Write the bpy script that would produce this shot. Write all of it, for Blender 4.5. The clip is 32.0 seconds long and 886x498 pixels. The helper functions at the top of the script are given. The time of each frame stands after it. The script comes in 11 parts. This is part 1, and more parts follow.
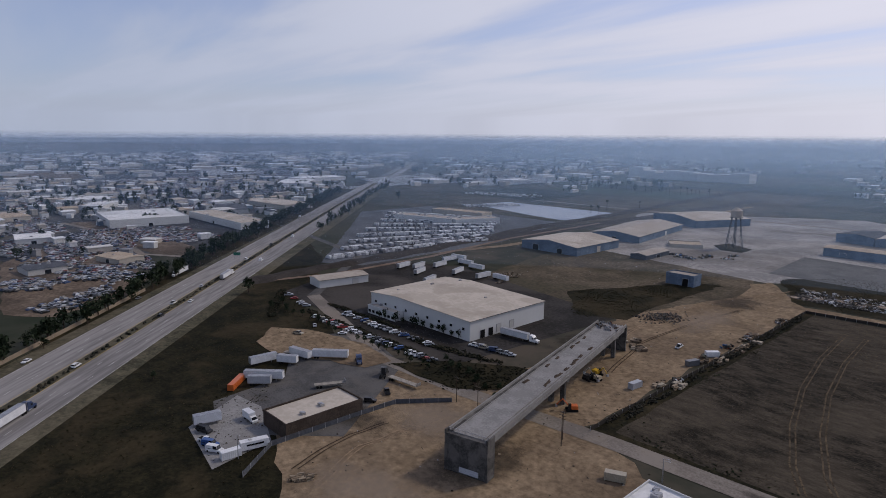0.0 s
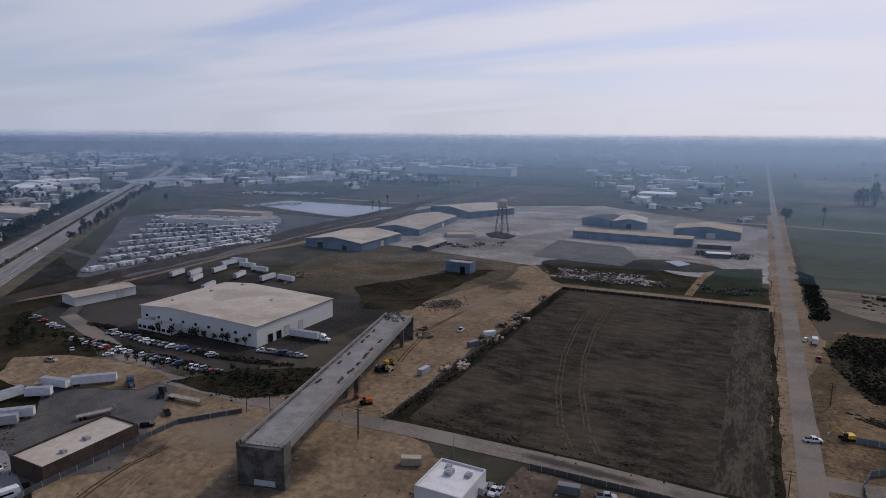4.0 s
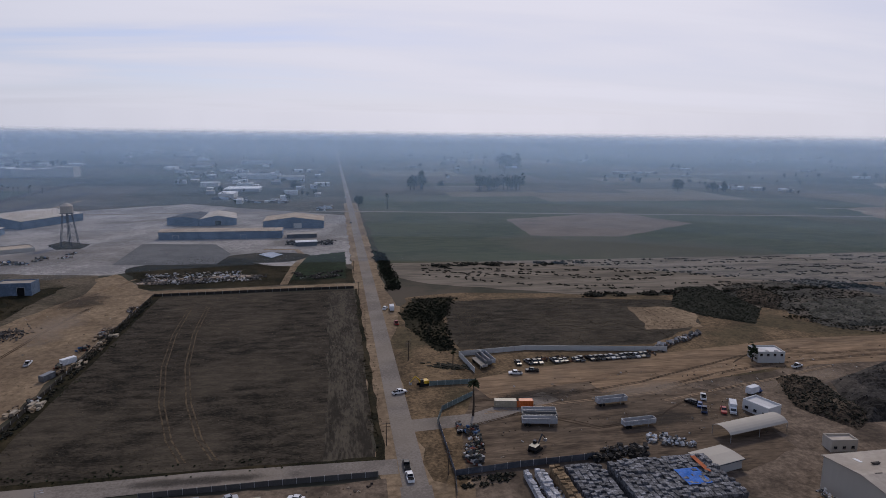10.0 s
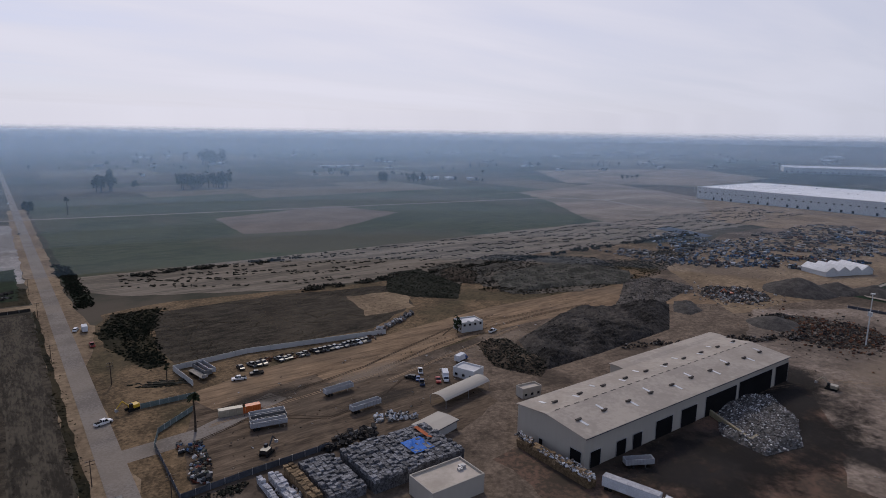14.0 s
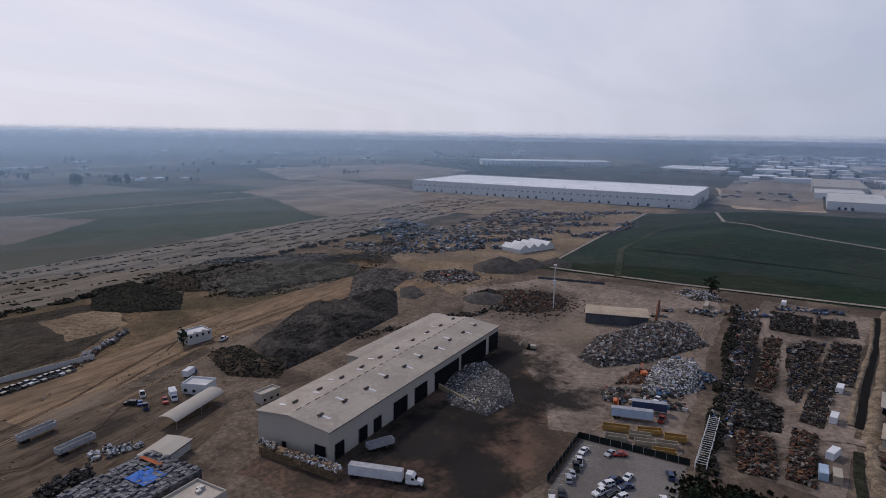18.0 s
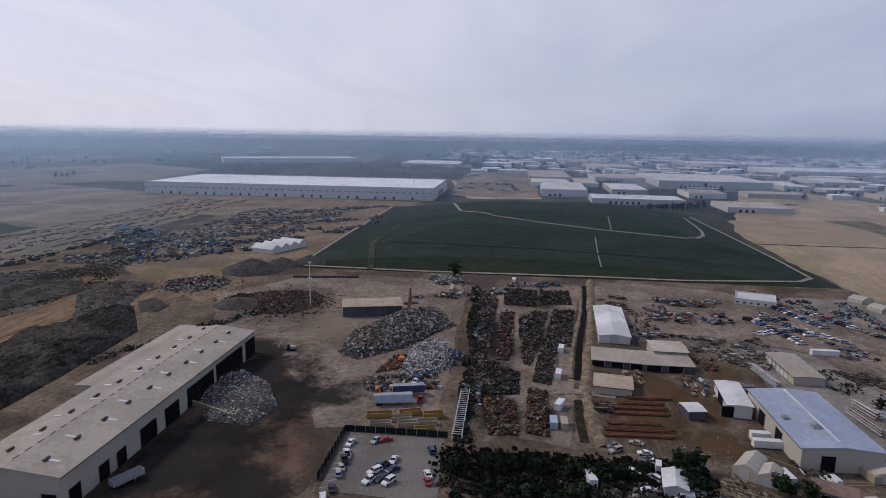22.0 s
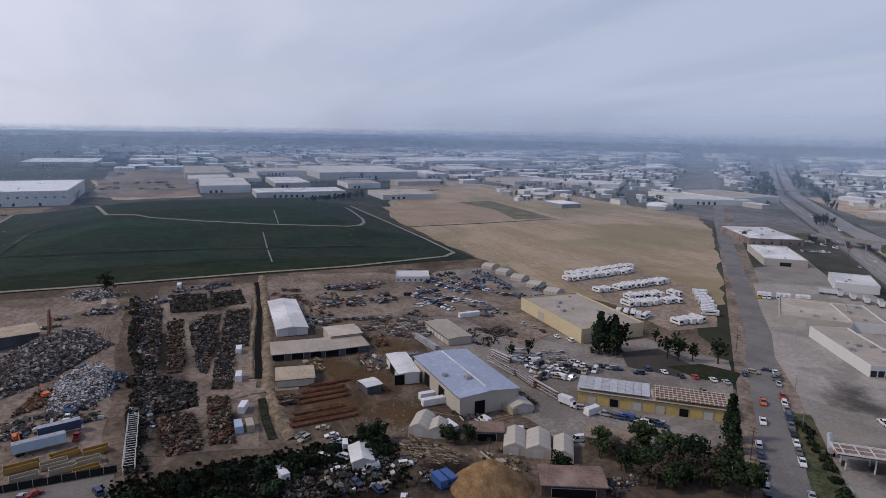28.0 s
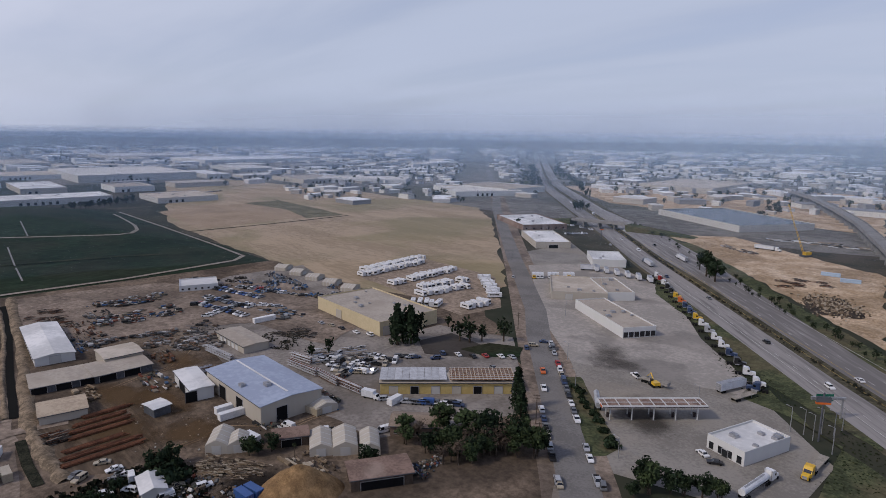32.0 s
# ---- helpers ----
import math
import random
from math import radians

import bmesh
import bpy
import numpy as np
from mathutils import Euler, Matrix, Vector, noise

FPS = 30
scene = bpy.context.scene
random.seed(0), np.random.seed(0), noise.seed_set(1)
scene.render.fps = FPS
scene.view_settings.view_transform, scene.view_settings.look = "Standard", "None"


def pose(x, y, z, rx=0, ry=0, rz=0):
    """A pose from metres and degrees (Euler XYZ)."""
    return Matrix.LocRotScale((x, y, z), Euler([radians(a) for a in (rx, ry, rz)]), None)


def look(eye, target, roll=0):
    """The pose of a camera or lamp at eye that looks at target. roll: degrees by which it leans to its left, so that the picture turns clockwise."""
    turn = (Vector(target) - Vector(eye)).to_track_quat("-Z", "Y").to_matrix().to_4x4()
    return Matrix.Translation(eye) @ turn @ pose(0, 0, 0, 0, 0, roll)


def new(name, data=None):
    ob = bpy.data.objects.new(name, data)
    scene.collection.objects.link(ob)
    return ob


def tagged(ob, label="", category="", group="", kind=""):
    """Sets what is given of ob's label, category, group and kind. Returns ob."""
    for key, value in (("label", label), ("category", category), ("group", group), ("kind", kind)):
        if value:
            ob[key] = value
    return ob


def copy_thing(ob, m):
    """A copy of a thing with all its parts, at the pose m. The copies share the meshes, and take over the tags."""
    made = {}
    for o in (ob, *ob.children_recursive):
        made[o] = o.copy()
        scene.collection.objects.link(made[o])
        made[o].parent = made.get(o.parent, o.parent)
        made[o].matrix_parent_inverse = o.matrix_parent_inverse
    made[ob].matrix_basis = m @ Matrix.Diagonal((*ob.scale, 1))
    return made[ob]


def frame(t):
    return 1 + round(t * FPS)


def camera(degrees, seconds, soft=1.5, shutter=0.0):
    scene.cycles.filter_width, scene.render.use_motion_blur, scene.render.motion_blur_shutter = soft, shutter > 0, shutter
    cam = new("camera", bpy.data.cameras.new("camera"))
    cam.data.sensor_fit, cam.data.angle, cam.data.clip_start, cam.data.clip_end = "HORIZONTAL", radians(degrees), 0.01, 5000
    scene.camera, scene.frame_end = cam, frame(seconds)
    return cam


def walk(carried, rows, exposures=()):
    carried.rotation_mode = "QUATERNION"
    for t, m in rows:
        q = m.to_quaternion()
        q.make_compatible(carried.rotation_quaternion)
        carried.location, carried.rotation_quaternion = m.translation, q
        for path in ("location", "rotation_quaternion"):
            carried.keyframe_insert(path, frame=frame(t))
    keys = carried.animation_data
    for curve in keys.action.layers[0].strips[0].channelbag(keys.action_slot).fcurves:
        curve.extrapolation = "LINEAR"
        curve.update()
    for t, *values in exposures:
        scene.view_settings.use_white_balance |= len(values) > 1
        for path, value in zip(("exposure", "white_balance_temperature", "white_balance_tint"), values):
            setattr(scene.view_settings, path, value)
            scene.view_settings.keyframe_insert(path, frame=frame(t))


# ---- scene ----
cam = camera(70.8, 32.0, soft=0.8)
PATH = [
    (0, 0, 0, 98, 79.79, -0.44, 46.79),
    (0.5, 0, 0, 98, 79.76, -0.43, 44.40),
    (1, 0, 0, 98, 79.76, -0.40, 42.05),
    (1.5, 0, 0, 98, 79.73, -0.39, 39.61),
    (2, 0, 0, 98, 79.74, -0.42, 37.17),
    (2.5, 0, 0, 98, 79.71, -0.42, 34.79),
    (3, 0, 0, 98, 79.71, -0.39, 32.30),
    (3.5, 0, 0, 98, 79.69, -0.42, 29.69),
    (5.5, 0, 0, 98, 79.66, -0.46, 18.22),
    (6, 0, 0, 98, 79.65, -0.52, 15.49),
    (6.5, 0, 0, 98, 79.63, -0.55, 12.73),
    (7, 0, 0, 98, 79.61, -0.55, 9.73),
    (7.5, 0, 0, 98, 79.60, -0.56, 6.62),
    (8, 0, 0, 98, 79.59, -0.58, 3.43),
    (8.5, 0, 0, 98, 79.59, -0.59, 0.11),
    (9, 0, 0, 98, 79.59, -0.63, -3.16),
    (9.5, 0, 0, 98, 79.59, -0.62, -6.52),
    (10, 0, 0, 98, 79.59, -0.65, -9.81),
    (10.5, 0, 0, 98, 79.58, -0.64, -13.08),
    (11, 0, 0, 98, 79.56, -0.63, -16.38),
    (11.5, 0, 0, 98, 79.53, -0.61, -19.51),
    (12, 0, 0, 98, 79.52, -0.60, -22.78),
    (12.5, 0, 0, 98, 79.49, -0.65, -26.16),
    (13, 0, 0, 98, 79.46, -0.63, -29.59),
    (13.5, 0, 0, 98, 79.45, -0.72, -32.72),
    (14, 0, 0, 98, 79.43, -0.73, -35.89),
    (14.5, 0, 0, 98, 79.43, -0.68, -39.11),
    (16.5, 0, 0, 98, 79.48, -0.83, -51.26),
    (17, 0, 0, 98, 79.48, -0.80, -54.37),
    (17.5, 0, 0, 98, 79.48, -0.82, -57.53),
    (18, 0, 0, 98, 79.48, -0.83, -60.84),
    (18.5, 0, 0, 98, 79.51, -0.92, -64.04),
    (19, 0, 0, 98, 79.52, -0.99, -66.94),
    (19.5, 0, 0, 98, 79.51, -0.92, -69.84),
    (20, 0, 0, 98, 79.50, -0.92, -72.78),
    (20.5, 0, 0, 98, 79.53, -0.93, -75.67),
    (21, 0, 0, 98, 79.52, -0.88, -78.41),
    (21.5, 0, 0, 98, 79.51, -0.85, -81.02),
    (22, 0, 0, 98, 79.52, -0.87, -83.62),
    (22.5, 0, 0, 98, 79.53, -0.86, -86.36),
    (23, 0, 0, 98, 79.51, -0.89, -89.20),
    (23.5, 0, 0, 98, 79.50, -0.90, -91.99),
    (24, 0, 0, 98, 79.49, -0.86, -94.49),
    (24.5, 0, 0, 98, 79.47, -0.84, -96.96),
    (25, 0, 0, 98, 79.46, -0.85, -99.52),
    (25.5, 0, 0, 98, 79.46, -0.78, -101.99),
    (27.5, 0, 0, 98, 79.45, -0.87, -111.67),
    (28, 0, 0, 98, 79.43, -0.89, -113.81),
    (28.5, 0, 0, 98, 79.41, -0.84, -116.15),
    (29, 0, 0, 98, 79.40, -0.80, -118.43),
    (29.5, 0, 0, 98, 79.41, -0.79, -120.63),
    (30, 0, 0, 98, 79.41, -0.77, -123.01),
    (30.5, 0, 0, 98, 79.41, -0.76, -125.44),
    (31, 0, 0, 98, 79.40, -0.74, -127.97),
    (31.5, 0, 0, 98, 79.41, -0.73, -130.56),
    (32, 0, 0, 98, 79.43, -0.69, -132.95),
]

walk(cam, [(t, pose(*p)) for t, *p in PATH],
     exposures=[(0, -0.03), (6, -0.08), (13, -0.06), (19, 0.0), (25, 0.10), (32, 0.13)])

# ---- world and sun ----
SUN_AZ, SUN_EL = 20.0, 42.0     # degrees from +Y towards +X; height over the horizon
world = bpy.data.worlds.new("overcast_sky")
scene.world = world
world.use_nodes = True
wt = world.node_tree
wt.nodes.clear()


def wn(kind, **kw):
    n = wt.nodes.new(kind)
    for k, v in kw.items():
        n.inputs[k].default_value = v
    return n


sky = wn("ShaderNodeTexSky")
sky.sky_type, sky.sun_disc = "NISHITA", False
sky.sun_elevation, sky.sun_rotation = radians(SUN_EL), radians(SUN_AZ)
sky.air_density, sky.dust_density, sky.ozone_density = 1.0, 0.6, 4.0
tc = wn("ShaderNodeTexCoord")
sep = wn("ShaderNodeSeparateXYZ")
wt.links.new(tc.outputs["Generated"], sep.inputs[0])
# clouds lie on a flat layer overhead: the way is divided by its height
zc = wn("ShaderNodeMath"); zc.operation = "MAXIMUM"; zc.inputs[1].default_value = 0.03
wt.links.new(sep.outputs["Z"], zc.inputs[0])
zo = wn("ShaderNodeMath"); zo.operation = "ADD"; zo.inputs[1].default_value = 0.10
wt.links.new(zc.outputs[0], zo.inputs[0])
dv = wn("ShaderNodeVectorMath"); dv.operation = "DIVIDE"
cmb = wn("ShaderNodeCombineXYZ")
for k in range(3):
    wt.links.new(zo.outputs[0], cmb.inputs[k])
wt.links.new(tc.outputs["Generated"], dv.inputs[0]); wt.links.new(cmb.outputs[0], dv.inputs[1])
mp = wn("ShaderNodeMapping")
mp.inputs["Rotation"].default_value = (0, 0, radians(62)); mp.inputs["Scale"].default_value = (0.35, 1.1, 0.0)
wt.links.new(dv.outputs[0], mp.inputs["Vector"])
cn = wn("ShaderNodeTexNoise", Scale=0.9, Detail=6.0, Roughness=0.5, Distortion=0.35)
wt.links.new(mp.outputs[0], cn.inputs["Vector"])
cr = wn("ShaderNodeMapRange"); cr.interpolation_type = "SMOOTHSTEP"
cr.inputs["From Min"].default_value, cr.inputs["From Max"].default_value = 0.30, 0.60
wt.links.new(cn.outputs["Fac"], cr.inputs["Value"])
cover = wn("ShaderNodeMapRange")
cover.inputs["To Min"].default_value, cover.inputs["To Max"].default_value = 0.52, 0.97
wt.links.new(cr.outputs[0], cover.inputs["Value"])
# the cover breaks up to the north-west
gap_d = wn("ShaderNodeVectorMath"); gap_d.operation = "DOT_PRODUCT"; gap_d.inputs[1].default_value = (-0.66, 0.66, 0.36)
wt.links.new(tc.outputs["Generated"], gap_d.inputs[0])
gap_r = wn("ShaderNodeMapRange"); gap_r.interpolation_type = "SMOOTHSTEP"
gap_r.inputs["From Min"].default_value, gap_r.inputs["From Max"].default_value = 0.45, 0.98
gap_r.inputs["To Min"].default_value, gap_r.inputs["To Max"].default_value = 0.82, 0.36
wt.links.new(gap_d.outputs["Value"], gap_r.inputs["Value"]); wt.links.new(gap_r.outputs[0], cover.inputs["To Min"])
low = wn("ShaderNodeMapRange"); low.interpolation_type = "SMOOTHSTEP"
low.inputs["From Min"].default_value, low.inputs["From Max"].default_value = 0.02, 0.14
low.inputs["To Min"].default_value, low.inputs["To Max"].default_value = 0.97, 0.0
wt.links.new(sep.outputs["Z"], low.inputs["Value"])
# the veil thins out overhead
thin = wn("ShaderNodeMapRange"); thin.interpolation_type = "SMOOTHSTEP"
thin.inputs["From Min"].default_value, thin.inputs["From Max"].default_value = 0.22, 0.75
thin.inputs["To Min"].default_value, thin.inputs["To Max"].default_value = 1.0, 0.30
wt.links.new(sep.outputs["Z"], thin.inputs["Value"])
cth = wn("ShaderNodeMath"); cth.operation = "MULTIPLY"
wt.links.new(cover.outputs[0], cth.inputs[0]); wt.links.new(thin.outputs[0], cth.inputs[1])
cov = wn("ShaderNodeMath"); cov.operation = "MAXIMUM"
wt.links.new(cth.outputs[0], cov.inputs[0]); wt.links.new(low.outputs[0], cov.inputs[1])
# the cloud is brightest round the hidden sun
sd = wn("ShaderNodeVectorMath"); sd.operation = "DOT_PRODUCT"
a_, e_ = radians(SUN_AZ), radians(SUN_EL)
sd.inputs[1].default_value = (math.sin(a_) * math.cos(e_), math.cos(a_) * math.cos(e_), math.sin(e_))
wt.links.new(tc.outputs["Generated"], sd.inputs[0])
sr = wn("ShaderNodeMapRange"); sr.interpolation_type = "SMOOTHSTEP"
sr.inputs["From Min"].default_value, sr.inputs["From Max"].default_value = -0.15, 1.05
wt.links.new(sd.outputs["Value"], sr.inputs["Value"])
cc = wn("ShaderNodeMix"); cc.data_type = "RGBA"
cc.inputs[6].default_value, cc.inputs[7].default_value = (0.50, 0.56, 0.72, 1), (0.93, 0.91, 1.03, 1)
wt.links.new(sr.outputs[0], cc.inputs[0])
sk = wn("ShaderNodeVectorMath"); sk.operation = "MULTIPLY"; sk.inputs[1].default_value = (0.122, 0.112, 0.135)
wt.links.new(sky.outputs[0], sk.inputs[0])
wm = wn("ShaderNodeMix"); wm.data_type = "RGBA"
# thicker and thinner streaks in the cloud
tone = wn("ShaderNodeMapRange"); tone.interpolation_type = "SMOOTHSTEP"
tone.inputs["From Min"].default_value, tone.inputs["From Max"].default_value = 0.30, 0.68
tone.inputs["To Min"].default_value, tone.inputs["To Max"].default_value = 0.92, 1.02
wt.links.new(cn.outputs["Fac"], tone.inputs["Value"])
ct = wn("ShaderNodeVectorMath"); ct.operation = "SCALE"
wt.links.new(cc.outputs[2], ct.inputs[0]); wt.links.new(tone.outputs[0], ct.inputs["Scale"])
wt.links.new(cov.outputs[0], wm.inputs[0]); wt.links.new(sk.outputs[0], wm.inputs[6]); wt.links.new(ct.outputs[0], wm.inputs[7])
bg = wn("ShaderNodeBackground", Strength=0.85)
wt.links.new(wm.outputs[2], bg.inputs[0])
wo = wn("ShaderNodeOutputWorld")
wt.links.new(bg.outputs[0], wo.inputs[0])

lamp = bpy.data.lights.new("sun", "SUN")
lamp.energy, lamp.angle, lamp.color = 1.6, radians(7), (1.0, 0.89, 0.76)
sun = new("sun", lamp)
sun.matrix_world = look((math.sin(a_) * math.cos(e_) * 300, math.cos(a_) * math.cos(e_) * 300, math.sin(e_) * 300), (0, 0, 0))
scene.cycles.transparent_max_bounces = 32

# ---- materials ----
MATS = {}


def mat(name, c1, c2=None, scale=0.2, fine=2.5, rough=0.9, metal=0.0, bump=0.0, stretch=(1, 1, 1), turn=0.0,
        rand=0.0, contrast=(0.42, 0.58), spec=0.06, c3=None, scale3=0.02, amount3=0.6, local=False):
    """A surface of two tones mixed by coarse and fine noise at real size; c3: a third tone in large stains."""
    if name in MATS:
        return MATS[name]
    m = bpy.data.materials.new(name)
    m.use_nodes = True
    nt = m.node_tree
    N, L = nt.nodes, nt.links
    b = N["Principled BSDF"]
    b.inputs["Roughness"].default_value, b.inputs["Metallic"].default_value = rough, metal
    b.inputs["Specular IOR Level"].default_value = spec
    c2 = c2 or tuple(v * 0.78 for v in c1)
    if local:
        geo = N.new("ShaderNodeTexCoord").outputs["Object"]
    else:
        geo = N.new("ShaderNodeNewGeometry").outputs["Position"]
    mpn = N.new("ShaderNodeMapping")
    mpn.inputs["Rotation"].default_value[2] = radians(turn); mpn.inputs["Scale"].default_value = stretch
    mpn.vector_type = "TEXTURE" if turn else "POINT"
    if turn:
        mpn.inputs["Scale"].default_value = tuple(1 / v for v in stretch)
    L.new(geo, mpn.inputs["Vector"])
    n1 = N.new("ShaderNodeTexNoise"); n1.inputs["Scale"].default_value = scale; n1.inputs["Detail"].default_value = 9; n1.inputs["Roughness"].default_value = 0.62
    n2 = N.new("ShaderNodeTexNoise"); n2.inputs["Scale"].default_value = fine; n2.inputs["Detail"].default_value = 6; n2.inputs["Roughness"].default_value = 0.6
    for n in (n1, n2):
        L.new(mpn.outputs[0], n.inputs["Vector"])
    av = N.new("ShaderNodeMath"); av.operation = "MULTIPLY_ADD"; av.inputs[1].default_value = 0.45
    h1 = N.new("ShaderNodeMath"); h1.operation = "MULTIPLY"; h1.inputs[1].default_value = 0.55
    L.new(n1.outputs["Fac"], h1.inputs[0]); L.new(n2.outputs["Fac"], av.inputs[0]); L.new(h1.outputs[0], av.inputs[2])
    mr = N.new("ShaderNodeMapRange"); mr.interpolation_type = "SMOOTHSTEP"
    mr.inputs["From Min"].default_value, mr.inputs["From Max"].default_value = contrast
    L.new(av.outputs[0], mr.inputs["Value"])
    mx = N.new("ShaderNodeMix"); mx.data_type = "RGBA"
    mx.inputs[6].default_value, mx.inputs[7].default_value = (*c2, 1), (*c1, 1)
    L.new(mr.outputs[0], mx.inputs[0])
    out = mx.outputs[2]
    if c3:
        n3 = N.new("ShaderNodeTexNoise"); n3.inputs["Scale"].default_value = scale3; n3.inputs["Detail"].default_value = 4
        n3.inputs["Distortion"].default_value = 0.6
        L.new(geo, n3.inputs["Vector"])
        r3 = N.new("ShaderNodeMapRange"); r3.interpolation_type = "SMOOTHSTEP"
        r3.inputs["From Min"].default_value, r3.inputs["From Max"].default_value, r3.inputs["To Max"].default_value = 0.47, 0.62, amount3
        L.new(n3.outputs["Fac"], r3.inputs["Value"])
        m3 = N.new("ShaderNodeMix"); m3.data_type = "RGBA"; m3.inputs[7].default_value = (*c3, 1)
        L.new(r3.outputs[0], m3.inputs[0]); L.new(out, m3.inputs[6])
        out = m3.outputs[2]
    if rand:
        oi = N.new("ShaderNodeObjectInfo")
        rr = N.new("ShaderNodeMapRange")
        rr.inputs["To Min"].default_value, rr.inputs["To Max"].default_value = 1 - rand, 1 + rand
        L.new(oi.outputs["Random"], rr.inputs["Value"])
        vs = N.new("ShaderNodeVectorMath"); vs.operation = "SCALE"
        L.new(out, vs.inputs[0]); L.new(rr.outputs[0], vs.inputs["Scale"])
        out = vs.outputs[0]
    if bump:        # lumps and scrapes a few metres across
        n4 = N.new("ShaderNodeTexNoise"); n4.inputs["Scale"].default_value = 0.33; n4.inputs["Detail"].default_value = 5; n4.inputs["Roughness"].default_value = 0.7
        L.new(mpn.outputs[0], n4.inputs["Vector"])
        r4 = N.new("ShaderNodeMapRange")
        r4.inputs["From Min"].default_value, r4.inputs["From Max"].default_value, r4.inputs["To Min"].default_value, r4.inputs["To Max"].default_value = 0.35, 0.65, 0.7, 1.28
        L.new(n4.outputs["Fac"], r4.inputs["Value"])
        v4 = N.new("ShaderNodeVectorMath"); v4.operation = "SCALE"
        L.new(out, v4.inputs[0]); L.new(r4.outputs[0], v4.inputs["Scale"])
        out = v4.outputs[0]
    L.new(out, b.inputs["Base Color"])
    if bump:
        bp = N.new("ShaderNodeBump"); bp.inputs["Strength"].default_value = 0.6; bp.inputs["Distance"].default_value = bump
        L.new(av.outputs[0], bp.inputs["Height"]); L.new(bp.outputs[0], b.inputs["Normal"])
    MATS[name] = m
    return m


def island(name, colours, rough=0.8, metal=0.0):
    """Scrap and clutter: each loose piece takes one of the colours."""
    if name in MATS:
        return MATS[name]
    m = bpy.data.materials.new(name)
    m.use_nodes = True
    N, L = m.node_tree.nodes, m.node_tree.links
    b = N["Principled BSDF"]
    b.inputs["Roughness"].default_value, b.inputs["Metallic"].default_value = rough, metal
    b.inputs["Specular IOR Level"].default_value = 0.1 if rough > 0.6 else 0.4
    g_ = N.new("ShaderNodeNewGeometry")
    r = N.new("ShaderNodeValToRGB"); r.color_ramp.interpolation = "CONSTANT"
    while len(r.color_ramp.elements) < len(colours):
        r.color_ramp.elements.new(0.5)
    for k, c in enumerate(colours):
        r.color_ramp.elements[k].position = k / len(colours)
        r.color_ramp.elements[k].color = (*c, 1)
    L.new(g_.outputs["Random Per Island"], r.inputs[0])
    n = N.new("ShaderNodeTexNoise"); n.inputs["Scale"].default_value = 1.3
    L.new(g_.outputs["Position"], n.inputs["Vector"])
    k = N.new("ShaderNodeMapRange"); k.inputs["To Min"].default_value, k.inputs["To Max"].default_value = 0.6, 1.25
    L.new(n.outputs["Fac"], k.inputs["Value"])
    s = N.new("ShaderNodeVectorMath"); s.operation = "SCALE"
    L.new(r.outputs[0], s.inputs[0]); L.new(k.outputs[0], s.inputs["Scale"]); L.new(s.outputs[0], b.inputs["Base Color"])
    MATS[name] = m
    return m


EARTH = mat("far_farmland", (0.085, 0.070, 0.053), (0.034, 0.037, 0.026), 0.004, 0.03, c3=(0.022, 0.031, 0.018), scale3=0.0022, contrast=(0.42, 0.58))
DIRT = mat("bare_tan_dirt", (0.258, 0.190, 0.122), (0.155, 0.111, 0.070), 0.05, 0.5, bump=0.3, contrast=(0.36, 0.64), c3=(0.130, 0.094, 0.062), scale3=0.022, amount3=0.7)
DIRT2 = mat("compacted_brown_yard", (0.192, 0.146, 0.107), (0.080, 0.061, 0.046), 0.06, 0.6, bump=0.25, contrast=(0.36, 0.64), c3=(0.055, 0.043, 0.033), scale3=0.02, amount3=0.7)
TRACKED = mat("wheel_tracked_brown_dirt", (0.150, 0.110, 0.076), (0.062, 0.046, 0.033), 0.16, 1.1, stretch=(0.22, 1.0, 1), bump=0.25, contrast=(0.38, 0.62), c3=(0.10, 0.076, 0.055), scale3=0.03)
HAUL = mat("orange_haul_road_dirt", (0.265, 0.182, 0.112), (0.130, 0.088, 0.055), 0.12, 0.9, stretch=(0.15, 1.0, 1), bump=0.2, contrast=(0.36, 0.64), c3=(0.15, 0.108, 0.072), scale3=0.03)
FIELD = mat("dark_fallow_field", (0.060, 0.049, 0.036), (0.0115, 0.0098, 0.0073), 0.22, 1.6, stretch=(0.4, 1.0, 1), bump=0.5, contrast=(0.40, 0.60), c3=(0.075, 0.061, 0.044), scale3=0.016, amount3=0.55)
PALE = mat("dry_tan_field", (0.375, 0.290, 0.200), (0.275, 0.212, 0.142), 0.03, 0.3, stretch=(0.3, 1.0, 1), c3=(0.203, 0.180, 0.098), scale3=0.008, amount3=0.6)
GRASS = mat("dark_green_grass", (0.021, 0.035, 0.018), (0.011, 0.018, 0.010), 0.03, 0.6, bump=0.15, c3=(0.042, 0.036, 0.021), scale3=0.012, amount3=0.5)
HILL = mat("green_covered_slope", (0.021, 0.038, 0.021), (0.012, 0.023, 0.014), 0.03, 0.5, stretch=(1.0, 0.3, 1), bump=0.2, c3=(0.032, 0.032, 0.021), scale3=0.012, amount3=0.45)
VERGE = mat("weedy_dark_verge", (0.0246, 0.021, 0.0102), (0.00642, 0.007, 0.00382), 0.08, 0.8, bump=0.4, contrast=(0.38, 0.62), c3=(0.0535, 0.04, 0.0213), scale3=0.03, amount3=0.5)
OLIVE = mat("olive_pasture", (0.058, 0.068, 0.040), (0.033, 0.046, 0.027), 0.012, 0.15, stretch=(0.4, 1, 1), c3=(0.09, 0.077, 0.056), scale3=0.006, amount3=0.5)
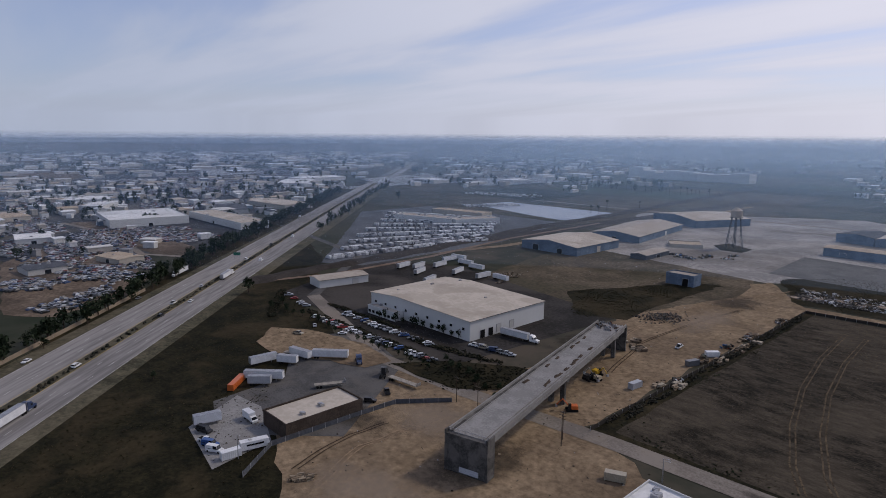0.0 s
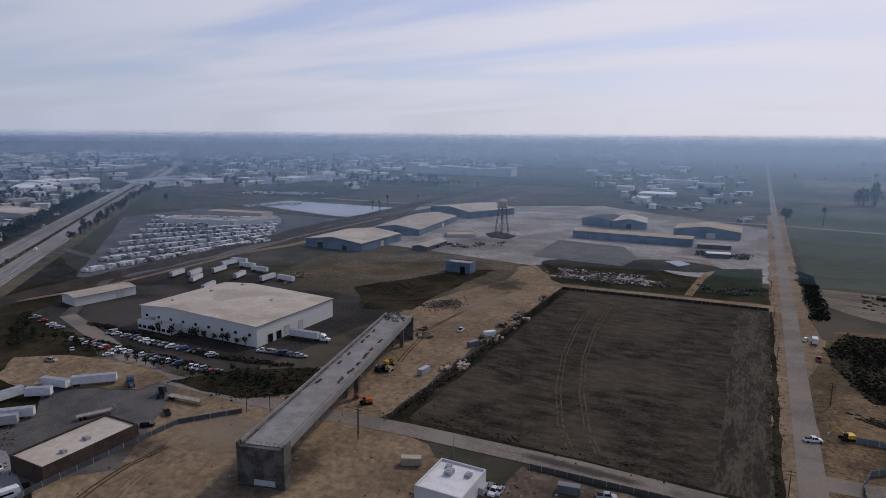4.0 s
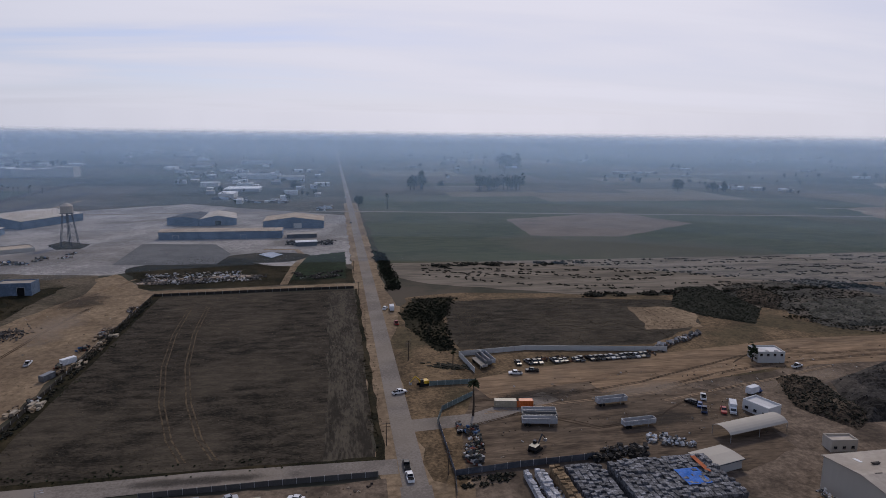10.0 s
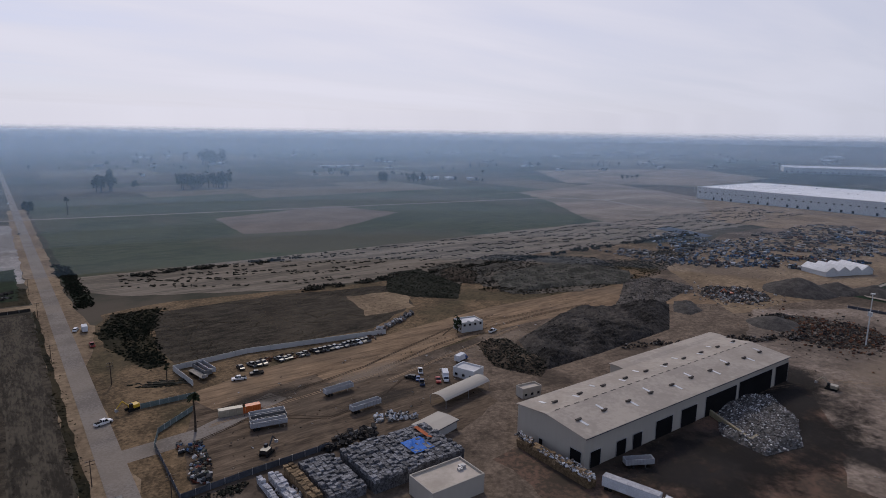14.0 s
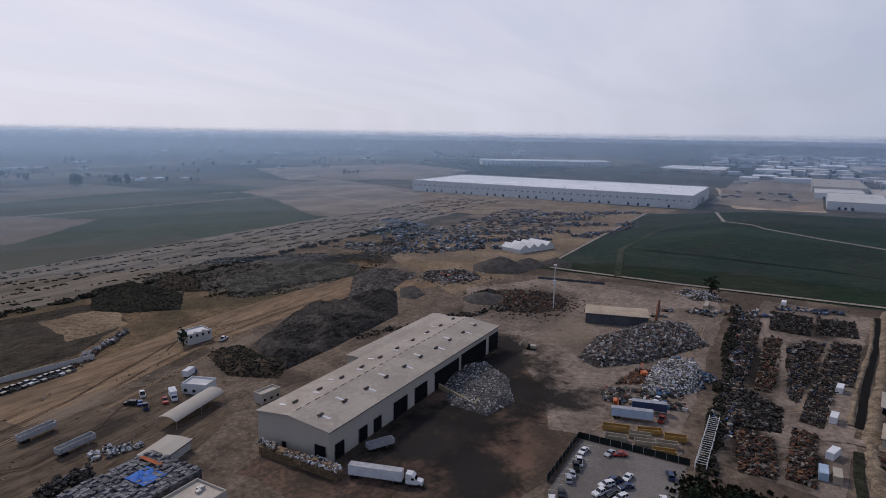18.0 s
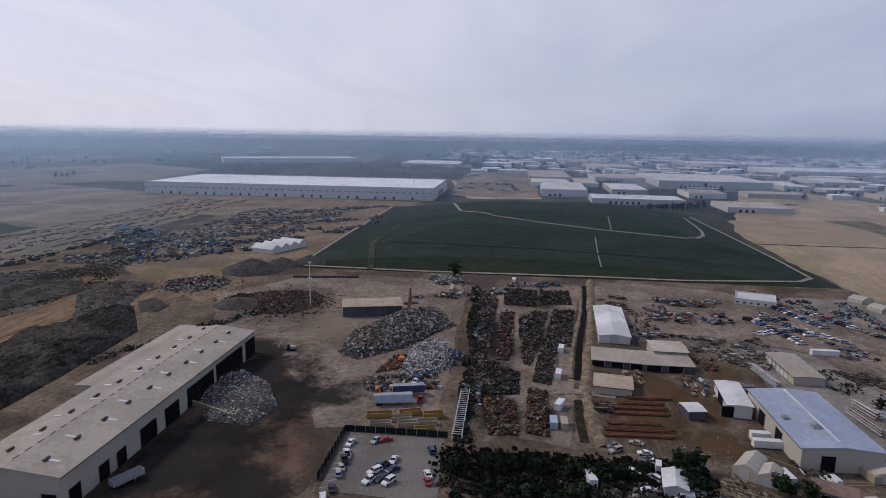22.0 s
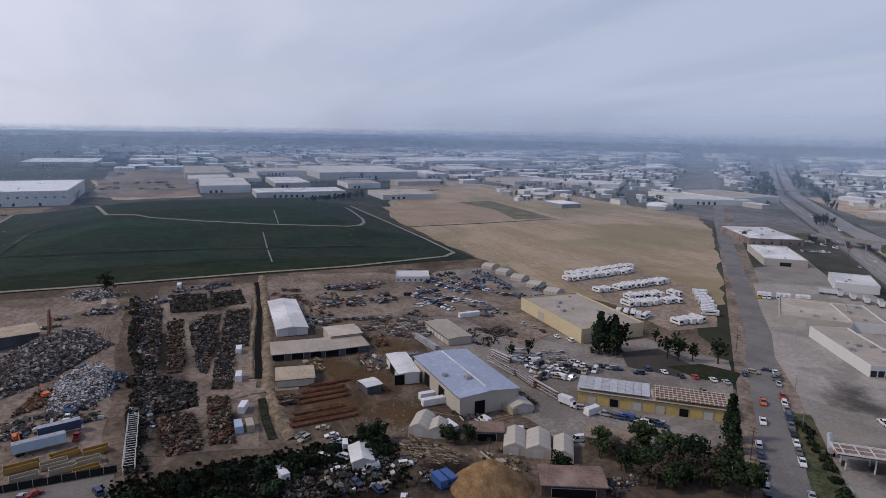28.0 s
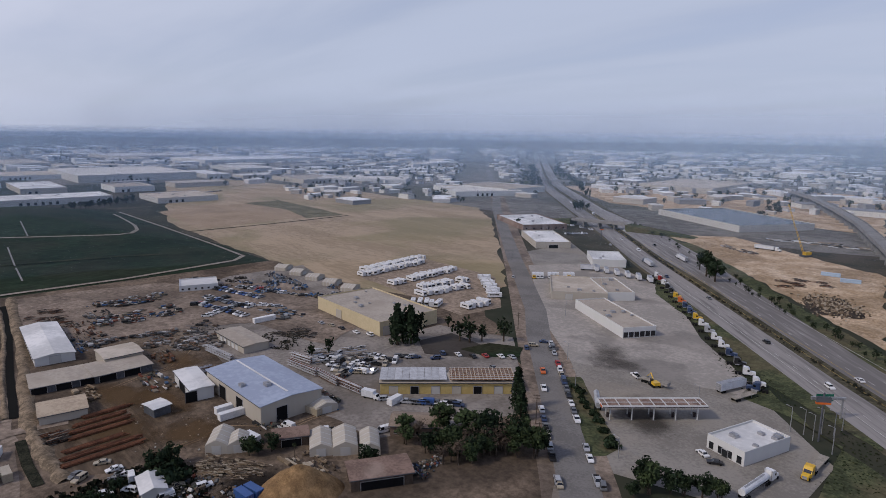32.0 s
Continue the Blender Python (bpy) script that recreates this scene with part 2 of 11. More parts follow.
ASPHALT = mat("worn_asphalt", (0.105, 0.101, 0.098), (0.062, 0.060, 0.059), 0.08, 1.5, rough=0.85, c3=(0.135, 0.122, 0.108), scale3=0.05, amount3=0.5)
DARKASPH = mat("oil_dark_asphalt", (0.046, 0.042, 0.039), (0.02, 0.0185, 0.017), 0.03, 0.6, rough=0.85, c3=(0.078, 0.068, 0.06), scale3=0.02, amount3=0.6)
ROADM = mat("grey_road_surface", (0.219, 0.192, 0.164), (0.15, 0.13, 0.112), 0.05, 1.2, rough=0.85, c3=(0.225, 0.189, 0.15), scale3=0.03, amount3=0.5)
FREEWAY = mat("freeway_concrete_lanes", (0.272, 0.255, 0.242), (0.155, 0.145, 0.139), 0.03, 0.5, rough=0.85, stretch=(0.06, 1, 1), turn=-45.6)
BANKG = mat("rough_green_bank", (0.090, 0.098, 0.050), (0.040, 0.048, 0.026), 0.08, 0.8, bump=0.25, c3=(0.12, 0.098, 0.06), scale3=0.03, amount3=0.6)
LOT = mat("sun_bleached_asphalt", (0.26, 0.24, 0.212), (0.185, 0.17, 0.15), 0.05, 0.9, rough=0.85, c3=(0.278, 0.24, 0.193), scale3=0.02, amount3=0.6)
SITE = mat("pale_site_sand", (0.53, 0.41, 0.29), (0.342, 0.24, 0.145), 0.06, 0.8, bump=0.2, c3=(0.214, 0.15, 0.0892), scale3=0.02, amount3=0.6)
PALEYARD = mat("pale_grey_yard_dust", (0.275, 0.220, 0.175), (0.145, 0.114, 0.090), 0.05, 0.5, bump=0.2, contrast=(0.36, 0.64), c3=(0.105, 0.084, 0.067), scale3=0.02, amount3=0.75)
BLACKGROUND = mat("near_black_earth", (0.045, 0.036, 0.029), (0.016, 0.013, 0.011), 0.2, 1.2, bump=0.2)
CONC = mat("pale_concrete", (0.27, 0.26, 0.25), (0.19, 0.183, 0.175), 0.15, 1.5, rough=0.85, c3=(0.22, 0.21, 0.2), scale3=0.08, amount3=0.5)
# Concrete with the shade of the bridge's unlit faces put into its colour.
DKCONC = mat("dark_shaded_face_concrete", (0.10, 0.095, 0.09), (0.05, 0.048, 0.046), 0.3, 2.0, c3=(0.16, 0.15, 0.14), scale3=0.2)
WHITEW = mat("white_painted_wall", (0.56, 0.56, 0.55), (0.525, 0.525, 0.515), 0.1, 0.6, rough=0.6, stretch=(1, 1, 0.25), contrast=(0.3, 0.7))
CREAMW = mat("cream_metal_wall", (0.42, 0.385, 0.33), (0.385, 0.35, 0.30), 0.1, 0.6, rough=0.6, stretch=(1, 1, 0.25), contrast=(0.3, 0.7))
GREYW = mat("grey_metal_wall", (0.46, 0.45, 0.43), (0.42, 0.41, 0.39), 0.1, 0.6, rough=0.6, stretch=(1, 1, 0.25), contrast=(0.3, 0.7))
BLUEW = mat("dull_blue_wall", (0.15, 0.195, 0.26), (0.10, 0.135, 0.185), 0.1, 1.0, rough=0.7)
TANW = mat("cream_tan_block_wall", (0.52, 0.44, 0.29), (0.47, 0.395, 0.255), 0.15, 0.9, rough=0.8)
BRWALL = mat("dark_brown_block_wall", (0.075, 0.058, 0.048), (0.045, 0.036, 0.03), 0.2, 1.5)
CREAMR = mat("cream_roof", (0.50, 0.44, 0.37), (0.41, 0.36, 0.30), 0.05, 0.5, rough=0.7, c3=(0.29, 0.25, 0.2), scale3=0.04, amount3=0.5)
GREYR = mat("light_grey_metal_roof", (0.4, 0.349, 0.29), (0.318, 0.278, 0.233), 0.06, 0.6, rough=0.55, c3=(0.283, 0.24, 0.194), scale3=0.05, amount3=0.5)
WHITER = mat("white_roof", (0.72, 0.71, 0.70), (0.58, 0.58, 0.575), 0.05, 0.5, rough=0.6, c3=(0.36, 0.36, 0.36), scale3=0.03, amount3=0.5)
BLUER = mat("pale_blue_metal_roof", (0.34, 0.385, 0.48), (0.28, 0.32, 0.41), 0.06, 0.5, rough=0.5)
TANR = mat("tan_gravel_roof", (0.44, 0.36, 0.27), (0.33, 0.265, 0.2), 0.1, 0.9)
BROWNR = mat("rusty_brown_roof", (0.23, 0.16, 0.13), (0.15, 0.105, 0.085), 0.15, 1.2, c3=(0.32, 0.25, 0.21), scale3=0.1)
DARKR = mat("dark_slate_roof", (0.10, 0.105, 0.12), (0.065, 0.07, 0.08), 0.1, 1.0)
# Near-black for doors; on open bays it paints the shade inside.
DARK = mat("dark_door_and_bay_shade", (0.012, 0.012, 0.013), (0.008, 0.008, 0.009), rough=0.7)
GLASS = mat("dark_vehicle_glass", (0.015, 0.018, 0.022), (0.01, 0.012, 0.015), rough=0.08, spec=0.6)
RUBBER = mat("black_tyre_rubber", (0.018, 0.018, 0.018), rough=0.9)
STEEL = mat("galvanised_steel", (0.42, 0.42, 0.43), (0.30, 0.30, 0.31), 0.5, 3, rough=0.45, metal=0.6)
RUST = mat("rusted_steel", (0.16, 0.075, 0.042), (0.075, 0.038, 0.025), 0.4, 3, rough=0.85)
WOODP = mat("weathered_pole_wood", (0.10, 0.075, 0.058), (0.06, 0.046, 0.036), 0.5, 4, local=True)
BARK = mat("tree_bark", (0.085, 0.065, 0.05), (0.04, 0.032, 0.026), 1.0, 5)
LEAFD = mat("dark_evergreen_leaves", (0.030, 0.045, 0.024), (0.013, 0.021, 0.012), 0.4, 2.5, rand=0.25)
LEAFG = mat("green_leaves", (0.052, 0.072, 0.032), (0.024, 0.036, 0.018), 0.4, 2.5, rand=0.25)
LEAFB = mat("brownish_winter_twigs", (0.11, 0.085, 0.065), (0.06, 0.047, 0.037), 0.4, 2.5, rand=0.2)
PALMG = mat("palm_fronds", (0.06, 0.07, 0.038), (0.03, 0.038, 0.02), 0.6, 3)
PAINT = mat("white_road_paint", (0.55, 0.54, 0.51), (0.38, 0.37, 0.35), 0.3, 2)
YPAINT = mat("yellow_road_paint", (0.45, 0.33, 0.10), (0.33, 0.24, 0.08), 0.3, 2)
HAZARD = mat("orange_paint", (0.62, 0.14, 0.03), rough=0.5)
CAR_COLOURS = {"white": (0.70, 0.70, 0.70), "silver": (0.36, 0.37, 0.39), "grey": (0.13, 0.135, 0.14), "black": (0.02, 0.02, 0.022),
               "red": (0.33, 0.03, 0.025), "blue": (0.035, 0.09, 0.26), "tan": (0.36, 0.31, 0.23), "ochre": (0.34, 0.21, 0.06), "green": (0.04, 0.10, 0.07),
               "yellow": (0.62, 0.38, 0.03), "orange": (0.55, 0.13, 0.03), "navy": (0.03, 0.05, 0.11), "ltblue": (0.36, 0.46, 0.58)}


def paint(c):
    return mat("vehicle_paint_" + c, CAR_COLOURS[c], tuple(v * 0.86 for v in CAR_COLOURS[c]), 0.5, 2, rough=0.35, spec=0.5)


# ---- mesh kit ----
class Geo:
    def __init__(self):
        self.v, self.f = [], []

    def poly(self, pts):
        n = len(self.v)
        self.v += [tuple(p) for p in pts]
        self.f.append(tuple(range(n, n + len(pts))))
        return self

    def loft(self, a, b, caps=True):
        """Two rings of as many points, joined by quads."""
        n, k = len(self.v), len(a)
        self.v += [tuple(p) for p in a] + [tuple(p) for p in b]
        self.f += [(n + i, n + (i + 1) % k, n + k + (i + 1) % k, n + k + i) for i in range(k)]
        if caps:
            self.f += [tuple(range(n + k - 1, n - 1, -1)), tuple(range(n + k, n + 2 * k))]
        return self

    def box(self, x, y, z, sx, sy, sz, rot=0.0, top=(1, 1), tilt=0.0):
        """A box that stands on z, with its top scaled."""
        c, s = math.cos(radians(rot)), math.sin(radians(rot))
        ring = [(-.5, -.5), (.5, -.5), (.5, .5), (-.5, .5)]

        def at(u, w, zz):
            return (x + u * c - w * s, y + u * s + w * c, zz)
        return self.loft([at(u * sx, w * sy, z + tilt * u * sx) for u, w in ring],
                         [at(u * sx * top[0], w * sy * top[1], z + sz + tilt * u * sx) for u, w in ring])

    def cyl(self, x, y, z, r, h, n=8, r2=None, axis="z"):
        r2 = r if r2 is None else r2
        a = [(math.cos(2 * math.pi * i / n), math.sin(2 * math.pi * i / n)) for i in range(n)]
        if axis == "z":
            return self.loft([(x + r * p, y + r * q, z) for p, q in a], [(x + r2 * p, y + r2 * q, z + h) for p, q in a])
        if axis == "y":
            return self.loft([(x + r * p, y, z + r * q) for p, q in a], [(x + r2 * p, y + h, z + r2 * q) for p, q in a])
        return self.loft([(x, y + r * p, z + r * q) for p, q in a], [(x + h, y + r2 * p, z + r2 * q) for p, q in a])

    def bar(self, p, q, r, n=4):
        p, q = Vector(p), Vector(q)
        d = (q - p).normalized()
        s = d.orthogonal().normalized()
        t_ = d.cross(s)
        ring = [s * math.cos(2 * math.pi * (i + .5) / n) * r + t_ * math.sin(2 * math.pi * (i + .5) / n) * r for i in range(n)]
        return self.loft([p + o for o in ring], [q + o for o in ring])

    def side(self, profile, y0, y1, inset=None):
        """A profile in x and z, drawn out from y0 to y1."""
        b = inset or profile
        return self.loft([(px_, y1, pz) for px_, pz in profile], [(px_, y0, pz) for px_, pz in b])

    def mesh(self, name, m, smooth=False):
        me = bpy.data.meshes.new(name)
        me.from_pydata(self.v, [], self.f)
        if m:
            me.materials.append(m)
        if smooth:
            me.shade_smooth()
        me.update()
        return me


def part(name, geo, m, parent, label="", at=None):
    """One mesh under a thing or a part; geo is a Geo or a ready mesh."""
    ob = new(name, geo.mesh(name, m) if isinstance(geo, Geo) else geo)
    ob.parent = parent
    if at is not None:
        ob.matrix_basis = at
    return tagged(ob, label)


def thing(name, label, category, group="", kind="", geo=None, m=None, at=None):
    ob = new(name, geo.mesh(name, m) if isinstance(geo, Geo) else geo)
    if at is not None:
        ob.matrix_basis = at
    return tagged(ob, label, category, group, kind)


def place(x, y, rot=0.0, z=0.0):
    return pose(x, y, z, 0, 0, rot)


# ---- ground ----
LAYERS = [0]


def patch(name, pts, z, m, label, category="ground"):
    """A flat piece of ground with a few corners; each lies a little over the one before."""
    g_ = Geo()
    LAYERS[0] += 1
    z += 0.0004 * LAYERS[0]
    a = sum(p[0] * q[1] - q[0] * p[1] for p, q in zip(pts, pts[1:] + pts[:1]))
    pts = pts if a > 0 else pts[::-1]
    g_.poly([(x, y, z) for x, y in pts])
    return thing(name, label, category, kind="structure", geo=g_, m=m)


def strip(pts, width):
    """The outline of a band along a line."""
    out_l, out_r = [], []
    for i, p in enumerate(pts):
        a, b = Vector(pts[max(0, i - 1)]), Vector(pts[min(len(pts) - 1, i + 1)])
        d = (b - a).normalized()
        n = Vector((-d.y, d.x)) * width / 2
        out_l.append((p[0] + n.x, p[1] + n.y)); out_r.append((p[0] - n.x, p[1] - n.y))
    return out_l + out_r[::-1]


def wavy(pts, step=12.0, amp=1.5, seed=1):
    """The same outline with an uneven edge."""
    rng = random.Random(seed)
    out = []
    for p, q in zip(pts, pts[1:] + pts[:1]):
        p, q = Vector(p), Vector(q)
        n = max(1, int((q - p).length / step))
        for k in range(n):
            w = p.lerp(q, k / n)
            out.append((w.x + rng.uniform(-amp, amp), w.y + rng.uniform(-amp, amp)))
    return out


RIM, RISE = 3700.0, 1.33
ring_ = [(RIM * math.cos(2 * math.pi * i / 96), RIM * math.sin(2 * math.pi * i / 96)) for i in range(96)]
g_ = Geo().poly([(x, y, 0) for x, y in ring_])
for q in range(96):     # the plain rises a little towards its rim
    a, b = ring_[q], ring_[(q + 1) % 96]
    g_.poly([(a[0], a[1], 0), (a[0] * RISE, a[1] * RISE, 72), (b[0] * RISE, b[1] * RISE, 72), (b[0], b[1], 0)])
thing("ground", "flat brown and green farmland plain reaching the horizon", "ground", kind="structure", geo=g_, m=EARTH)

# ---- rings of tinted sheet standing in for the haze and the distance ----


# Upright see-through ring; its tint and opacity imitate haze, no air is scattered.
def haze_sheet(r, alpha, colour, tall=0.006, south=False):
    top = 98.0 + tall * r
    m = bpy.data.materials.new("haze_tint_sheet")
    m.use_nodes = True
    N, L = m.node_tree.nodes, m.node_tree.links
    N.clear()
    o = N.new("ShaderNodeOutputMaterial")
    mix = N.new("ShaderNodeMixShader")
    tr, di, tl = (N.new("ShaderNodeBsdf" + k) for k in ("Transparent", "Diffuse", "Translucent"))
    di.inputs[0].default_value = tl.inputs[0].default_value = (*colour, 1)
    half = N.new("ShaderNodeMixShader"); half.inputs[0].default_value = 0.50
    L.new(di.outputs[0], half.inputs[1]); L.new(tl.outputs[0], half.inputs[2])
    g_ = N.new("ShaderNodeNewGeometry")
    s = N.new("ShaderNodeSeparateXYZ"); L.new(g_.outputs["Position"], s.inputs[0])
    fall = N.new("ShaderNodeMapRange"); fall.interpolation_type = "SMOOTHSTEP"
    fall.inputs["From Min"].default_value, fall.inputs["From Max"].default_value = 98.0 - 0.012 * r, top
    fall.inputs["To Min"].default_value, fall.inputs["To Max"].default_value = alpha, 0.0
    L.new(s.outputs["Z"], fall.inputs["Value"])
    # more opaque to the north, where thicker mist is imitated
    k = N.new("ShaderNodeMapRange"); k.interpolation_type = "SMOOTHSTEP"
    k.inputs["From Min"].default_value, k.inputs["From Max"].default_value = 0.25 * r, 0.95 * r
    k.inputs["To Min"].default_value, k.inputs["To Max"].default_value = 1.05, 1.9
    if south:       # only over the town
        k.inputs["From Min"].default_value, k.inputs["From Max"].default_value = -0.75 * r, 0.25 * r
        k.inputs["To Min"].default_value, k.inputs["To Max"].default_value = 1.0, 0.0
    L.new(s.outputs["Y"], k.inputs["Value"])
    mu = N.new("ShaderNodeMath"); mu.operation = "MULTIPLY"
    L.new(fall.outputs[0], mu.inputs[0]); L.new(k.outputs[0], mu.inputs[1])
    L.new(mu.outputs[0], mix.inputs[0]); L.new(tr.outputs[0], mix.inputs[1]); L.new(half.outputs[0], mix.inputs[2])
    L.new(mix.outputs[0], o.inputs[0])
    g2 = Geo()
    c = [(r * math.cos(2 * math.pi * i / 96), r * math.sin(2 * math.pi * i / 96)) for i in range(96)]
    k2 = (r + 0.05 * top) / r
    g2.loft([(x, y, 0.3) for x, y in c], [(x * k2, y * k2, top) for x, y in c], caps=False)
    thing("haze_stand_in_sheet", "thin bluish sheet standing in for haze over the plain", "haze", kind="structure", geo=g2, m=m)


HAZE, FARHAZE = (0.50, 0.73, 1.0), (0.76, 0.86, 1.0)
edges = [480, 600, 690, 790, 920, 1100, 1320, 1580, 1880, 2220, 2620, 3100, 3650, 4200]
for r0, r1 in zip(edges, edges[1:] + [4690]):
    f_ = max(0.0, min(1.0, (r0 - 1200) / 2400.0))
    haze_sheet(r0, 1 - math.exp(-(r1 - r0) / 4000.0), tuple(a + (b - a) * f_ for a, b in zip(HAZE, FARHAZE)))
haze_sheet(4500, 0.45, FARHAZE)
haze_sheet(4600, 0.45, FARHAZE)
# extra rings tint the southern distance like brighter haze
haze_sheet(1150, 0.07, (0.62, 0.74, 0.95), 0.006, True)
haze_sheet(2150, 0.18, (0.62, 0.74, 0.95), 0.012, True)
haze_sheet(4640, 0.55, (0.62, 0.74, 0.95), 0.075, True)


# ---- fields, yards and roads ----
def lane(name, pts, width, z, m, label, category="road"):
    return patch(name, strip(pts, width), z, m, label, category)


# the fallow square field beside the straight road
patch("field", wavy([(-107, 176), (-105, 386), (11, 391), (11, 176)], 9, 0.9), 0.06, FIELD, "dark fallow field with faint furrows and wheel tracks")
patch("field_edge", wavy([(-111, 172), (-109, 388), (-104, 388), (-103, 178), (11.3, 178), (11.3, 392), (13, 392), (14, 172)], 7, 0.5), 0.10, VERGE, "dark weedy margin round the fallow field")
WHEEL = mat("pale_wheel_track", (0.12, 0.088, 0.055), (0.04, 0.03, 0.02), 0.3, 1.5)
for off in (-0.9, 0.9, 8.5, 10.2):
    pts_ = [(x + off, y) for x, y in [(-46.7, 183), (-54.2, 198.1), (-63.6, 227), (-72.5, 266.1), (-78.6, 310.7), (-81.3, 358.6)]]
    lane("track", pts_, 0.55, 0.12, WHEEL, "worn wheel track across the fallow field", "track")
patch("field_strip", wavy([(-5, 178), (-4.5, 234.2), (-5, 386), (8.4, 388), (9.3, 237.3), (9.4, 178)], 6, 1.0, 90), 0.09, mat("trodden_field_strip", (0.078, 0.066, 0.049), (0.026, 0.022, 0.017), 0.2, 1.2, stretch=(1, 0.2, 1)), "paler trodden strip along the field's edge", "field")
# construction corridor beside the bridge
patch("ground_bare", wavy([(-215, 110), (-118, 62), (-60, 78), (-58, 150), (-112, 172), (-112, 300), (-108, 392), (-150, 455), (-185, 400), (-176, 300), (-158, 180), (-200, 168)], 8, 1.6, 3),
      0.05, DIRT, "bare tan dirt of the building site round the bridge")
patch("ground_bare", wavy([(-122, 388), (12, 396), (12, 408), (-115, 402), (-160, 440)], 8, 1.2, 4), 0.07, DIRT, "sandy track behind the fallow field")
patch("ground_weeds", wavy([(-118, 404), (12, 410), (12, 452), (-45, 470), (-110, 520), (-150, 470)], 9, 2, 5), 0.055, VERGE, "dark weedy lot with pale rubble")
patch("ground_lot", wavy([(-330, 480), (-150, 450), (-105, 520), (-60, 470), (12, 470), (14, 760), (-200, 900), (-420, 760)], 15, 2, 6), 0.045,
      mat("pale_packed_yard", (0.34, 0.315, 0.29), (0.20, 0.184, 0.17), 0.02, 0.3, c3=(0.12, 0.105, 0.09), scale3=0.012), "pale packed earth of the old barn yards")
patch("ground_field", wavy([(-300, 310), (-178, 300), (-150, 400), (-160, 452), (-330, 480)], 10, 1.5, 7), 0.05, mat("grey_brown_fallow", (0.123, 0.098, 0.068), (0.0642, 0.052, 0.0357), 0.04, 0.6, bump=0.2, c3=(0.0428, 0.04, 0.0238), scale3=0.02), "weedy brown field behind the warehouse")
patch("ground_field", wavy([(-195, 285), (-172, 300), (-170, 420), (-188, 410), (-230, 330)], 8, 2, 8), 0.08, VERGE, "dark brush beside the bridge site")
# yard of the large cream warehouse
patch("yard", [(-350, 190), (-185, 176), (-176, 300), (-330, 330), (-400, 300)], 0.07, DARKASPH, "dark asphalt yard round the cream warehouse")
patch("verge", wavy([(-222, -40), (-110, 60), (-215, 112), (-250, 165), (-330, 190), (-410, 260), (-560, 330), (-1180, 930), (-1220, 900), (-560, 250)], 14, 2, 9), 0.04, VERGE, "weedy dark grass slope beside the freeway", "grass")
patch("yard", [(-192, 78), (-162, 108), (-200, 165), (-250, 180), (-265, 150), (-222, 120), (-218, 88)], 0.09, ASPHALT, "asphalt truck yard round the brown building")
patch("yard", [(-203, 72.9), (-170.9, 67.4), (-175.7, 89.2), (-201.8, 99), (-217.2, 97.1)], 0.11, CONC, "pale concrete pad with parked vehicles")
# streets
lane("road", [(21, 150), (21.3, 400), (20.5, 800), (19, 1800), (14, 4600)], 7.6, 0.16, ROADM, "straight two-lane country road running to the horizon")
patch("road_shoulder", wavy([(11.5, 130), (12, 400), (12, 900), (31, 900), (30, 420), (33, 350), (52, 330), (48, 270), (36, 215), (60, 190), (38, 165), (34, 130)], 8, 1, 11), 0.08, DIRT, "sandy dirt shoulder of the country road")
lane("road", [(-330, 200), (-262, 178), (-215, 163), (-160, 164), (-100, 170), (-40, 172.5), (17, 171.5)], 8.5, 0.14, ROADM, "worn cross street passing under the unfinished bridge")
lane("road", [(21, 160), (20, 120), (22, 60), (40, -20), (70, -100), (95, -141)], 9, 0.14, ROADM, "worn two-lane street")
lane("road", [(-620, 340), (-420, 300), (-330, 200)], 7, 0.12, ASPHALT, "curving frontage street")
lane("road_shoulder", [(76, -122), (91, -139), (130.2, -181), (182.6, -236), (298, -358), (526, -593), (700, -775)], 22, 0.115, PALEYARD, "dusty pale shoulders of the diagonal street", "shoulder")
STREET = mat("dark_street_asphalt", (0.19, 0.18, 0.17), (0.14, 0.133, 0.126), 0.06, 1.2, rough=0.85, c3=(0.19, 0.175, 0.16), scale3=0.03, amount3=0.5)
lane("road", [(60, -104), (91, -139), (130.2, -181), (182.6, -236), (213.4, -272), (321.5, -379), (547, -607), (700, -775), (1400, -1500)], 12, 0.16, STREET, "wide diagonal frontage street with parked cars")
lane("road", [(-396.1, 315.2), (-386.2, 365.1), (-372, 424.9), (-367.2, 547.1), (-352.2, 691.9), (-353.2, 954.1)], 9, 0.09, DIRT, "dirt track beside the rail line", "track")
lane("road", [(24, 197), (48, 199), (80, 214)], 9, 0.13, ROADM, "dusty side entrance to the recycling yard")
# crossing road far off
lane("road", [(-700, 780), (20, 800), (700, 690)], 8, 0.11, ROADM, "far crossing road")


def bend(s):
    """How far the freeway leaves its straight line to the south."""
    return float(np.interp(s, [-3634, -2113, -1530, -1224, -824, -620, -450], [290, 112, 48, 18, 9, 6, 0]))


def fw(n, s):
    """A place by its distance across the freeway and along it."""
    n += bend(s)
    o = Vector((-98.5, -98.5)) + Vector((-0.713, 0.701)) * s
    q = o + Vector((-0.701, -0.713)) * n
    return (q.x, q.y)


FS0, FS1 = -3600.0, 2400.0
URBAN = mat("dull_urban_ground", (0.185, 0.172, 0.155), (0.11, 0.102, 0.092), 0.008, 0.08, c3=(0.07, 0.072, 0.055), scale3=0.005, amount3=0.7)
patch("ground_town", wavy([(330, -560), (620, -600), (1180, -560), (1260, -240), (2600, -150), (3000, -1200), (1800, -2600), (300, -2500), (-250, -1700), (40, -640)], 40, 6, 170), 0.025, URBAN, "pale mixed ground under the industrial town")
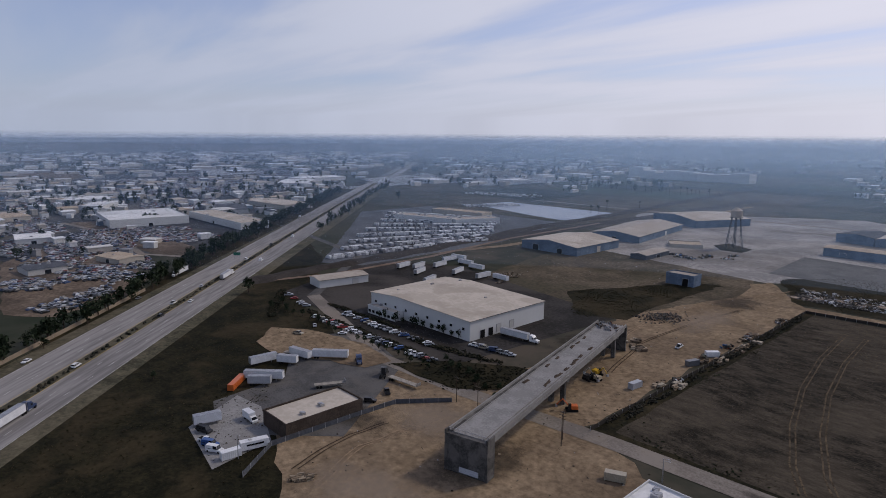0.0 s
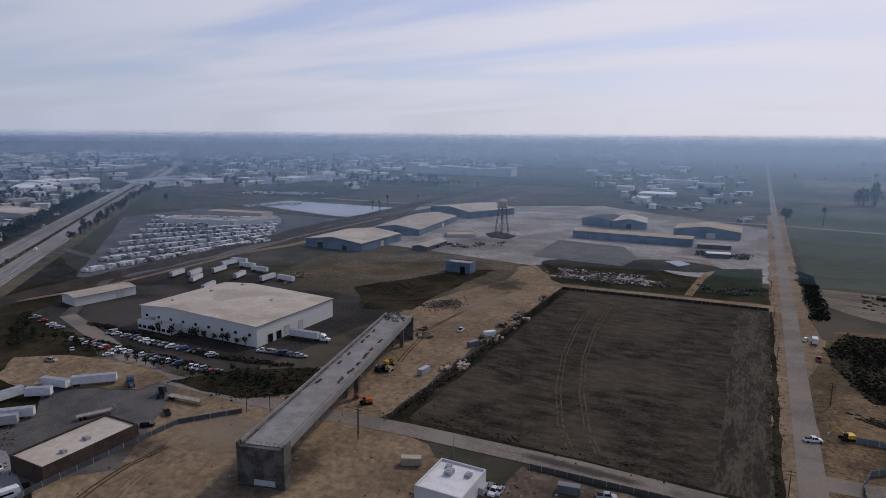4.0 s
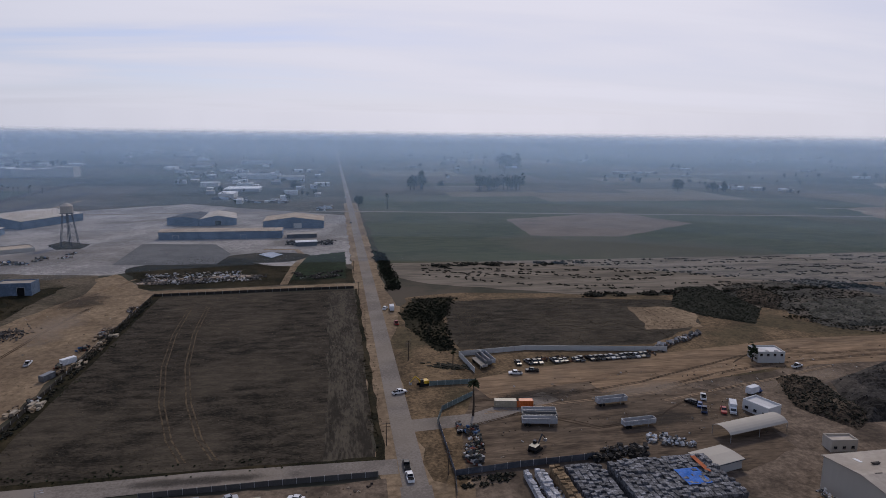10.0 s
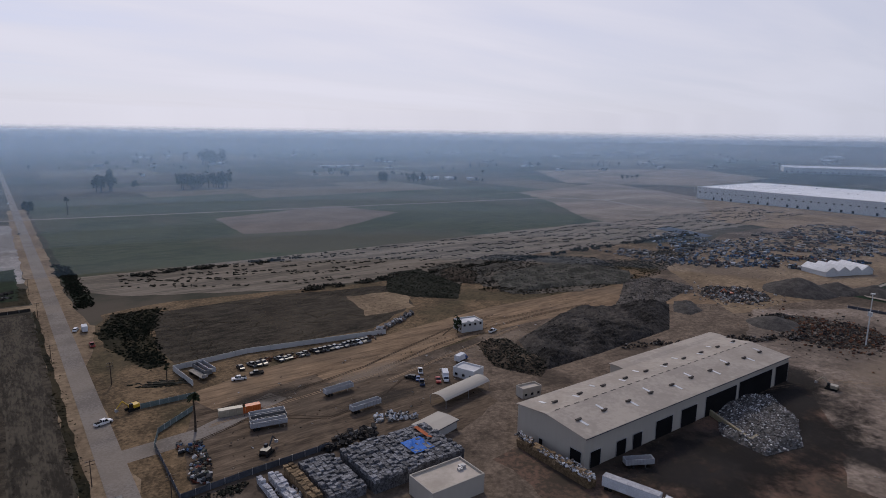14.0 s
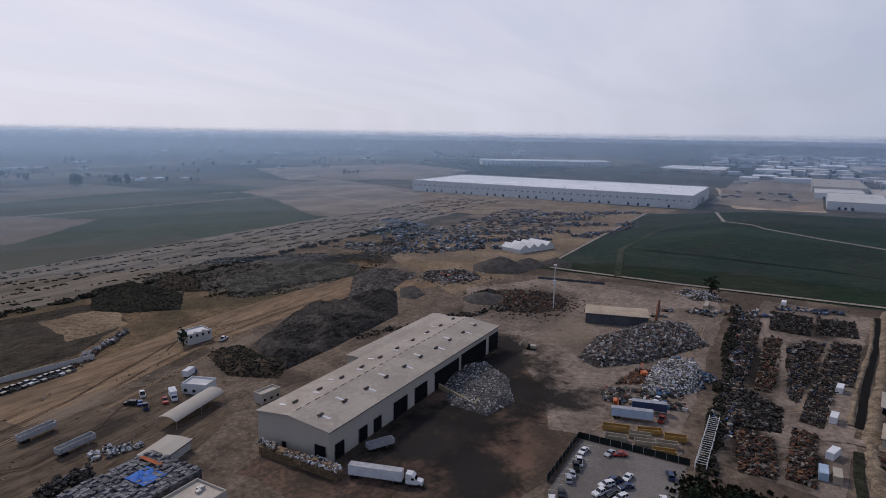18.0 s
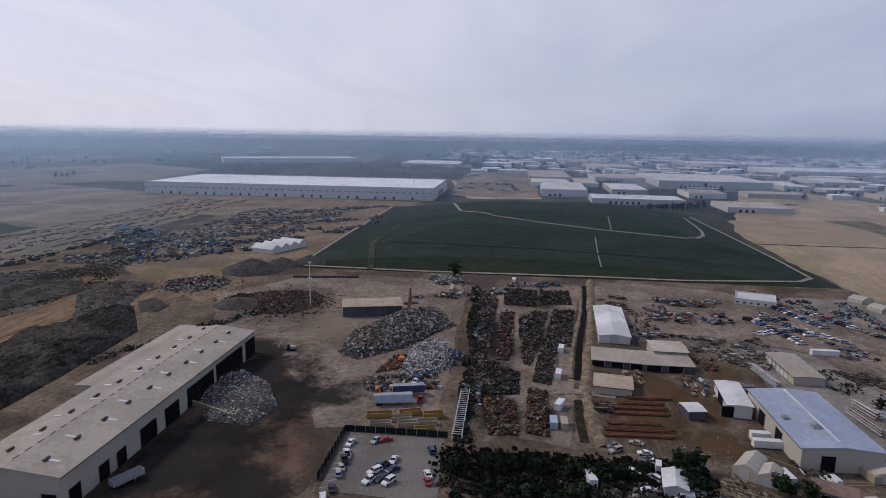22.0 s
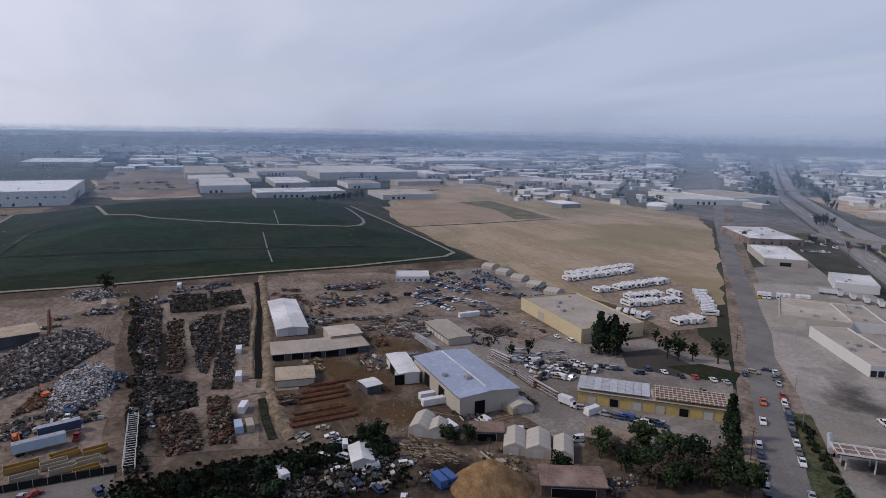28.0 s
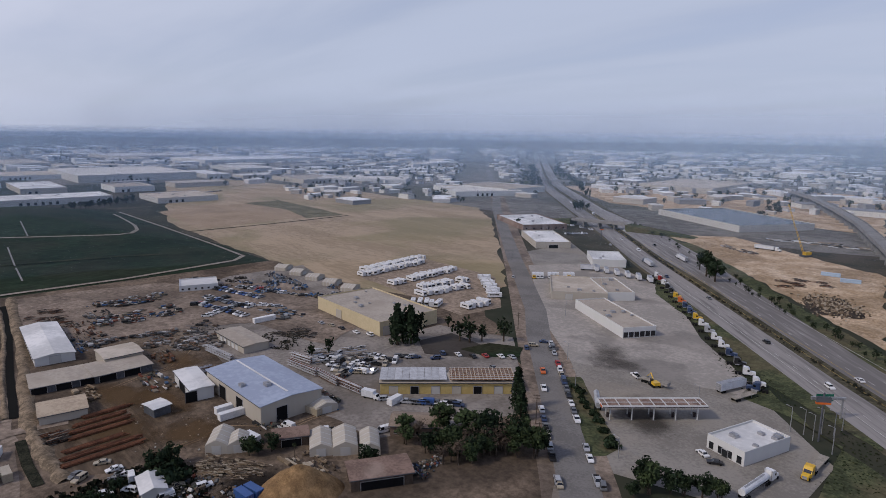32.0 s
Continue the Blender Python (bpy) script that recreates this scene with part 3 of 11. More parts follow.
SOUTH = [-500, -620, -824, -1000, -1224, -1400, -1530, -1800, -2113, -2800]
patch("freeway_bank", wavy([fw(38, -60), fw(38, -700), fw(74, -560), fw(62, -370), fw(58, -300), fw(50, -180)], 9, 1.5, 97), 0.14, BANKG, "rough green bank beyond the freeway", "grass")
patch("freeway_verge", [fw(-6, FS0)] + [fw(-6, s) for s in SOUTH[::-1]] + [fw(-6, FS1), fw(52, FS1)] + [fw(52, s) for s in SOUTH] + [fw(52, FS0)], 0.06, mat("dry_olive_verge", (0.100, 0.089, 0.058), (0.046, 0.044, 0.029), 0.08, 0.8, bump=0.3, c3=(0.13, 0.11, 0.075), scale3=0.02, amount3=0.5), "dry weedy freeway margin", "grass")
patch("freeway", [fw(-3, FS0)] + [fw(-3, s) for s in SOUTH[::-1]] + [fw(-2, -210), fw(1.5, 0), fw(10, 900), fw(10, FS1), fw(28, FS1), fw(28, 900), fw(17.5, 0), fw(16, -250), fw(18, -400)] + [fw(17, s) for s in SOUTH] + [fw(17, FS0)], 0.19, FREEWAY, "near carriageway of the concrete freeway", "freeway")
patch("freeway", [fw(24, FS0)] + [fw(24, s) for s in SOUTH[::-1]] + [fw(27, -420), fw(23.5, -260), fw(22.5, 0), fw(34, 900), fw(34, FS1), fw(52, FS1), fw(52, 900), fw(42, 0), fw(41.5, -260), fw(51, -383), fw(60, -510), fw(60, -620)] + [fw(44, s) for s in SOUTH[2:]] + [fw(44, FS0)], 0.19, FREEWAY, "far carriageway of the concrete freeway", "freeway")


# ---- buildings ----
def front(x, y, w, rot, depth):
    """A footprint behind a front wall that is seen."""
    a = radians(rot)
    return x - math.sin(a) * depth / 2, y + math.cos(a) * depth / 2, w, depth, rot


def building(foot, h, wall, roof, label, category="warehouse", shape="gable", rise=1.2, ridge="x", doors=(), name="warehouse",
             vents=0, skylights=0, seed=1, split=0.5, windows=(), group="", far=False, z0=0.0):
    """Walls, roof, doors and windows on a rectangular footprint; ridge names the axis along which the roof runs."""
    x, y, w, d, rot = foot
    rng = random.Random(seed + int(abs(x) * 3 + abs(y)))
    LAYERS[0] += 1
    h += 0.003 * (LAYERS[0] % 200)      # no two roofs lie in one plane
    root = thing(name, label, category, group, at=place(x, y, rot, z0))
    W, D, t_ = w / 2, d / 2, 0.3
    if shape == "gable" and ridge == "y":
        W, D = D, W         # built with the ridge along x, then turned
    turn = place(0, 0, 90) if (shape == "gable" and ridge == "y") else place(0, 0)
    r = -D + 2 * D * split
    if shape == "gable":
        for s in (-1, 1):
            part("wall", Geo().box(0, s * (D - t_ / 2), 0, 2 * W - 2 * t_, t_, h), wall, root, at=turn)
            prof = [(-D, 0), (D, 0), (D, h), (r, h + rise), (-D, h)]
            a = [(s * W, p, q) for p, q in prof]
            b = [(s * (W - t_), p, q) for p, q in prof]
            part("wall", Geo().loft(a if s > 0 else b, b if s > 0 else a), wall, root, at=turn)
        ov, th = 0.5, 0.22
        for s in (-1, 1):
            dd = (D - r) if s > 0 else (r + D)
            sl = rise / dd
            e = s * (D + ov)
            ze = h - sl * ov + 0.02
            ring0 = [(-W - ov, r, h + rise + 0.02), (-W - ov, r, h + rise + th), (-W - ov, e, ze + th), (-W - ov, e, ze)]
            ring1 = [(W + ov, p, q) for _, p, q in ring0]
            part("roof", Geo().loft(ring0, ring1), roof, root, at=turn)
            if not far:
                part("gutter", Geo().box(0, e + s * 0.08, ze - 0.1, 2 * W + 2 * ov, 0.14, 0.2), DARKR, root, "dark eaves gutter", at=turn)
            for k in range(skylights):
                px_ = -W + (k + 0.5) * 2 * W / max(1, skylights)
                mid = r + s * dd * (0.35 if k % 2 else 0.62)
                zz = h + rise - sl * abs(mid - r) + th + 0.05
                lg = Geo()
                lg.loft([(px_ - 0.5, mid - dd * 0.1, zz + s * sl * dd * 0.1), (px_ + 0.5, mid - dd * 0.1, zz + s * sl * dd * 0.1), (px_ + 0.5, mid + dd * 0.1, zz - s * sl * dd * 0.1), (px_ - 0.5, mid + dd * 0.1, zz - s * sl * dd * 0.1)],
                        [(px_ - 0.5, mid - dd * 0.1, zz + 0.06 + s * sl * dd * 0.1), (px_ + 0.5, mid - dd * 0.1, zz + 0.06 + s * sl * dd * 0.1), (px_ + 0.5, mid + dd * 0.1, zz + 0.06 - s * sl * dd * 0.1), (px_ - 0.5, mid + dd * 0.1, zz + 0.06 - s * sl * dd * 0.1)])
                part("skylight", lg, WHITER, root, "pale translucent roof strip", at=turn)

        def top_z(px_, py_):
            return h + rise * (1 - abs(py_ - r) / ((D - r) if py_ > r else (r + D))) + th
        wx, wy = W, D
    else:
        for s in (-1, 1):
            part("wall", Geo().box(0, s * (D - t_ / 2), 0, 2 * W - 2 * t_, t_, h + 0.7), wall, root)
            part("wall", Geo().box(s * (W - t_ / 2), 0, 0, t_, 2 * D, h + 0.7), wall, root)
        part("roof", Geo().box(0, 0, h - 0.25, 2 * W - 2 * t_, 2 * D - 2 * t_, 0.3), roof, root)
        turn = place(0, 0)
        wx, wy = W, D

        def top_z(px_, py_):
            return h + 0.05
    for k in range(vents):
        px_, py_ = rng.uniform(-0.85, 0.85) * wx, rng.uniform(-0.8, 0.8) * wy
        zz = top_z(px_, py_) - 0.15
        s = rng.uniform(0.9, 2.2)
        part("roof_unit", Geo().box(px_, py_, zz, s * 1.3, s, s * 0.55 + 0.2, top=(0.95, 0.95)).cyl(px_, py_, zz + s * 0.55 + 0.2, s * 0.33, 0.12, 8), STEEL, root, "grey rooftop ventilation unit", at=turn)
    W, D = w / 2, d / 2
    spots = {"s": (0, -D, 0), "n": (0, D, 180), "e": (W, 0, 90), "w": (-W, 0, -90)}
    # DARK panels sit on the wall; wide ones paint the shade of open bays.
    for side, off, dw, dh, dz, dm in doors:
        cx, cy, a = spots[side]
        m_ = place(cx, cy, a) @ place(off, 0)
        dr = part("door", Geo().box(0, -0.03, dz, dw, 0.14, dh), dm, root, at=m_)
        if not far:
            part("door_frame", Geo().box(0, -0.09, dz + dh, dw + 0.4, 0.12, 0.22).box(dw / 2 + 0.1, -0.09, dz, 0.2, 0.12, dh).box(-dw / 2 - 0.1, -0.09, dz, 0.2, 0.12, dh), STEEL, dr)
    for side, n_, ww, wh, wz in windows:
        cx, cy, a = spots[side]
        span = (w if side in "sn" else d)
        for k in range(n_):
            off = -span / 2 + (k + 0.5) * span / n_
            m_ = place(cx, cy, a) @ place(off, 0)
            wi = part("window", Geo().box(0, -0.02, wz, ww, 0.12, wh), GLASS, root, at=m_)
            if not far:
                part("window_sill", Geo().box(0, -0.08, wz - 0.14, ww + 0.2, 0.16, 0.12), CONC, wi)
    return root


# the large cream-roofed warehouse with a truck at its dock
building((-241.5, 237.5, 79, 58, 0), 10.0, WHITEW, CREAMR, "large white-walled warehouse with a low cream roof", ridge="y", rise=1.6, split=0.72, vents=4,
         doors=[("e", -20, 3.2, 4, 0.2, DARK), ("e", -14, 3.2, 4, 0.2, DARK), ("e", -8, 3.2, 4, 1.0, GREYW), ("e", 2, 3.2, 4, 1.0, GREYW), ("s", -28, 1.2, 2.2, 0, DARK)],
         windows=[("w", 10, 2.0, 1.4, 4.0), ("s", 9, 1.6, 1.2, 5.0)])
building((-264, 205.2, 24, 6, 0), 4.2, WHITEW, CREAMR, "low white office annex on the warehouse front", "annex", shape="flat", windows=[("s", 7, 2.2, 1.4, 1.2)], name="annex", vents=1)
# the dark brown shop with a cream flat roof
building((-179.8, 107.9, 15.5, 30.5, 0), 5.0, BRWALL, CREAMR, "dark brown block building with a cream flat roof", "building", shape="flat", vents=2,
         doors=[("n", 4, 3, 3.2, 0.05, DARK), ("w", 0, 3, 3.2, 0.05, GREYW)], name="workshop")
building(front(-339.9, 230.2, 35.6, 81.4, 16), 5.0, WHITEW, GREYR, "white metal shop building with a shallow roof", "building", rise=1.0, ridge="x", doors=[("s", 8, 4, 3.6, 0.05, GREYW)], name="workshop")
# old barns beyond the site
building((-326.4, 465.9, 59.5, 64.9, 0), 7.0, BLUEW, CREAMR, "blue-walled barn with a wide cream roof", "barn", rise=3.4, ridge="y", doors=[("s", -14, 6, 5, 0.1, DARK), ("s", 12, 5, 4, 0.1, DARK), ("e", 0, 5, 5, 0.1, CREAMW)], name="barn")
building((-328.4, 588.1, 50.9, 116.3, 7), 6.0, BLUEW, GREYR, "blue-walled barn with a faded tan roof", "barn", rise=3.6, ridge="y", doors=[("e", 10, 5, 4, 0.1, WHITEW), ("s", 0, 4, 4, 0.1, DARK)], name="barn")
building((-325.1, 724.7, 76.6, 74.7, -25.5), 8.0, BLUEW, CREAMR, "far blue barn with a cream gable roof", "barn", rise=3.6, ridge="y", name="barn")
building((-256.7, 482.1, 14.6, 38.5, 0), 3.6, DARKR, GREYR, "small dark open-sided shed", "shed", rise=1.3, ridge="y", doors=[("e", 0, 6, 2.6, 0.1, DARK)], name="shed")
building(front(-254.7, 544, 28.2, 32.4, 22), 2.6, CREAMW, TANR, "low flat tan concrete platform building", "building", shape="flat", name="outbuilding")
building(front(-104.6, 598, 109.5, 0, 20), 7.0, BLUEW, TANR, "long low blue storage building with a tan roof", "building", rise=1.0, ridge="x", doors=[("s", -40, 5, 4, 0.1, BLUEW), ("s", 20, 5, 4, 0.1, BLUEW)], name="storage_building")
building(front(-122.7, 688.4, 37.1, 8.1, 46), 7.0, BLUEW, CREAMR, "barn with a cream gable roof and dark blue wall", "barn", rise=3.5, ridge="y", doors=[("s", 0, 6, 5, 0.1, DARK)], name="barn")
building(front(-158.8, 689.8, 34.1, -13.9, 44), 7.5, BLUEW, DARKR, "barn with a dark slate roof", "barn", rise=2.0, ridge="y", name="barn")
building(front(-42.6, 660.2, 61.3, 0, 40), 7.5, BLUEW, TANR, "wide blue barn with a low brown roof", "barn", rise=4.0, ridge="y", doors=[("s", 4, 8, 5, 0.1, GREYW)], name="barn")
building(front(-25, 553.3, 17.9, 9.7, 9), 3.4, DARKR, WHITER, "small dark shed with white awning roof", "shed", shape="gable", rise=0.5, name="shed")
building(front(-31, 597.1, 27.3, 7.8, 10), 3.6, DARKR, GREYR, "dark lean-to shed with grey roof", "shed", rise=0.8, name="shed")
building(front(-190.1, 399.6, 19.8, 0, 11), 7.0, BLUEW, GREYR, "blue-grey box-like pump house", "pump house", shape="flat", doors=[("s", 4, 4, 5, 0.1, DARK)], name="pump_house")
# the recycling shed
WB = (194.8, 126.5, 121.5, 29, 0)
# The south bays are closed panels whose near-black colour is the indoor shade.
building(WB, 10.2, CREAMW, GREYR, "long pale metal recycling shed, its open bays painted dark", rise=1.6, ridge="x", split=0.55, skylights=10, name="recycling_shed",
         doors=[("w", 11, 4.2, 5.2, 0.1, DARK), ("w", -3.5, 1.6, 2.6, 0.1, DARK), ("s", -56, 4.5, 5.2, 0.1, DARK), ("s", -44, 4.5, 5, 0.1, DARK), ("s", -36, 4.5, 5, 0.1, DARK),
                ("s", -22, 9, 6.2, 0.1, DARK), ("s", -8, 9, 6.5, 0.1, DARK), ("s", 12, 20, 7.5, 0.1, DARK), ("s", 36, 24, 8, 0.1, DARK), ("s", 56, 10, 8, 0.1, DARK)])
building((223.8, 144.4, 69.2, 7.2, 0), 10.0, CREAMW, GREYR, "pale metal annex along the shed's back", "annex", rise=0.25, ridge="x", name="annex")
VENTM = mat("dull_brown_vent_metal", (0.10, 0.085, 0.072), (0.06, 0.052, 0.045), 0.5, 3, rough=0.6)
shed_units = thing("roof_ventilator_row", "row of grey ridge ventilators on the recycling shed", "ventilators", at=place(195.8, 128.0, 0, 11.75))
for k in range(26):
    part("ventilator", Geo().box(-57 + k * 4.5, 0, 0, 2.6, 0.8, 0.45, top=(0.9, 0.5)), VENTM, shed_units)
for k in range(10):
    for s, off in ((-1, 8.2), (1, 6.4)):
        v_ = thing("roof_exhaust", "grey winged exhaust vent on the shed roof", "vent", "exhaust vents on the shed", at=place(195.8 - 56 + k * 12.0 + (3 if s > 0 else 0), 127.5 + s * (off - 0.8), 0, 11.9 - off * 0.088 - 0.25))
        part("throat", Geo().box(0, 0, 0, 1.0, 1.0, 0.7), VENTM, v_)
        part("hood", Geo().box(0, 0, 0.65, 2.0, 1.0, 0.4, top=(1.25, 0.6)), VENTM, v_)
# the white distribution centre and others far off
building((1006, 341, 188, 452, 0), 18.0, WHITEW, mat("bright_membrane_roof", (0.80, 0.80, 0.80), (0.70, 0.70, 0.71), 0.02, 0.2, rough=0.6), "huge white distribution centre under construction", shape="flat", far=True, vents=24, name="distribution_centre",
         doors=[("w", -225 + k * 14, 3, 3.6, 0.5, DARK) for k in range(2, 31) if k % 4 != 1] + [("s", -30 + k * 14, 5, 8, 0.5, DARK) for k in range(5)],
         windows=[("w", 46, 2.4, 1.6, 10)])
building((1985, 722, 150, 420, 29), 14.0, WHITEW, WHITER, "very long white warehouse in the haze", shape="flat", far=True, name="distribution_centre", windows=[("w", 30, 4, 4, 1)])
# the shops of the pipe and salvage yards
building((205.5, -100.8, 44, 23.5, 0), 7.0, CREAMW, BLUER, "cream workshop with a pale blue metal roof", "workshop", rise=1.0, ridge="x", vents=2, name="workshop",
         doors=[("w", -4, 4, 5, 0.1, DARK), ("n", 6, 5, 5, 0.1, DARK), ("n", -8, 5, 5, 0.1, DARK)])
thing("ridge_light", "long white translucent strip along the blue roof's ridge", "skylight", geo=Geo().box(0, 0, 0, 40, 0.7, 0.12), m=WHITER, at=place(206.5, -100.8, 0, 8.45))
building((262.2, -195.8, 61, 36, -3), 6.5, TANW, GREYR, "tan block warehouse with a grey flat roof", shape="flat", vents=7, name="warehouse",
         doors=[("w", -14, 4, 4.4, 0.1, CREAMW), ("n", -8, 5, 4.5, 0.1, CREAMW)])


# ---- ground of the eastern yards ----
patch("yard", wavy([(30, 105), (36, 205), (120, 222), (300, 250), (600, 340), (880, 340), (880, 120), (445, 165), (440, -225), (300, -300), (150, -190), (95, -130), (55, -60)], 12, 2, 21), 0.04, DIRT2, "compacted brown earth of the scrap and pipe yards", "yard")
patch("pasture", wavy([(34, 462), (34, 1010), (400, 985), (650, 965), (880, 790), (930, 640), (900, 470)], 14, 2, 22), 0.05, OLIVE, "olive winter pasture", "field")
patch("ground_bare", wavy([(23.6, 279.8), (41.2, 365.1), (75.7, 374.9), (219, 347.9), (326.2, 368.5), (472.1, 356.7), (542, 322.3), (296.5, 239.7), (162.4, 222.6), (51.2, 213.9), (35.2, 157.7), (25.7, 162.3)], 9, 1.5, 96), 0.072, mat("rough_tan_waste", (0.177, 0.122, 0.0706), (0.0749, 0.053, 0.0314), 0.06, 0.8, bump=0.3, c3=(0.0535, 0.046, 0.0255), scale3=0.02, amount3=0.7), "rough tan waste ground beside the road", "ground")
patch("pasture_strip", wavy([(36, 425), (36, 470), (330, 466), (880, 470), (880, 362), (150, 360), (60, 400)], 12, 2, 23), 0.07,
      mat("pale_stubble", (0.20, 0.168, 0.132), (0.105, 0.09, 0.07), 0.06, 0.5, stretch=(0.12, 1, 1)), "pale stubble with rows of dark brush", "field")
patch("field", wavy([(63.4, 353.6), (129.2, 355.1), (212.2, 337.1), (192.7, 293.3), (150.4, 265.1), (55.5, 269.2), (54.4, 297.5)], 8, 1.2, 24), 0.09, FIELD, "dark brown fallow plot", "field")
patch("field", wavy([(167.8, 327.6), (204.3, 324.4), (189.5, 288.3), (158.4, 285.6)], 6, 1.5, 25), 0.11, DIRT, "pale sandy patch in the fallow plot", "ground")
patch("field", wavy([(199.8, 710.3), (363.6, 760.8), (406.4, 655.2), (284.2, 574.4), (191.2, 586.2)], 10, 2, 26), 0.08, mat("pinkish_bare_patch", (0.17, 0.14, 0.115), (0.12, 0.1, 0.085), 0.03, 0.3), "pale bare patch in the pasture", "field")
patch("verge", wavy([(35.1, 332.8), (45.3, 362.9), (70.1, 363.5), (55, 317.1), (53.3, 270.3), (45.7, 268.1), (35, 307.7)], 5, 1, 27), 0.12, VERGE, "dark scrubby ground beside the road", "grass")
patch("verge", wavy([(30.4, 521.9), (39.1, 509.2), (40.4, 392.5), (33.5, 385.2)], 5, 0.6, 28), 0.12, GRASS, "dark overgrown ditch beside the road", "grass")
lane("track", [(53.7, 223.7), (84.1, 233.1), (123.9, 238.8), (171.8, 245.6), (221.6, 252.7), (286.4, 251.9), (357.2, 246.1)], 20, 0.12, HAUL, "orange dirt haul road marked by tyres", "track")
lane("track", [(99.7, 226), (143.6, 230.9), (190.6, 241.6), (241.5, 240.4), (307.7, 228.6), (350.2, 204.1)], 24, 0.105, HAUL, "wide orange dirt haul road", "track")
patch("yard", wavy([(41.8, 199.1), (55.1, 229), (110.3, 233.9), (150, 205.3), (145.4, 163.3), (119.4, 152.7), (67.5, 168.1), (36.6, 163.3)], 7, 1, 29), 0.09, TRACKED, "tyre-marked dirt of the trailer yard", "yard")
patch("yard", wavy([(118, 132), (200, 128), (262, 131), (292, 117), (290, 88), (262, 70), (222, 50), (190, 53), (150, 54), (128, 56), (110, 95)], 7, 2.5, 121), 0.095, mat("dusty_grey_yard", (0.153, 0.095, 0.0688), (0.0663, 0.052, 0.0382), 0.05, 0.6, c3=(0.0481, 0.039, 0.0298), scale3=0.02, amount3=0.8), "dusty grey ground round the recycling shed", "yard")
patch("car_park", [(188.3, 51.6), (187.8, 18.8), (151.5, 17.2), (153.3, 50.5)], 0.14, mat("tan_grey_car_park", (0.19, 0.172, 0.155), (0.135, 0.122, 0.11), 0.06, 1.2, rough=0.85), "tan-grey asphalt staff car park", "car park")
for k in range(10):
    lane("paint_line", [(154.5 + k * 3.3, 50.6), (156.5 + k * 3.3, 45.8)], 0.14, 0.16, PAINT, "white parking bay line", "marking")
# the diagonal yards by the street and the freeway
patch("yard", [(155, -222), (300, -368), (330, -385), (330, -470), (100, -262), (45, -205), (45, -180), (60, -160), (88, -152)], 0.09, LOT, "worn asphalt of the truck stop and dealers", "yard")
patch("yard", [(293.2, -362.8), (258.7, -420.7), (179.6, -366.5), (127.3, -293.1), (87.9, -253.2), (86.3, -238.3), (151.2, -219), (187.9, -250.5)], 0.11, mat("grey_patched_asphalt", (0.37, 0.335, 0.30), (0.27, 0.25, 0.225), 0.03, 0.5, c3=(0.15, 0.14, 0.128), scale3=0.03), "grey patched asphalt of the truck lot", "yard")
patch("grass_strip", wavy([(142.8, -201.3), (137.7, -207.1), (94.9, -166.4), (94.9, -159.5), (98.4, -155.6)], 4, 0.3, 31), 0.17, BANKG, "planted strip beside the street", "grass")
patch("grass_strip", wavy([(85.2, -235.6), (81.1, -252.3), (55.2, -225.2), (32.9, -208.7), (29.3, -191.9), (42.5, -177.2), (47.7, -222.1), (66.1, -231.9)], 5, 0.5, 32), 0.13, BANKG, "rough green bank by the freeway sign", "grass")
patch("grass_strip", wavy([(186.7, -358.2), (135.7, -311), (91.5, -262.5), (38.1, -227.4), (38.1, -232.9), (79.3, -271.8), (140.9, -336.1), (210.8, -402.5)], 5, 0.4, 33), 0.12, BANKG, "green freeway bank", "grass")
patch("field", wavy([(1145.8, -395.1), (1235.2, -541.4), (862.7, -603.7), (572.2, -598.8), (479, -524.6), (259.1, -300), (261.4, -244.1), (315.4, -224.5), (422.8, -225), (508.8, -224), (684.5, -236)], 14, 2, 34), 0.07, PALE, "wide dry tan field", "field")
patch("field", wavy([(776.9, -257.6), (810.4, -320.5), (796, -381.9), (705.4, -386.6), (632, -373), (622.6, -298.5), (621.6, -245.2)], 9, 1.2, 35), 0.1, mat("bare_orange_sand", (0.33, 0.25, 0.17), (0.27, 0.2, 0.135), 0.03, 0.4), "graded sandy rectangle in the dry field", "field")
patch("field", wavy([(805.3, -379.4), (811.8, -435.4), (685.7, -426), (620.5, -417.7), (623.4, -367.9), (703.8, -389.9)], 6, 1, 36), 0.13, mat("weedy_basin_rim", (0.17, 0.15, 0.095), (0.095, 0.09, 0.055), 0.05, 0.5), "shallow weedy basin", "basin")
lane("track", [(608.1, -228.5), (606.7, -314.4), (612.5, -418.4)], 4, 0.14, VERGE, "dark ditch line across the dry field", "track")
patch("yard", wavy([(340.8, -242.1), (370.9, -320.1), (313.8, -315.8), (282, -314.1), (228.1, -258.8), (233.9, -230.5), (276.5, -236.7)], 8, 1, 37), 0.12, mat("brown_motorhome_lot", (0.30, 0.235, 0.18), (0.20, 0.158, 0.12), 0.05, 0.5, bump=0.2), "bare brown dirt lot with parked motorhomes", "yard")
patch("yard", wavy([(401.4, -177), (401.9, -233.3), (320.4, -211.1), (282.9, -172.4), (230.8, -178.8), (227.5, -210.1), (189, -224.1), (131, -164.4), (152.4, -111.6), (250.9, -105.6), (359.6, -105.7)], 8, 1, 38), 0.08, mat("grey_brown_lot", (0.27, 0.242, 0.215), (0.17, 0.152, 0.135), 0.05, 0.6, c3=(0.115, 0.1, 0.086), scale3=0.03), "grey-brown lot of the pipe yard", "yard")
patch("ground_bare", wavy([(301.6, -586.6), (247.7, -626), (164.7, -570.1), (102, -532.1), (61.8, -343.7), (89.9, -371.5), (166, -455.9)], 9, 2, 39), 0.07, SITE, "bare tan railway building site", "ground")
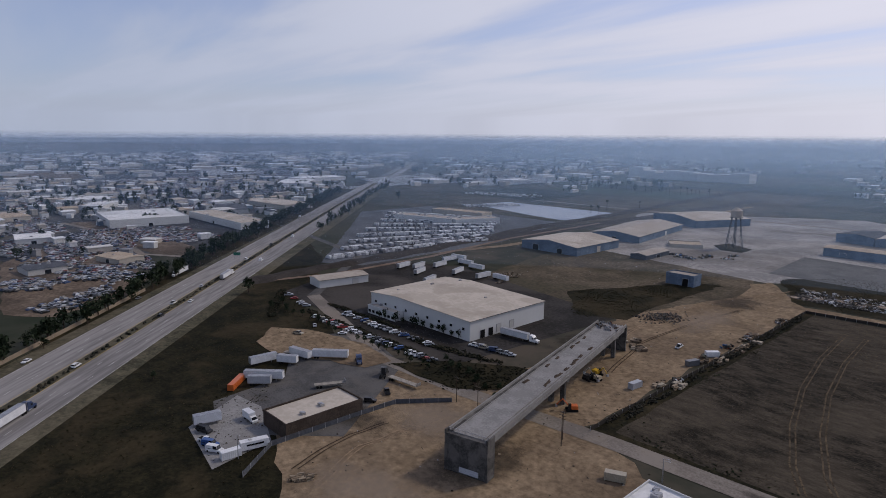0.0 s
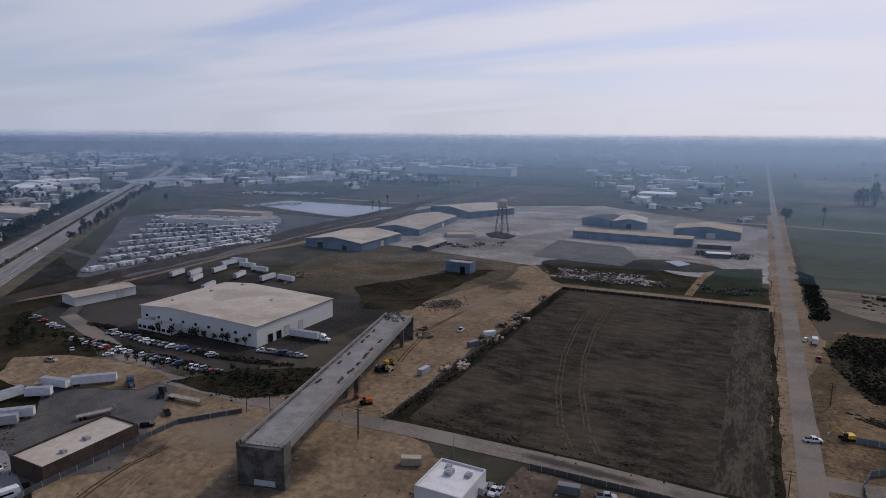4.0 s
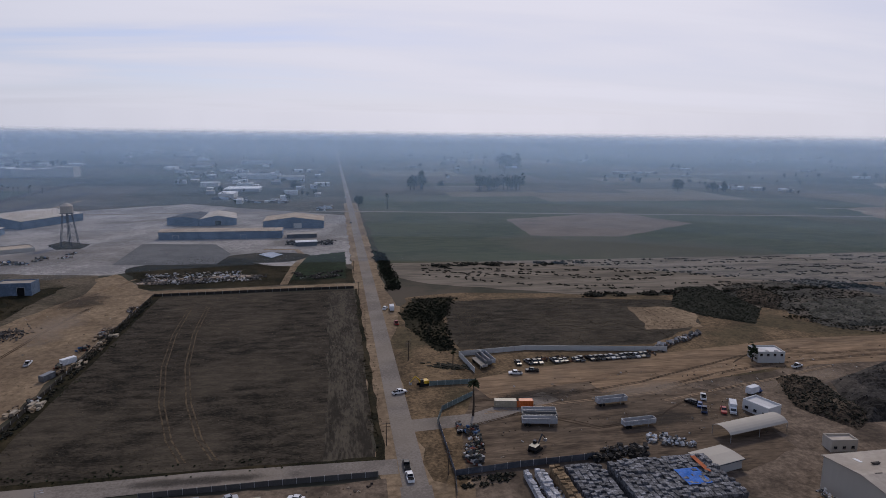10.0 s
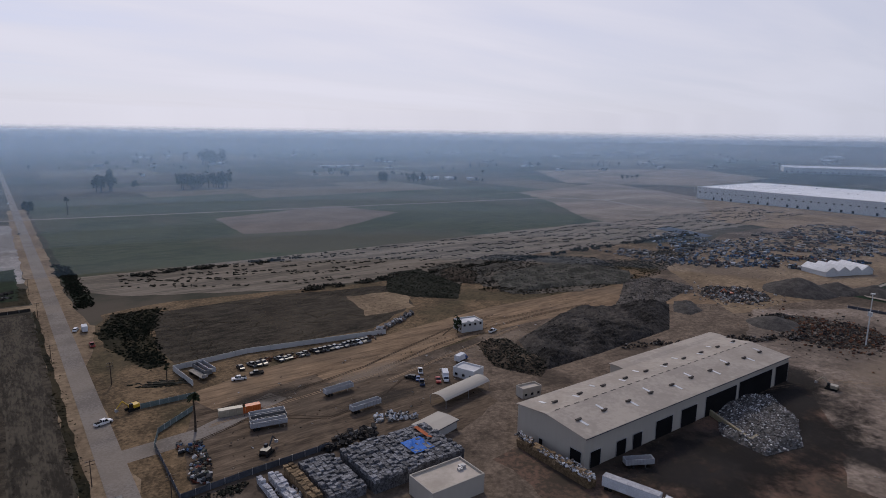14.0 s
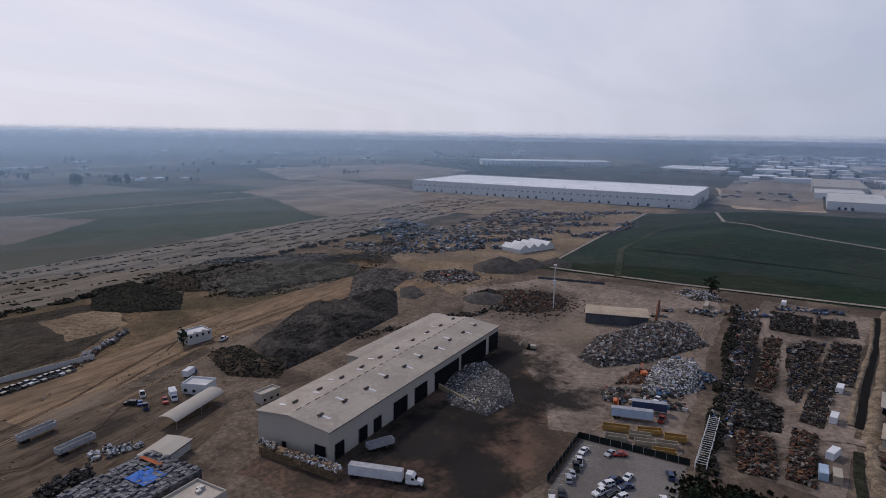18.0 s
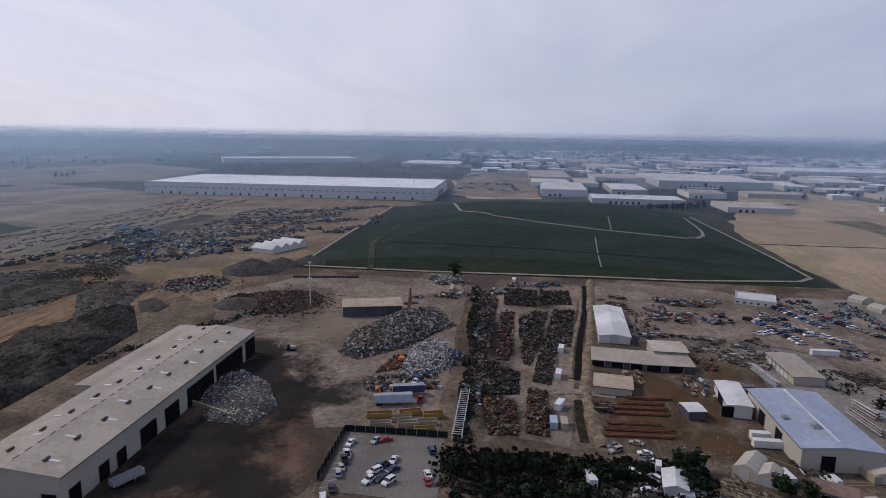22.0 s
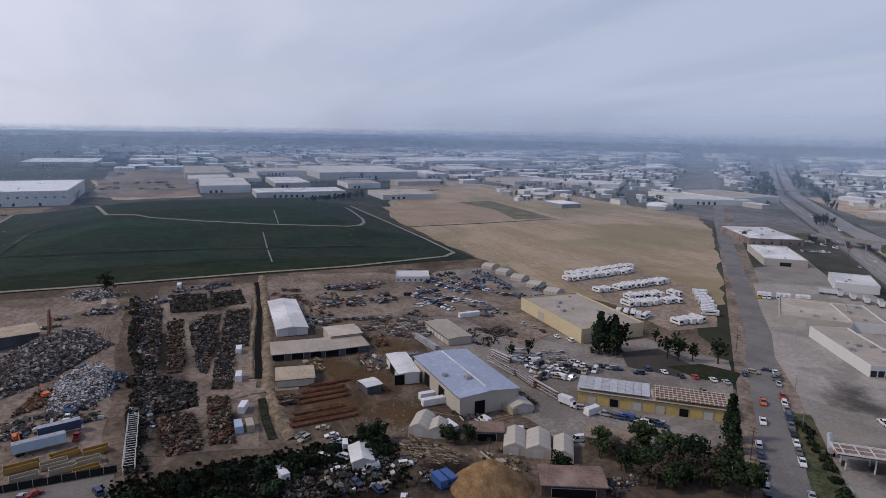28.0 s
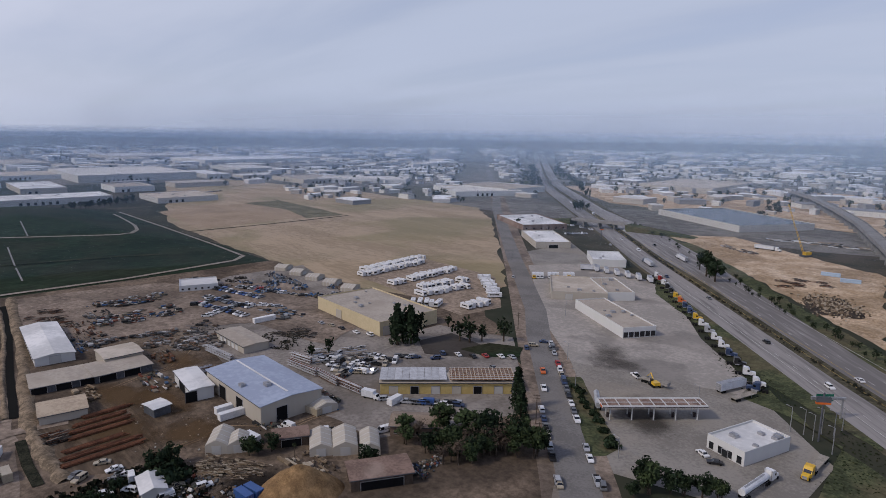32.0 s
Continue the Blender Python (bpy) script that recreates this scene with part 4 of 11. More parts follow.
patch("ground_bare", wavy([(714.7, -986.1), (514.1, -1274.3), (256.7, -1255.4), (148.5, -749.3), (346.4, -780.3), (495.2, -795.3)], 14, 3, 40), 0.05, SITE, "pale dirt lots beyond the freeway", "ground")
patch("ground_bare", wavy([(1332.7, 130.4), (1371.8, -39.3), (979.4, -46.5), (960.2, 67.7)], 14, 3, 41), 0.05, SITE, "pale dirt round far building sites", "ground")
patch("ground_bare", wavy([(930.5, 688.8), (893.2, 130.4), (702, 148.5), (686.8, 384.8), (726.4, 622)], 14, 3, 42), 0.06, DIRT, "graded earth before the distribution centre", "ground")
patch("yard", wavy([(349, 175.8), (399.4, 143.3), (416.7, 97.9), (409.9, 33), (366.4, 25.9), (263.4, 24.6), (188.3, 21.9), (190.4, 62.7), (217.8, 75.3), (261.1, 107), (278.4, 142.3)], 7, 1.2, 46), 0.115, PALEYARD, "pale dusty ground of the scrap yard", "yard")
patch("yard", wavy([(238.6, -33.7), (238.6, -60.2), (227.1, -71.2), (193.4, -63.2), (184.3, -46.3), (191.2, -32.9)], 5, 0.8, 47), 0.125, TRACKED, "orange-brown dirt of the pipe yard", "yard")
patch("yard", wavy([(419.3, 7.9), (409.4, -47), (331.9, -36.3), (226.7, -26.7), (187.3, -21.5), (196.2, 13.1), (271.4, 13.6)], 7, 0.8, 48), 0.12, PALEYARD, "worn pale dirt between the junk rows", "yard")
patch("yard", wavy([(407.8, 274.6), (583.2, 319.5), (736.8, 267.1), (785.1, 153.2), (616.9, 137.9), (444.1, 159.2), (332, 177.1)], 8, 1.5, 49), 0.085, DIRT, "dusty tan ground of the machine yard", "yard")
RUT_D = mat("dark_tyre_rut", (0.075, 0.052, 0.034), (0.045, 0.032, 0.022), 0.4, 2)
RUT_P = mat("pale_tyre_rut", (0.30, 0.215, 0.14), (0.20, 0.142, 0.092), 0.4, 2)
for k, (pts_, m_) in enumerate((([(124.2, 215.4), (156.6, 225.9), (198.8, 234.1), (231.6, 235.8), (297.6, 238.3)], RUT_D), ([(131.4, 226.8), (167.6, 233.9), (208.1, 237.2), (252.2, 240.1), (308.5, 238.2)], RUT_P), ([(120.5, 203.8), (152.7, 211.1), (182.2, 218.5), (220.2, 228.1)], RUT_P), ([(173, 237.6), (198.9, 252.3), (218.7, 241.3), (263.4, 242.5)], RUT_D),
                                ([(51.2, 213.9), (81.9, 214.6), (120.1, 221.1), (176.9, 243), (224.4, 251.2)], RUT_D), ([(52.3, 202.9), (83.7, 207.7), (119.8, 210.6), (166.9, 229.1)], RUT_P), ([(44.1, 193.3), (64.1, 201.7), (87.8, 186.4), (113.9, 191.5), (133.7, 206.7)], RUT_D),
                                ([(-142.6, 85.6), (-152.8, 108.7), (-152, 127), (-149.3, 142.9)], RUT_P), ([(-155.1, 85.6), (-161.6, 110.5), (-159.6, 128.2)], RUT_D), ([(-144.6, 232.3), (-157.8, 278.3), (-162, 328), (-149.2, 389.7), (-128.3, 446.1)], RUT_P), ([(-133.8, 224.1), (-144.8, 266.6), (-143.3, 316.5), (-134.3, 377.2)], RUT_D),
                                ([(239.4, 112.4), (273.1, 100.4), (292.1, 77.8), (334.8, 54)], RUT_P), ([(195.7, 49), (229.6, 38.4), (278.9, 33.4), (354.7, 32.1)], RUT_P), ([(246.4, -38.4), (251.2, -63.4), (258.3, -86.4), (285.6, -110.7)], RUT_P), ([(186.8, -56.6), (191.6, -81.2), (176.9, -96.1), (177.8, -119.4)], RUT_P), ([(238, 4.9), (249.4, -11.9), (336.4, -23.3)], RUT_P))):
    fine = []
    for p, q in zip(pts_, pts_[1:]):
        fine += [tuple(Vector(p).lerp(Vector(q), j / 6)) for j in range(6)]
    fine = [(x + 0.5 * math.sin(i * 0.9 + k), y + 0.5 * math.cos(i * 0.7 + k)) for i, (x, y) in enumerate(fine)]
    for off in (-0.95, 0.95):
        lane("tyre_track", [(x + off * 0.7, y + off * 0.7) for x, y in fine], 0.5, 0.15, m_, "tyre rut pressed into the dirt", "track")
patch("pond", wavy([(605.8, 432.2), (580, 338.8), (558.9, 340.3), (574.2, 425.5)], 8, 1, 43), 0.12, mat("dark_pond_water", (0.03, 0.05, 0.08), rough=0.6, spec=0.15), "dark lined pond", "pond")
patch("pond", wavy([(-639.2, 659.9), (-626.1, 727.3), (-440.1, 728), (-432.1, 615.7), (-477.1, 619.4)], 12, 1, 44), 0.12, mat("pale_basin_water", (0.30, 0.33, 0.38), (0.26, 0.29, 0.34), 0.01, 0.1, rough=0.25), "pale shallow holding pond", "pond")
patch("yard", wavy([(-414.2, 259.9), (-667.8, 481.4), (-661.8, 596.1), (-427.6, 598.1), (-386.6, 434.4), (-385, 276.8)], 12, 1, 45), 0.06, mat("grey_vehicle_lot", (0.11, 0.115, 0.125), (0.075, 0.078, 0.085), 0.03, 0.4), "grey lot packed with white vehicles", "yard")
lane("rail_bed", [(-429.4, 342.7), (-418.4, 396.6), (-402.8, 460.9), (-399.8, 596.5), (-387.8, 762.6), (-384.2, 1067.6)], 22, 0.08, mat("dark_rail_ballast", (0.055, 0.048, 0.043), (0.035, 0.031, 0.028), 0.1, 1), "dark rail bed beside the lots", "railway")


# ---- soft-edged blots on the ground, some with shade painted in ----
def stain(x, y, rx, ry, rot, c, strength, label):
    """A ragged blot of dirt, damp or painted-in shade that thins out at its edge."""
    key = ("stain", c, strength)
    if key not in MATS:
        m = bpy.data.materials.new("ground_stain")
        m.use_nodes = True
        N, L = m.node_tree.nodes, m.node_tree.links
        b, o = N["Principled BSDF"], N["Material Output"]
        b.inputs["Roughness"].default_value, b.inputs["Specular IOR Level"].default_value = 0.9, 0.05
        tco = N.new("ShaderNodeTexCoord")
        ln = N.new("ShaderNodeVectorMath"); ln.operation = "LENGTH"; L.new(tco.outputs["Object"], ln.inputs[0])
        pos = N.new("ShaderNodeNewGeometry")
        n1 = N.new("ShaderNodeTexNoise"); n1.inputs["Scale"].default_value = 0.07; n1.inputs["Detail"].default_value = 8; n1.inputs["Roughness"].default_value = 0.68
        L.new(pos.outputs["Position"], n1.inputs["Vector"])
        ad = N.new("ShaderNodeMath"); ad.operation = "MULTIPLY_ADD"; ad.inputs[1].default_value = 1.9
        L.new(n1.outputs["Fac"], ad.inputs[0]); L.new(ln.outputs["Value"], ad.inputs[2])
        r = N.new("ShaderNodeMapRange"); r.interpolation_type = "SMOOTHSTEP"
        r.inputs["From Min"].default_value, r.inputs["From Max"].default_value = 1.15, 1.85
        r.inputs["To Min"].default_value, r.inputs["To Max"].default_value = strength, 0.0
        L.new(ad.outputs[0], r.inputs["Value"])
        mr = N.new("ShaderNodeMapRange"); mr.inputs["To Min"].default_value, mr.inputs["To Max"].default_value = 0.6, 1.4
        L.new(n1.outputs["Fac"], mr.inputs["Value"])
        sc = N.new("ShaderNodeVectorMath"); sc.operation = "SCALE"; sc.inputs[0].default_value = c
        L.new(mr.outputs[0], sc.inputs["Scale"]); L.new(sc.outputs[0], b.inputs["Base Color"])
        tr, mx = N.new("ShaderNodeBsdfTransparent"), N.new("ShaderNodeMixShader")
        L.new(r.outputs[0], mx.inputs[0]); L.new(tr.outputs[0], mx.inputs[1]); L.new(b.outputs[0], mx.inputs[2]); L.new(mx.outputs[0], o.inputs[0])
        MATS[key] = m
    LAYERS[0] += 1
    g_ = Geo().poly([(1.3 * math.cos(k * math.pi / 8), 1.3 * math.sin(k * math.pi / 8), 0) for k in range(16)])
    thing("ground_stain", label, "stain", kind="structure", geo=g_, m=MATS[key], at=place(x, y, rot, 0.18 + 0.0004 * LAYERS[0]) @ Matrix.Diagonal((rx, ry, 1, 1)))


YARDDARK, BLACKB, DAMP, DUSTY = (0.030, 0.027, 0.025), (0.018, 0.016, 0.014), (0.105, 0.066, 0.034), (0.30, 0.235, 0.175)
# Dark blots on stained asphalt; along the shed wall its shade is painted in.
for x_, y_, rx_, ry_, a_ in ((165, 92, 46, 26, 0), (205, 88, 44, 30, -20), (235, 98, 40, 24, -10), (262, 112, 26, 20, 20), (150, 72, 30, 18, 0), (215, 66, 30, 16, -30)):
    stain(x_, y_, rx_, ry_, a_, YARDDARK, 0.85, "dark yard stain, partly the shed's shade painted on the asphalt")
for x_, y_, rx_, ry_, a_ in ((212, -52, 24, 18, 0), (240, -62, 22, 14, 20), (226, -72, 22, 14, 0), (196, -70, 16, 14, 0), (262, -92, 20, 12, 0)):
    stain(x_, y_, rx_, ry_, a_, DAMP, 0.8, "damp orange-brown dirt of the pipe yard")
for x_, y_, rx_, ry_, a_ in ((290, 5, 60, 14, 0), (240, 8, 30, 12, 0), (210, 2, 24, 14, 0), (300, -14, 50, 10, 5), (370, -20, 26, 18, 0), (212, -13, 26, 8, 0), (165, -20, 18, 40, 0), (160, -45, 22, 20, 0), (150, -70, 20, 16, 0)):
    stain(x_, y_, rx_, ry_, a_, BLACKB, 0.75, "near-black earth between the scrap")
for x_, y_, rx_, ry_, a_ in ((300, 90, 40, 22, 0), (280, 60, 30, 18, 0), (320, 50, 40, 12, 0), (300, -100, 40, 22, 0), (340, -120, 36, 20, 0), (190, 215, 40, 10, 15), (120, 215, 30, 8, 10), (-140, 330, 16, 40, 0), (-150, 140, 30, 20, 0), (-130, 95, 30, 18, 20)):
    stain(x_, y_, rx_, ry_, a_, DUSTY, 0.55, "pale dusty patch on the dirt")
for x_, y_, rx_, ry_, a_ in ((-165, 250, 14, 30, 0), (-145, 380, 18, 30, 0), (-120, 130, 14, 26, 0), (-170, 120, 20, 12, 0), (100, -192, 26, 12, -45), (140, -235, 24, 14, -45), (190, -300, 30, 14, -45), (110, 190, 30, 10, 0), (75, 215, 24, 10, 0), (-240, 195, 60, 14, 0), (-40, 172, 40, 3, 0)):
    stain(x_, y_, rx_, ry_, a_, (0.050, 0.044, 0.038), 0.55, "dark worn patch on the ground")


# ---- the green hill ----
def hill():
    """A capped landfill: steep even sides and a gently domed top."""
    g_ = Geo()
    nx, ny = 70, 70
    x0, x1, y0, y1 = 432.0, 830.0, -222.0, 160.0
    rows = []
    for j in range(ny + 1):
        for i in range(nx + 1):
            x, y = x0 + (x1 - x0) * i / nx, y0 + (y1 - y0) * j / ny
            e = min((x - x0) / 250.0, (x1 - x) / 60.0, (y - y0) / 110.0, (y1 - y) / 150.0)
            e = max(0.0, min(1.0, e))
            z = 18.0 * (e * e * (3 - 2 * e) * 0.4 + e * 0.6) + 0.4 * noise.noise((x * 0.03, y * 0.03, 0)) * min(1, e * 5)
            g_.v.append((x, y, z + 0.1))
    g_.f = [(j * (nx + 1) + i, j * (nx + 1) + i + 1, (j + 1) * (nx + 1) + i + 1, (j + 1) * (nx + 1) + i) for j in range(ny) for i in range(nx)]
    me = g_.mesh("hill", HILL, smooth=True)
    return thing("ground_hill", "broad green grass-covered landfill mound", "hill", kind="structure", geo=me)


hill()


def hill_z(x, y):
    e = max(0.0, min(1.0, min((x - 432) / 250.0, (830 - x) / 60.0, (y + 222) / 110.0, (160 - y) / 150.0)))
    return 18.0 * (e * e * (3 - 2 * e) * 0.4 + e * 0.6) + 0.1


def hill_path(pts, width, m, label):
    """A ribbon that lies on the mound."""
    line = []
    for p, q in zip(pts, pts[1:]):
        n = max(1, int((Vector(q) - Vector(p)).length / 6))
        line += [Vector(p).lerp(Vector(q), k / n) for k in range(n)]
    line.append(Vector(pts[-1]))
    o = strip([(p.x, p.y) for p in line], width)
    n = len(line)
    g_ = Geo()
    for k in range(n - 1):
        a, b, c, d = o[k], o[k + 1], o[2 * n - 2 - k], o[2 * n - 1 - k]
        g_.poly([(p[0], p[1], hill_z(*p) + 0.5) for p in (d, c, b, a)])
    thing("path", label, "path", kind="structure", geo=g_, m=m)


PALETRACK = mat("pale_gravel_track", (0.30, 0.265, 0.22), (0.22, 0.19, 0.155), 0.2, 1)
hill_path([(437, 150), (434, 60), (437, -60), (436, -120), (445, -200), (455, -212), (520, -216), (640, -219), (800, -221)], 3.4, PALETRACK, "pale gravel track along the foot of the mound")
hill_path([(437, 150), (470, 156), (600, 158), (820, 158)], 3.0, PALETRACK, "pale gravel track on the mound's flank")
hill_path([(845.2, 82.2), (688.9, 55.6), (638.1, 16.3), (613.2, -27.3), (589.4, -79.8), (574.1, -126.5), (565.1, -154.7), (570.2, -165.6), (609.3, -182.3), (651.3, -192.8), (696.5, -199.2), (738.8, -203.9), (770.8, -206.6)], 3.2, PALETRACK, "pale gravel track climbing the mound")
hill_path([(463.6, -68.0), (497.9, -70.2)], 1.1, CONC, "white drain line on the slope")
hill_path([(503.3, -70.5), (558.0, -75.0)], 1.0, CONC, "white drain line on the slope")
hill_path([(588.4, -93.3), (651.8, -99.1)], 1.0, CONC, "white drain line on the upper slope")
BENCH = mat("worn_grass_bench", (0.058, 0.056, 0.036), (0.026, 0.036, 0.02), 0.03, 0.4, c3=(0.02, 0.03, 0.018), scale3=0.02, amount3=0.7)
hill_path([(526.1, 111.1), (521.4, 84.7), (520.8, 58.6), (520.1, 32.0), (517.6, 4.9), (515.1, -22.6), (510.7, -50.2), (506.3, -78.0), (501.8, -105.9), (497.2, -134.0), (489.0, -161.1)], 3.0, BENCH, "worn grassy bench along the slope")
hill_path([(883.6, 67.2), (887.4, 29.8), (884.1, -8.6), (880.7, -47.4), (870.2, -86.0), (852.9, -123.3), (835.9, -159.9)], 6.0, BENCH, "worn grassy bench near the top")
hill_path([(434, 100), (520, 118), (640, 112), (700, 84)], 5.0, BENCH, "worn track up the mound's flank")
hill_path([(845.2, 82.2), (870, 74), (880, 52)], 14, DIRT, "bare pad on top of the mound")


# ---- the unfinished bridge ----
def bridge():
    A, B = Vector((-118.0, 122.0)), Vector((-150.5, 251.0))
    L = (B - A).length
    rot = math.degrees(math.atan2(B.y - A.y, B.x - A.x))
    root = thing("bridge", "unfinished concrete overpass bridge with a pale deck", "bridge", at=place(A.x, A.y, rot))
    z = 12.1
    # This wall faces away from the sun; its shade is painted by DKCONC.
    part("abutment", Geo().box(-0.6, 0, 0, 1.6, 14.2, z - 0.2), DKCONC, root, "concrete end wall coloured dark as a shaded face")
    part("stain", Geo().box(-1.44, -1, 0.6, 0.1, 6.5, 1.7), mat("pale_whitewash", (0.45, 0.46, 0.5), rough=0.8), root, "pale painted patch on the end wall")
    for s in (-1, 1):
        part("wing_wall", Geo().box(0.6, s * 7.0, 0, 4.5, 0.5, z + 0.9), DKCONC, root, "dark concrete side wall")
        part("girder", Geo().box(L / 2, s * 5.6, z - 2.3, L - 2, 1.4, 1.9), CONC, root)
        part("girder", Geo().box(L / 2, s * 1.9, z - 2.3, L - 2, 1.4, 1.9), CONC, root)
        part("barrier", Geo().side([(0, z), (L, z), (L, z + 1.0), (0, z + 1.0)], s * 6.6 - 0.2, s * 6.6 + 0.2), CONC, root, "concrete edge barrier")
        part("kerb", Geo().box(L / 2, s * 5.1, z, L, 0.3, 0.25), CONC, root)
    part("deck", Geo().box(L / 2, 0, z - 0.4, L, 13.8, 0.4), CONC, root, "pale concrete deck")
    part("walkway", Geo().box(L / 2, 6.0 - 0.2, z, L, 1.0, 0.15), DKCONC, root, "darker edge walkway")
    for px_ in (62, 122):
        for s in (-1, 0, 1):
            part("pier", Geo().box(px_, s * 4.6, 0, 1.7, 1.7, z - 2.5), DKCONC, root)
        part("pier_cap", Geo().box(px_, 0, z - 2.9, 2.2, 13.0, 0.7), DKCONC, root)
    part("end_wall", Geo().box(L + 0.6, 0, 0, 1.4, 13.8, z - 0.2), DKCONC, root, "dark formed end wall")
    for k in range(16):
        part("end_post", Geo().box(0.3, -6 + k * 0.8, z, 0.1, 0.1, 0.9), STEEL, root)
    part("end_rail", Geo().box(0.3, 0, z + 0.85, 0.08, 12.4, 0.08), STEEL, root)
    rng = random.Random(5)
    for k in range(18):
        f_ = thing("timber_stack", "small stack of timber and fittings on the bridge deck", "timber", "timber on the bridge",
                   at=place(A.x, A.y, rot) @ place(rng.uniform(30, L - 4), rng.choice((-3.9, -3.4, 3.6, -3.6)), rng.uniform(-8, 8), z))
        for q in range(3):
            part("board", Geo().box(0, q * 0.35 - 0.35, 0.0, rng.uniform(2, 4.5), 0.28, rng.uniform(0.12, 0.4)), WOODP, f_)
    for k in range(26):
        e = thing("formwork_frame", "rusty formwork and scaffold at the bridge's open end", "formwork", "formwork at the bridge end",
                  at=place(A.x, A.y, rot) @ place(L - rng.uniform(-0.5, 11), rng.uniform(-5.5, 5.5), rng.uniform(0, 90), z))
        part("frame", Geo().box(0, 0, 0, rng.uniform(0.6, 3), 0.15, rng.uniform(0.4, 1.3)), rng.choice((RUST, STEEL, WOODP)), e)
        part("brace", Geo().box(0.2, 0.4, 0, 0.12, 0.9, rng.uniform(0.5, 1.0)), STEEL, e)


bridge()

# ---- vehicles ----
PROTO = {}


def wheels(root, xs, track, r, w=0.26, far=False):
    if far:         # too small to tell apart
        g_ = Geo()
        for x in xs:
            for s in (-1, 1):
                g_.cyl(x, s * track - w / 2, r, r, w, 10, axis="y")
        tagged(part("running_gear", g_, RUBBER, root), kind="stuff")
        return
    for x in xs:
        for s in (-1, 1):
            t_ = part("wheel", Geo().cyl(x, s * track - w / 2, r, r, w, 12, axis="y"), RUBBER, root)


def put(key, make, x, y, rot=0.0, z=0.0):
    if key not in PROTO:
        ob = make()
        PROTO[key] = ob
        ob.matrix_basis = place(x, y, rot, z)
        return ob
    return copy_thing(PROTO[key], place(x, y, rot, z))


def car_mesh(L, W, H, hood, boot, belt, kind):
    h2 = L / 2
    body, glass = Geo(), Geo()
    prof = [(-h2, 0.32), (h2, 0.32), (h2 + 0.03, 0.62), (h2 - 0.15, belt - 0.16), (h2 - hood, belt), (-h2 + boot, belt), (-h2 + 0.08, belt - 0.08), (-h2 - 0.02, 0.62)]
    body.side(prof, -W / 2, W / 2)
    x0, x1 = -h2 + boot, h2 - hood
    rake, back = 0.55, (0.12 if kind in ("suv", "van") else 0.45)
    if kind == "pickup":
        x0, back = -h2 + boot, 0.08
    lo = [(x0, -W / 2 + 0.05), (x1, -W / 2 + 0.05), (x1, W / 2 - 0.05), (x0, W / 2 - 0.05)]
    hi = [(x0 + back, -W / 2 + 0.2), (x1 - rake, -W / 2 + 0.2), (x1 - rake, W / 2 - 0.2), (x0 + back, W / 2 - 0.2)]
    glass.loft([(a, b, belt - 0.01) for a, b in lo], [(a, b, H - 0.06) for a, b in hi])
    body.loft([(a, b, H - 0.07) for a, b in hi], [(a * 0.98, b * 0.94, H) for a, b in hi])
    for s in (-1, 1):
        for f_ in ((0.0,) if kind == "pickup" else (0.1, -0.9)):
            body.bar((f_, s * (W / 2 - 0.04), belt), (f_ - 0.05, s * (W / 2 - 0.19), H - 0.04), 0.05)
        body.bar((x1 - 0.02, s * (W / 2 - 0.05), belt), (x1 - rake, s * (W / 2 - 0.2), H - 0.03), 0.05)
        body.bar((x0 + 0.02, s * (W / 2 - 0.05), belt), (x0 + back, s * (W / 2 - 0.2), H - 0.03), 0.06)
    if kind == "van":
        body.box((x0 + x1 - 1.9) / 2, 0, belt, x1 - 1.9 - x0, W - 0.12, H - belt - 0.02, top=(0.98, 0.9))
    return body, glass


SIZES = {"sedan": (4.7, 1.82, 1.44, 1.35, 0.85, 0.92), "suv": (4.75, 1.9, 1.75, 1.25, 0.15, 1.08), "pickup": (5.7, 1.95, 1.85, 1.45, 2.1, 1.12), "van": (5.6, 2.0, 2.25, 1.0, 0.1, 1.2)}
CAR_WORD = {"sedan": "saloon car", "suv": "sport utility car", "pickup": "pickup truck", "van": "panel van"}


def make_car(kind, c, far=False):
    L, W, H, hood, boot, belt = SIZES[kind]
    body, glass = car_mesh(L, W, H, hood, boot, belt, kind)
    cw = {"ltblue": "pale blue", "navy": "dark blue"}.get(c, c)
    root = thing({"sedan": "car", "suv": "car", "pickup": "pickup_truck", "van": "van"}[kind], f"{cw} {CAR_WORD[kind]} standing on the ground", {"sedan": "car", "suv": "car"}.get(kind, kind), "road and yard vehicles", geo=body, m=paint(c))
    part("glasshouse", glass, GLASS, root)
    if kind == "pickup":
        part("bed", Geo().box(-L / 2 + 1.05, 0, belt + 0.003, 1.75, W - 0.3, 0.02), RUBBER, root, "dark open load bed")
    wheels(root, (-L / 2 + 0.85, L / 2 - 0.9), W / 2 - 0.12, 0.34, far=far)
    return root


def car(x, y, rot=0.0, c="white", kind="sedan", z=0.17):
    far = math.hypot(x, y) > 240
    return put(("car", kind, c, far), lambda: make_car(kind, c, far), x, y, rot, z)


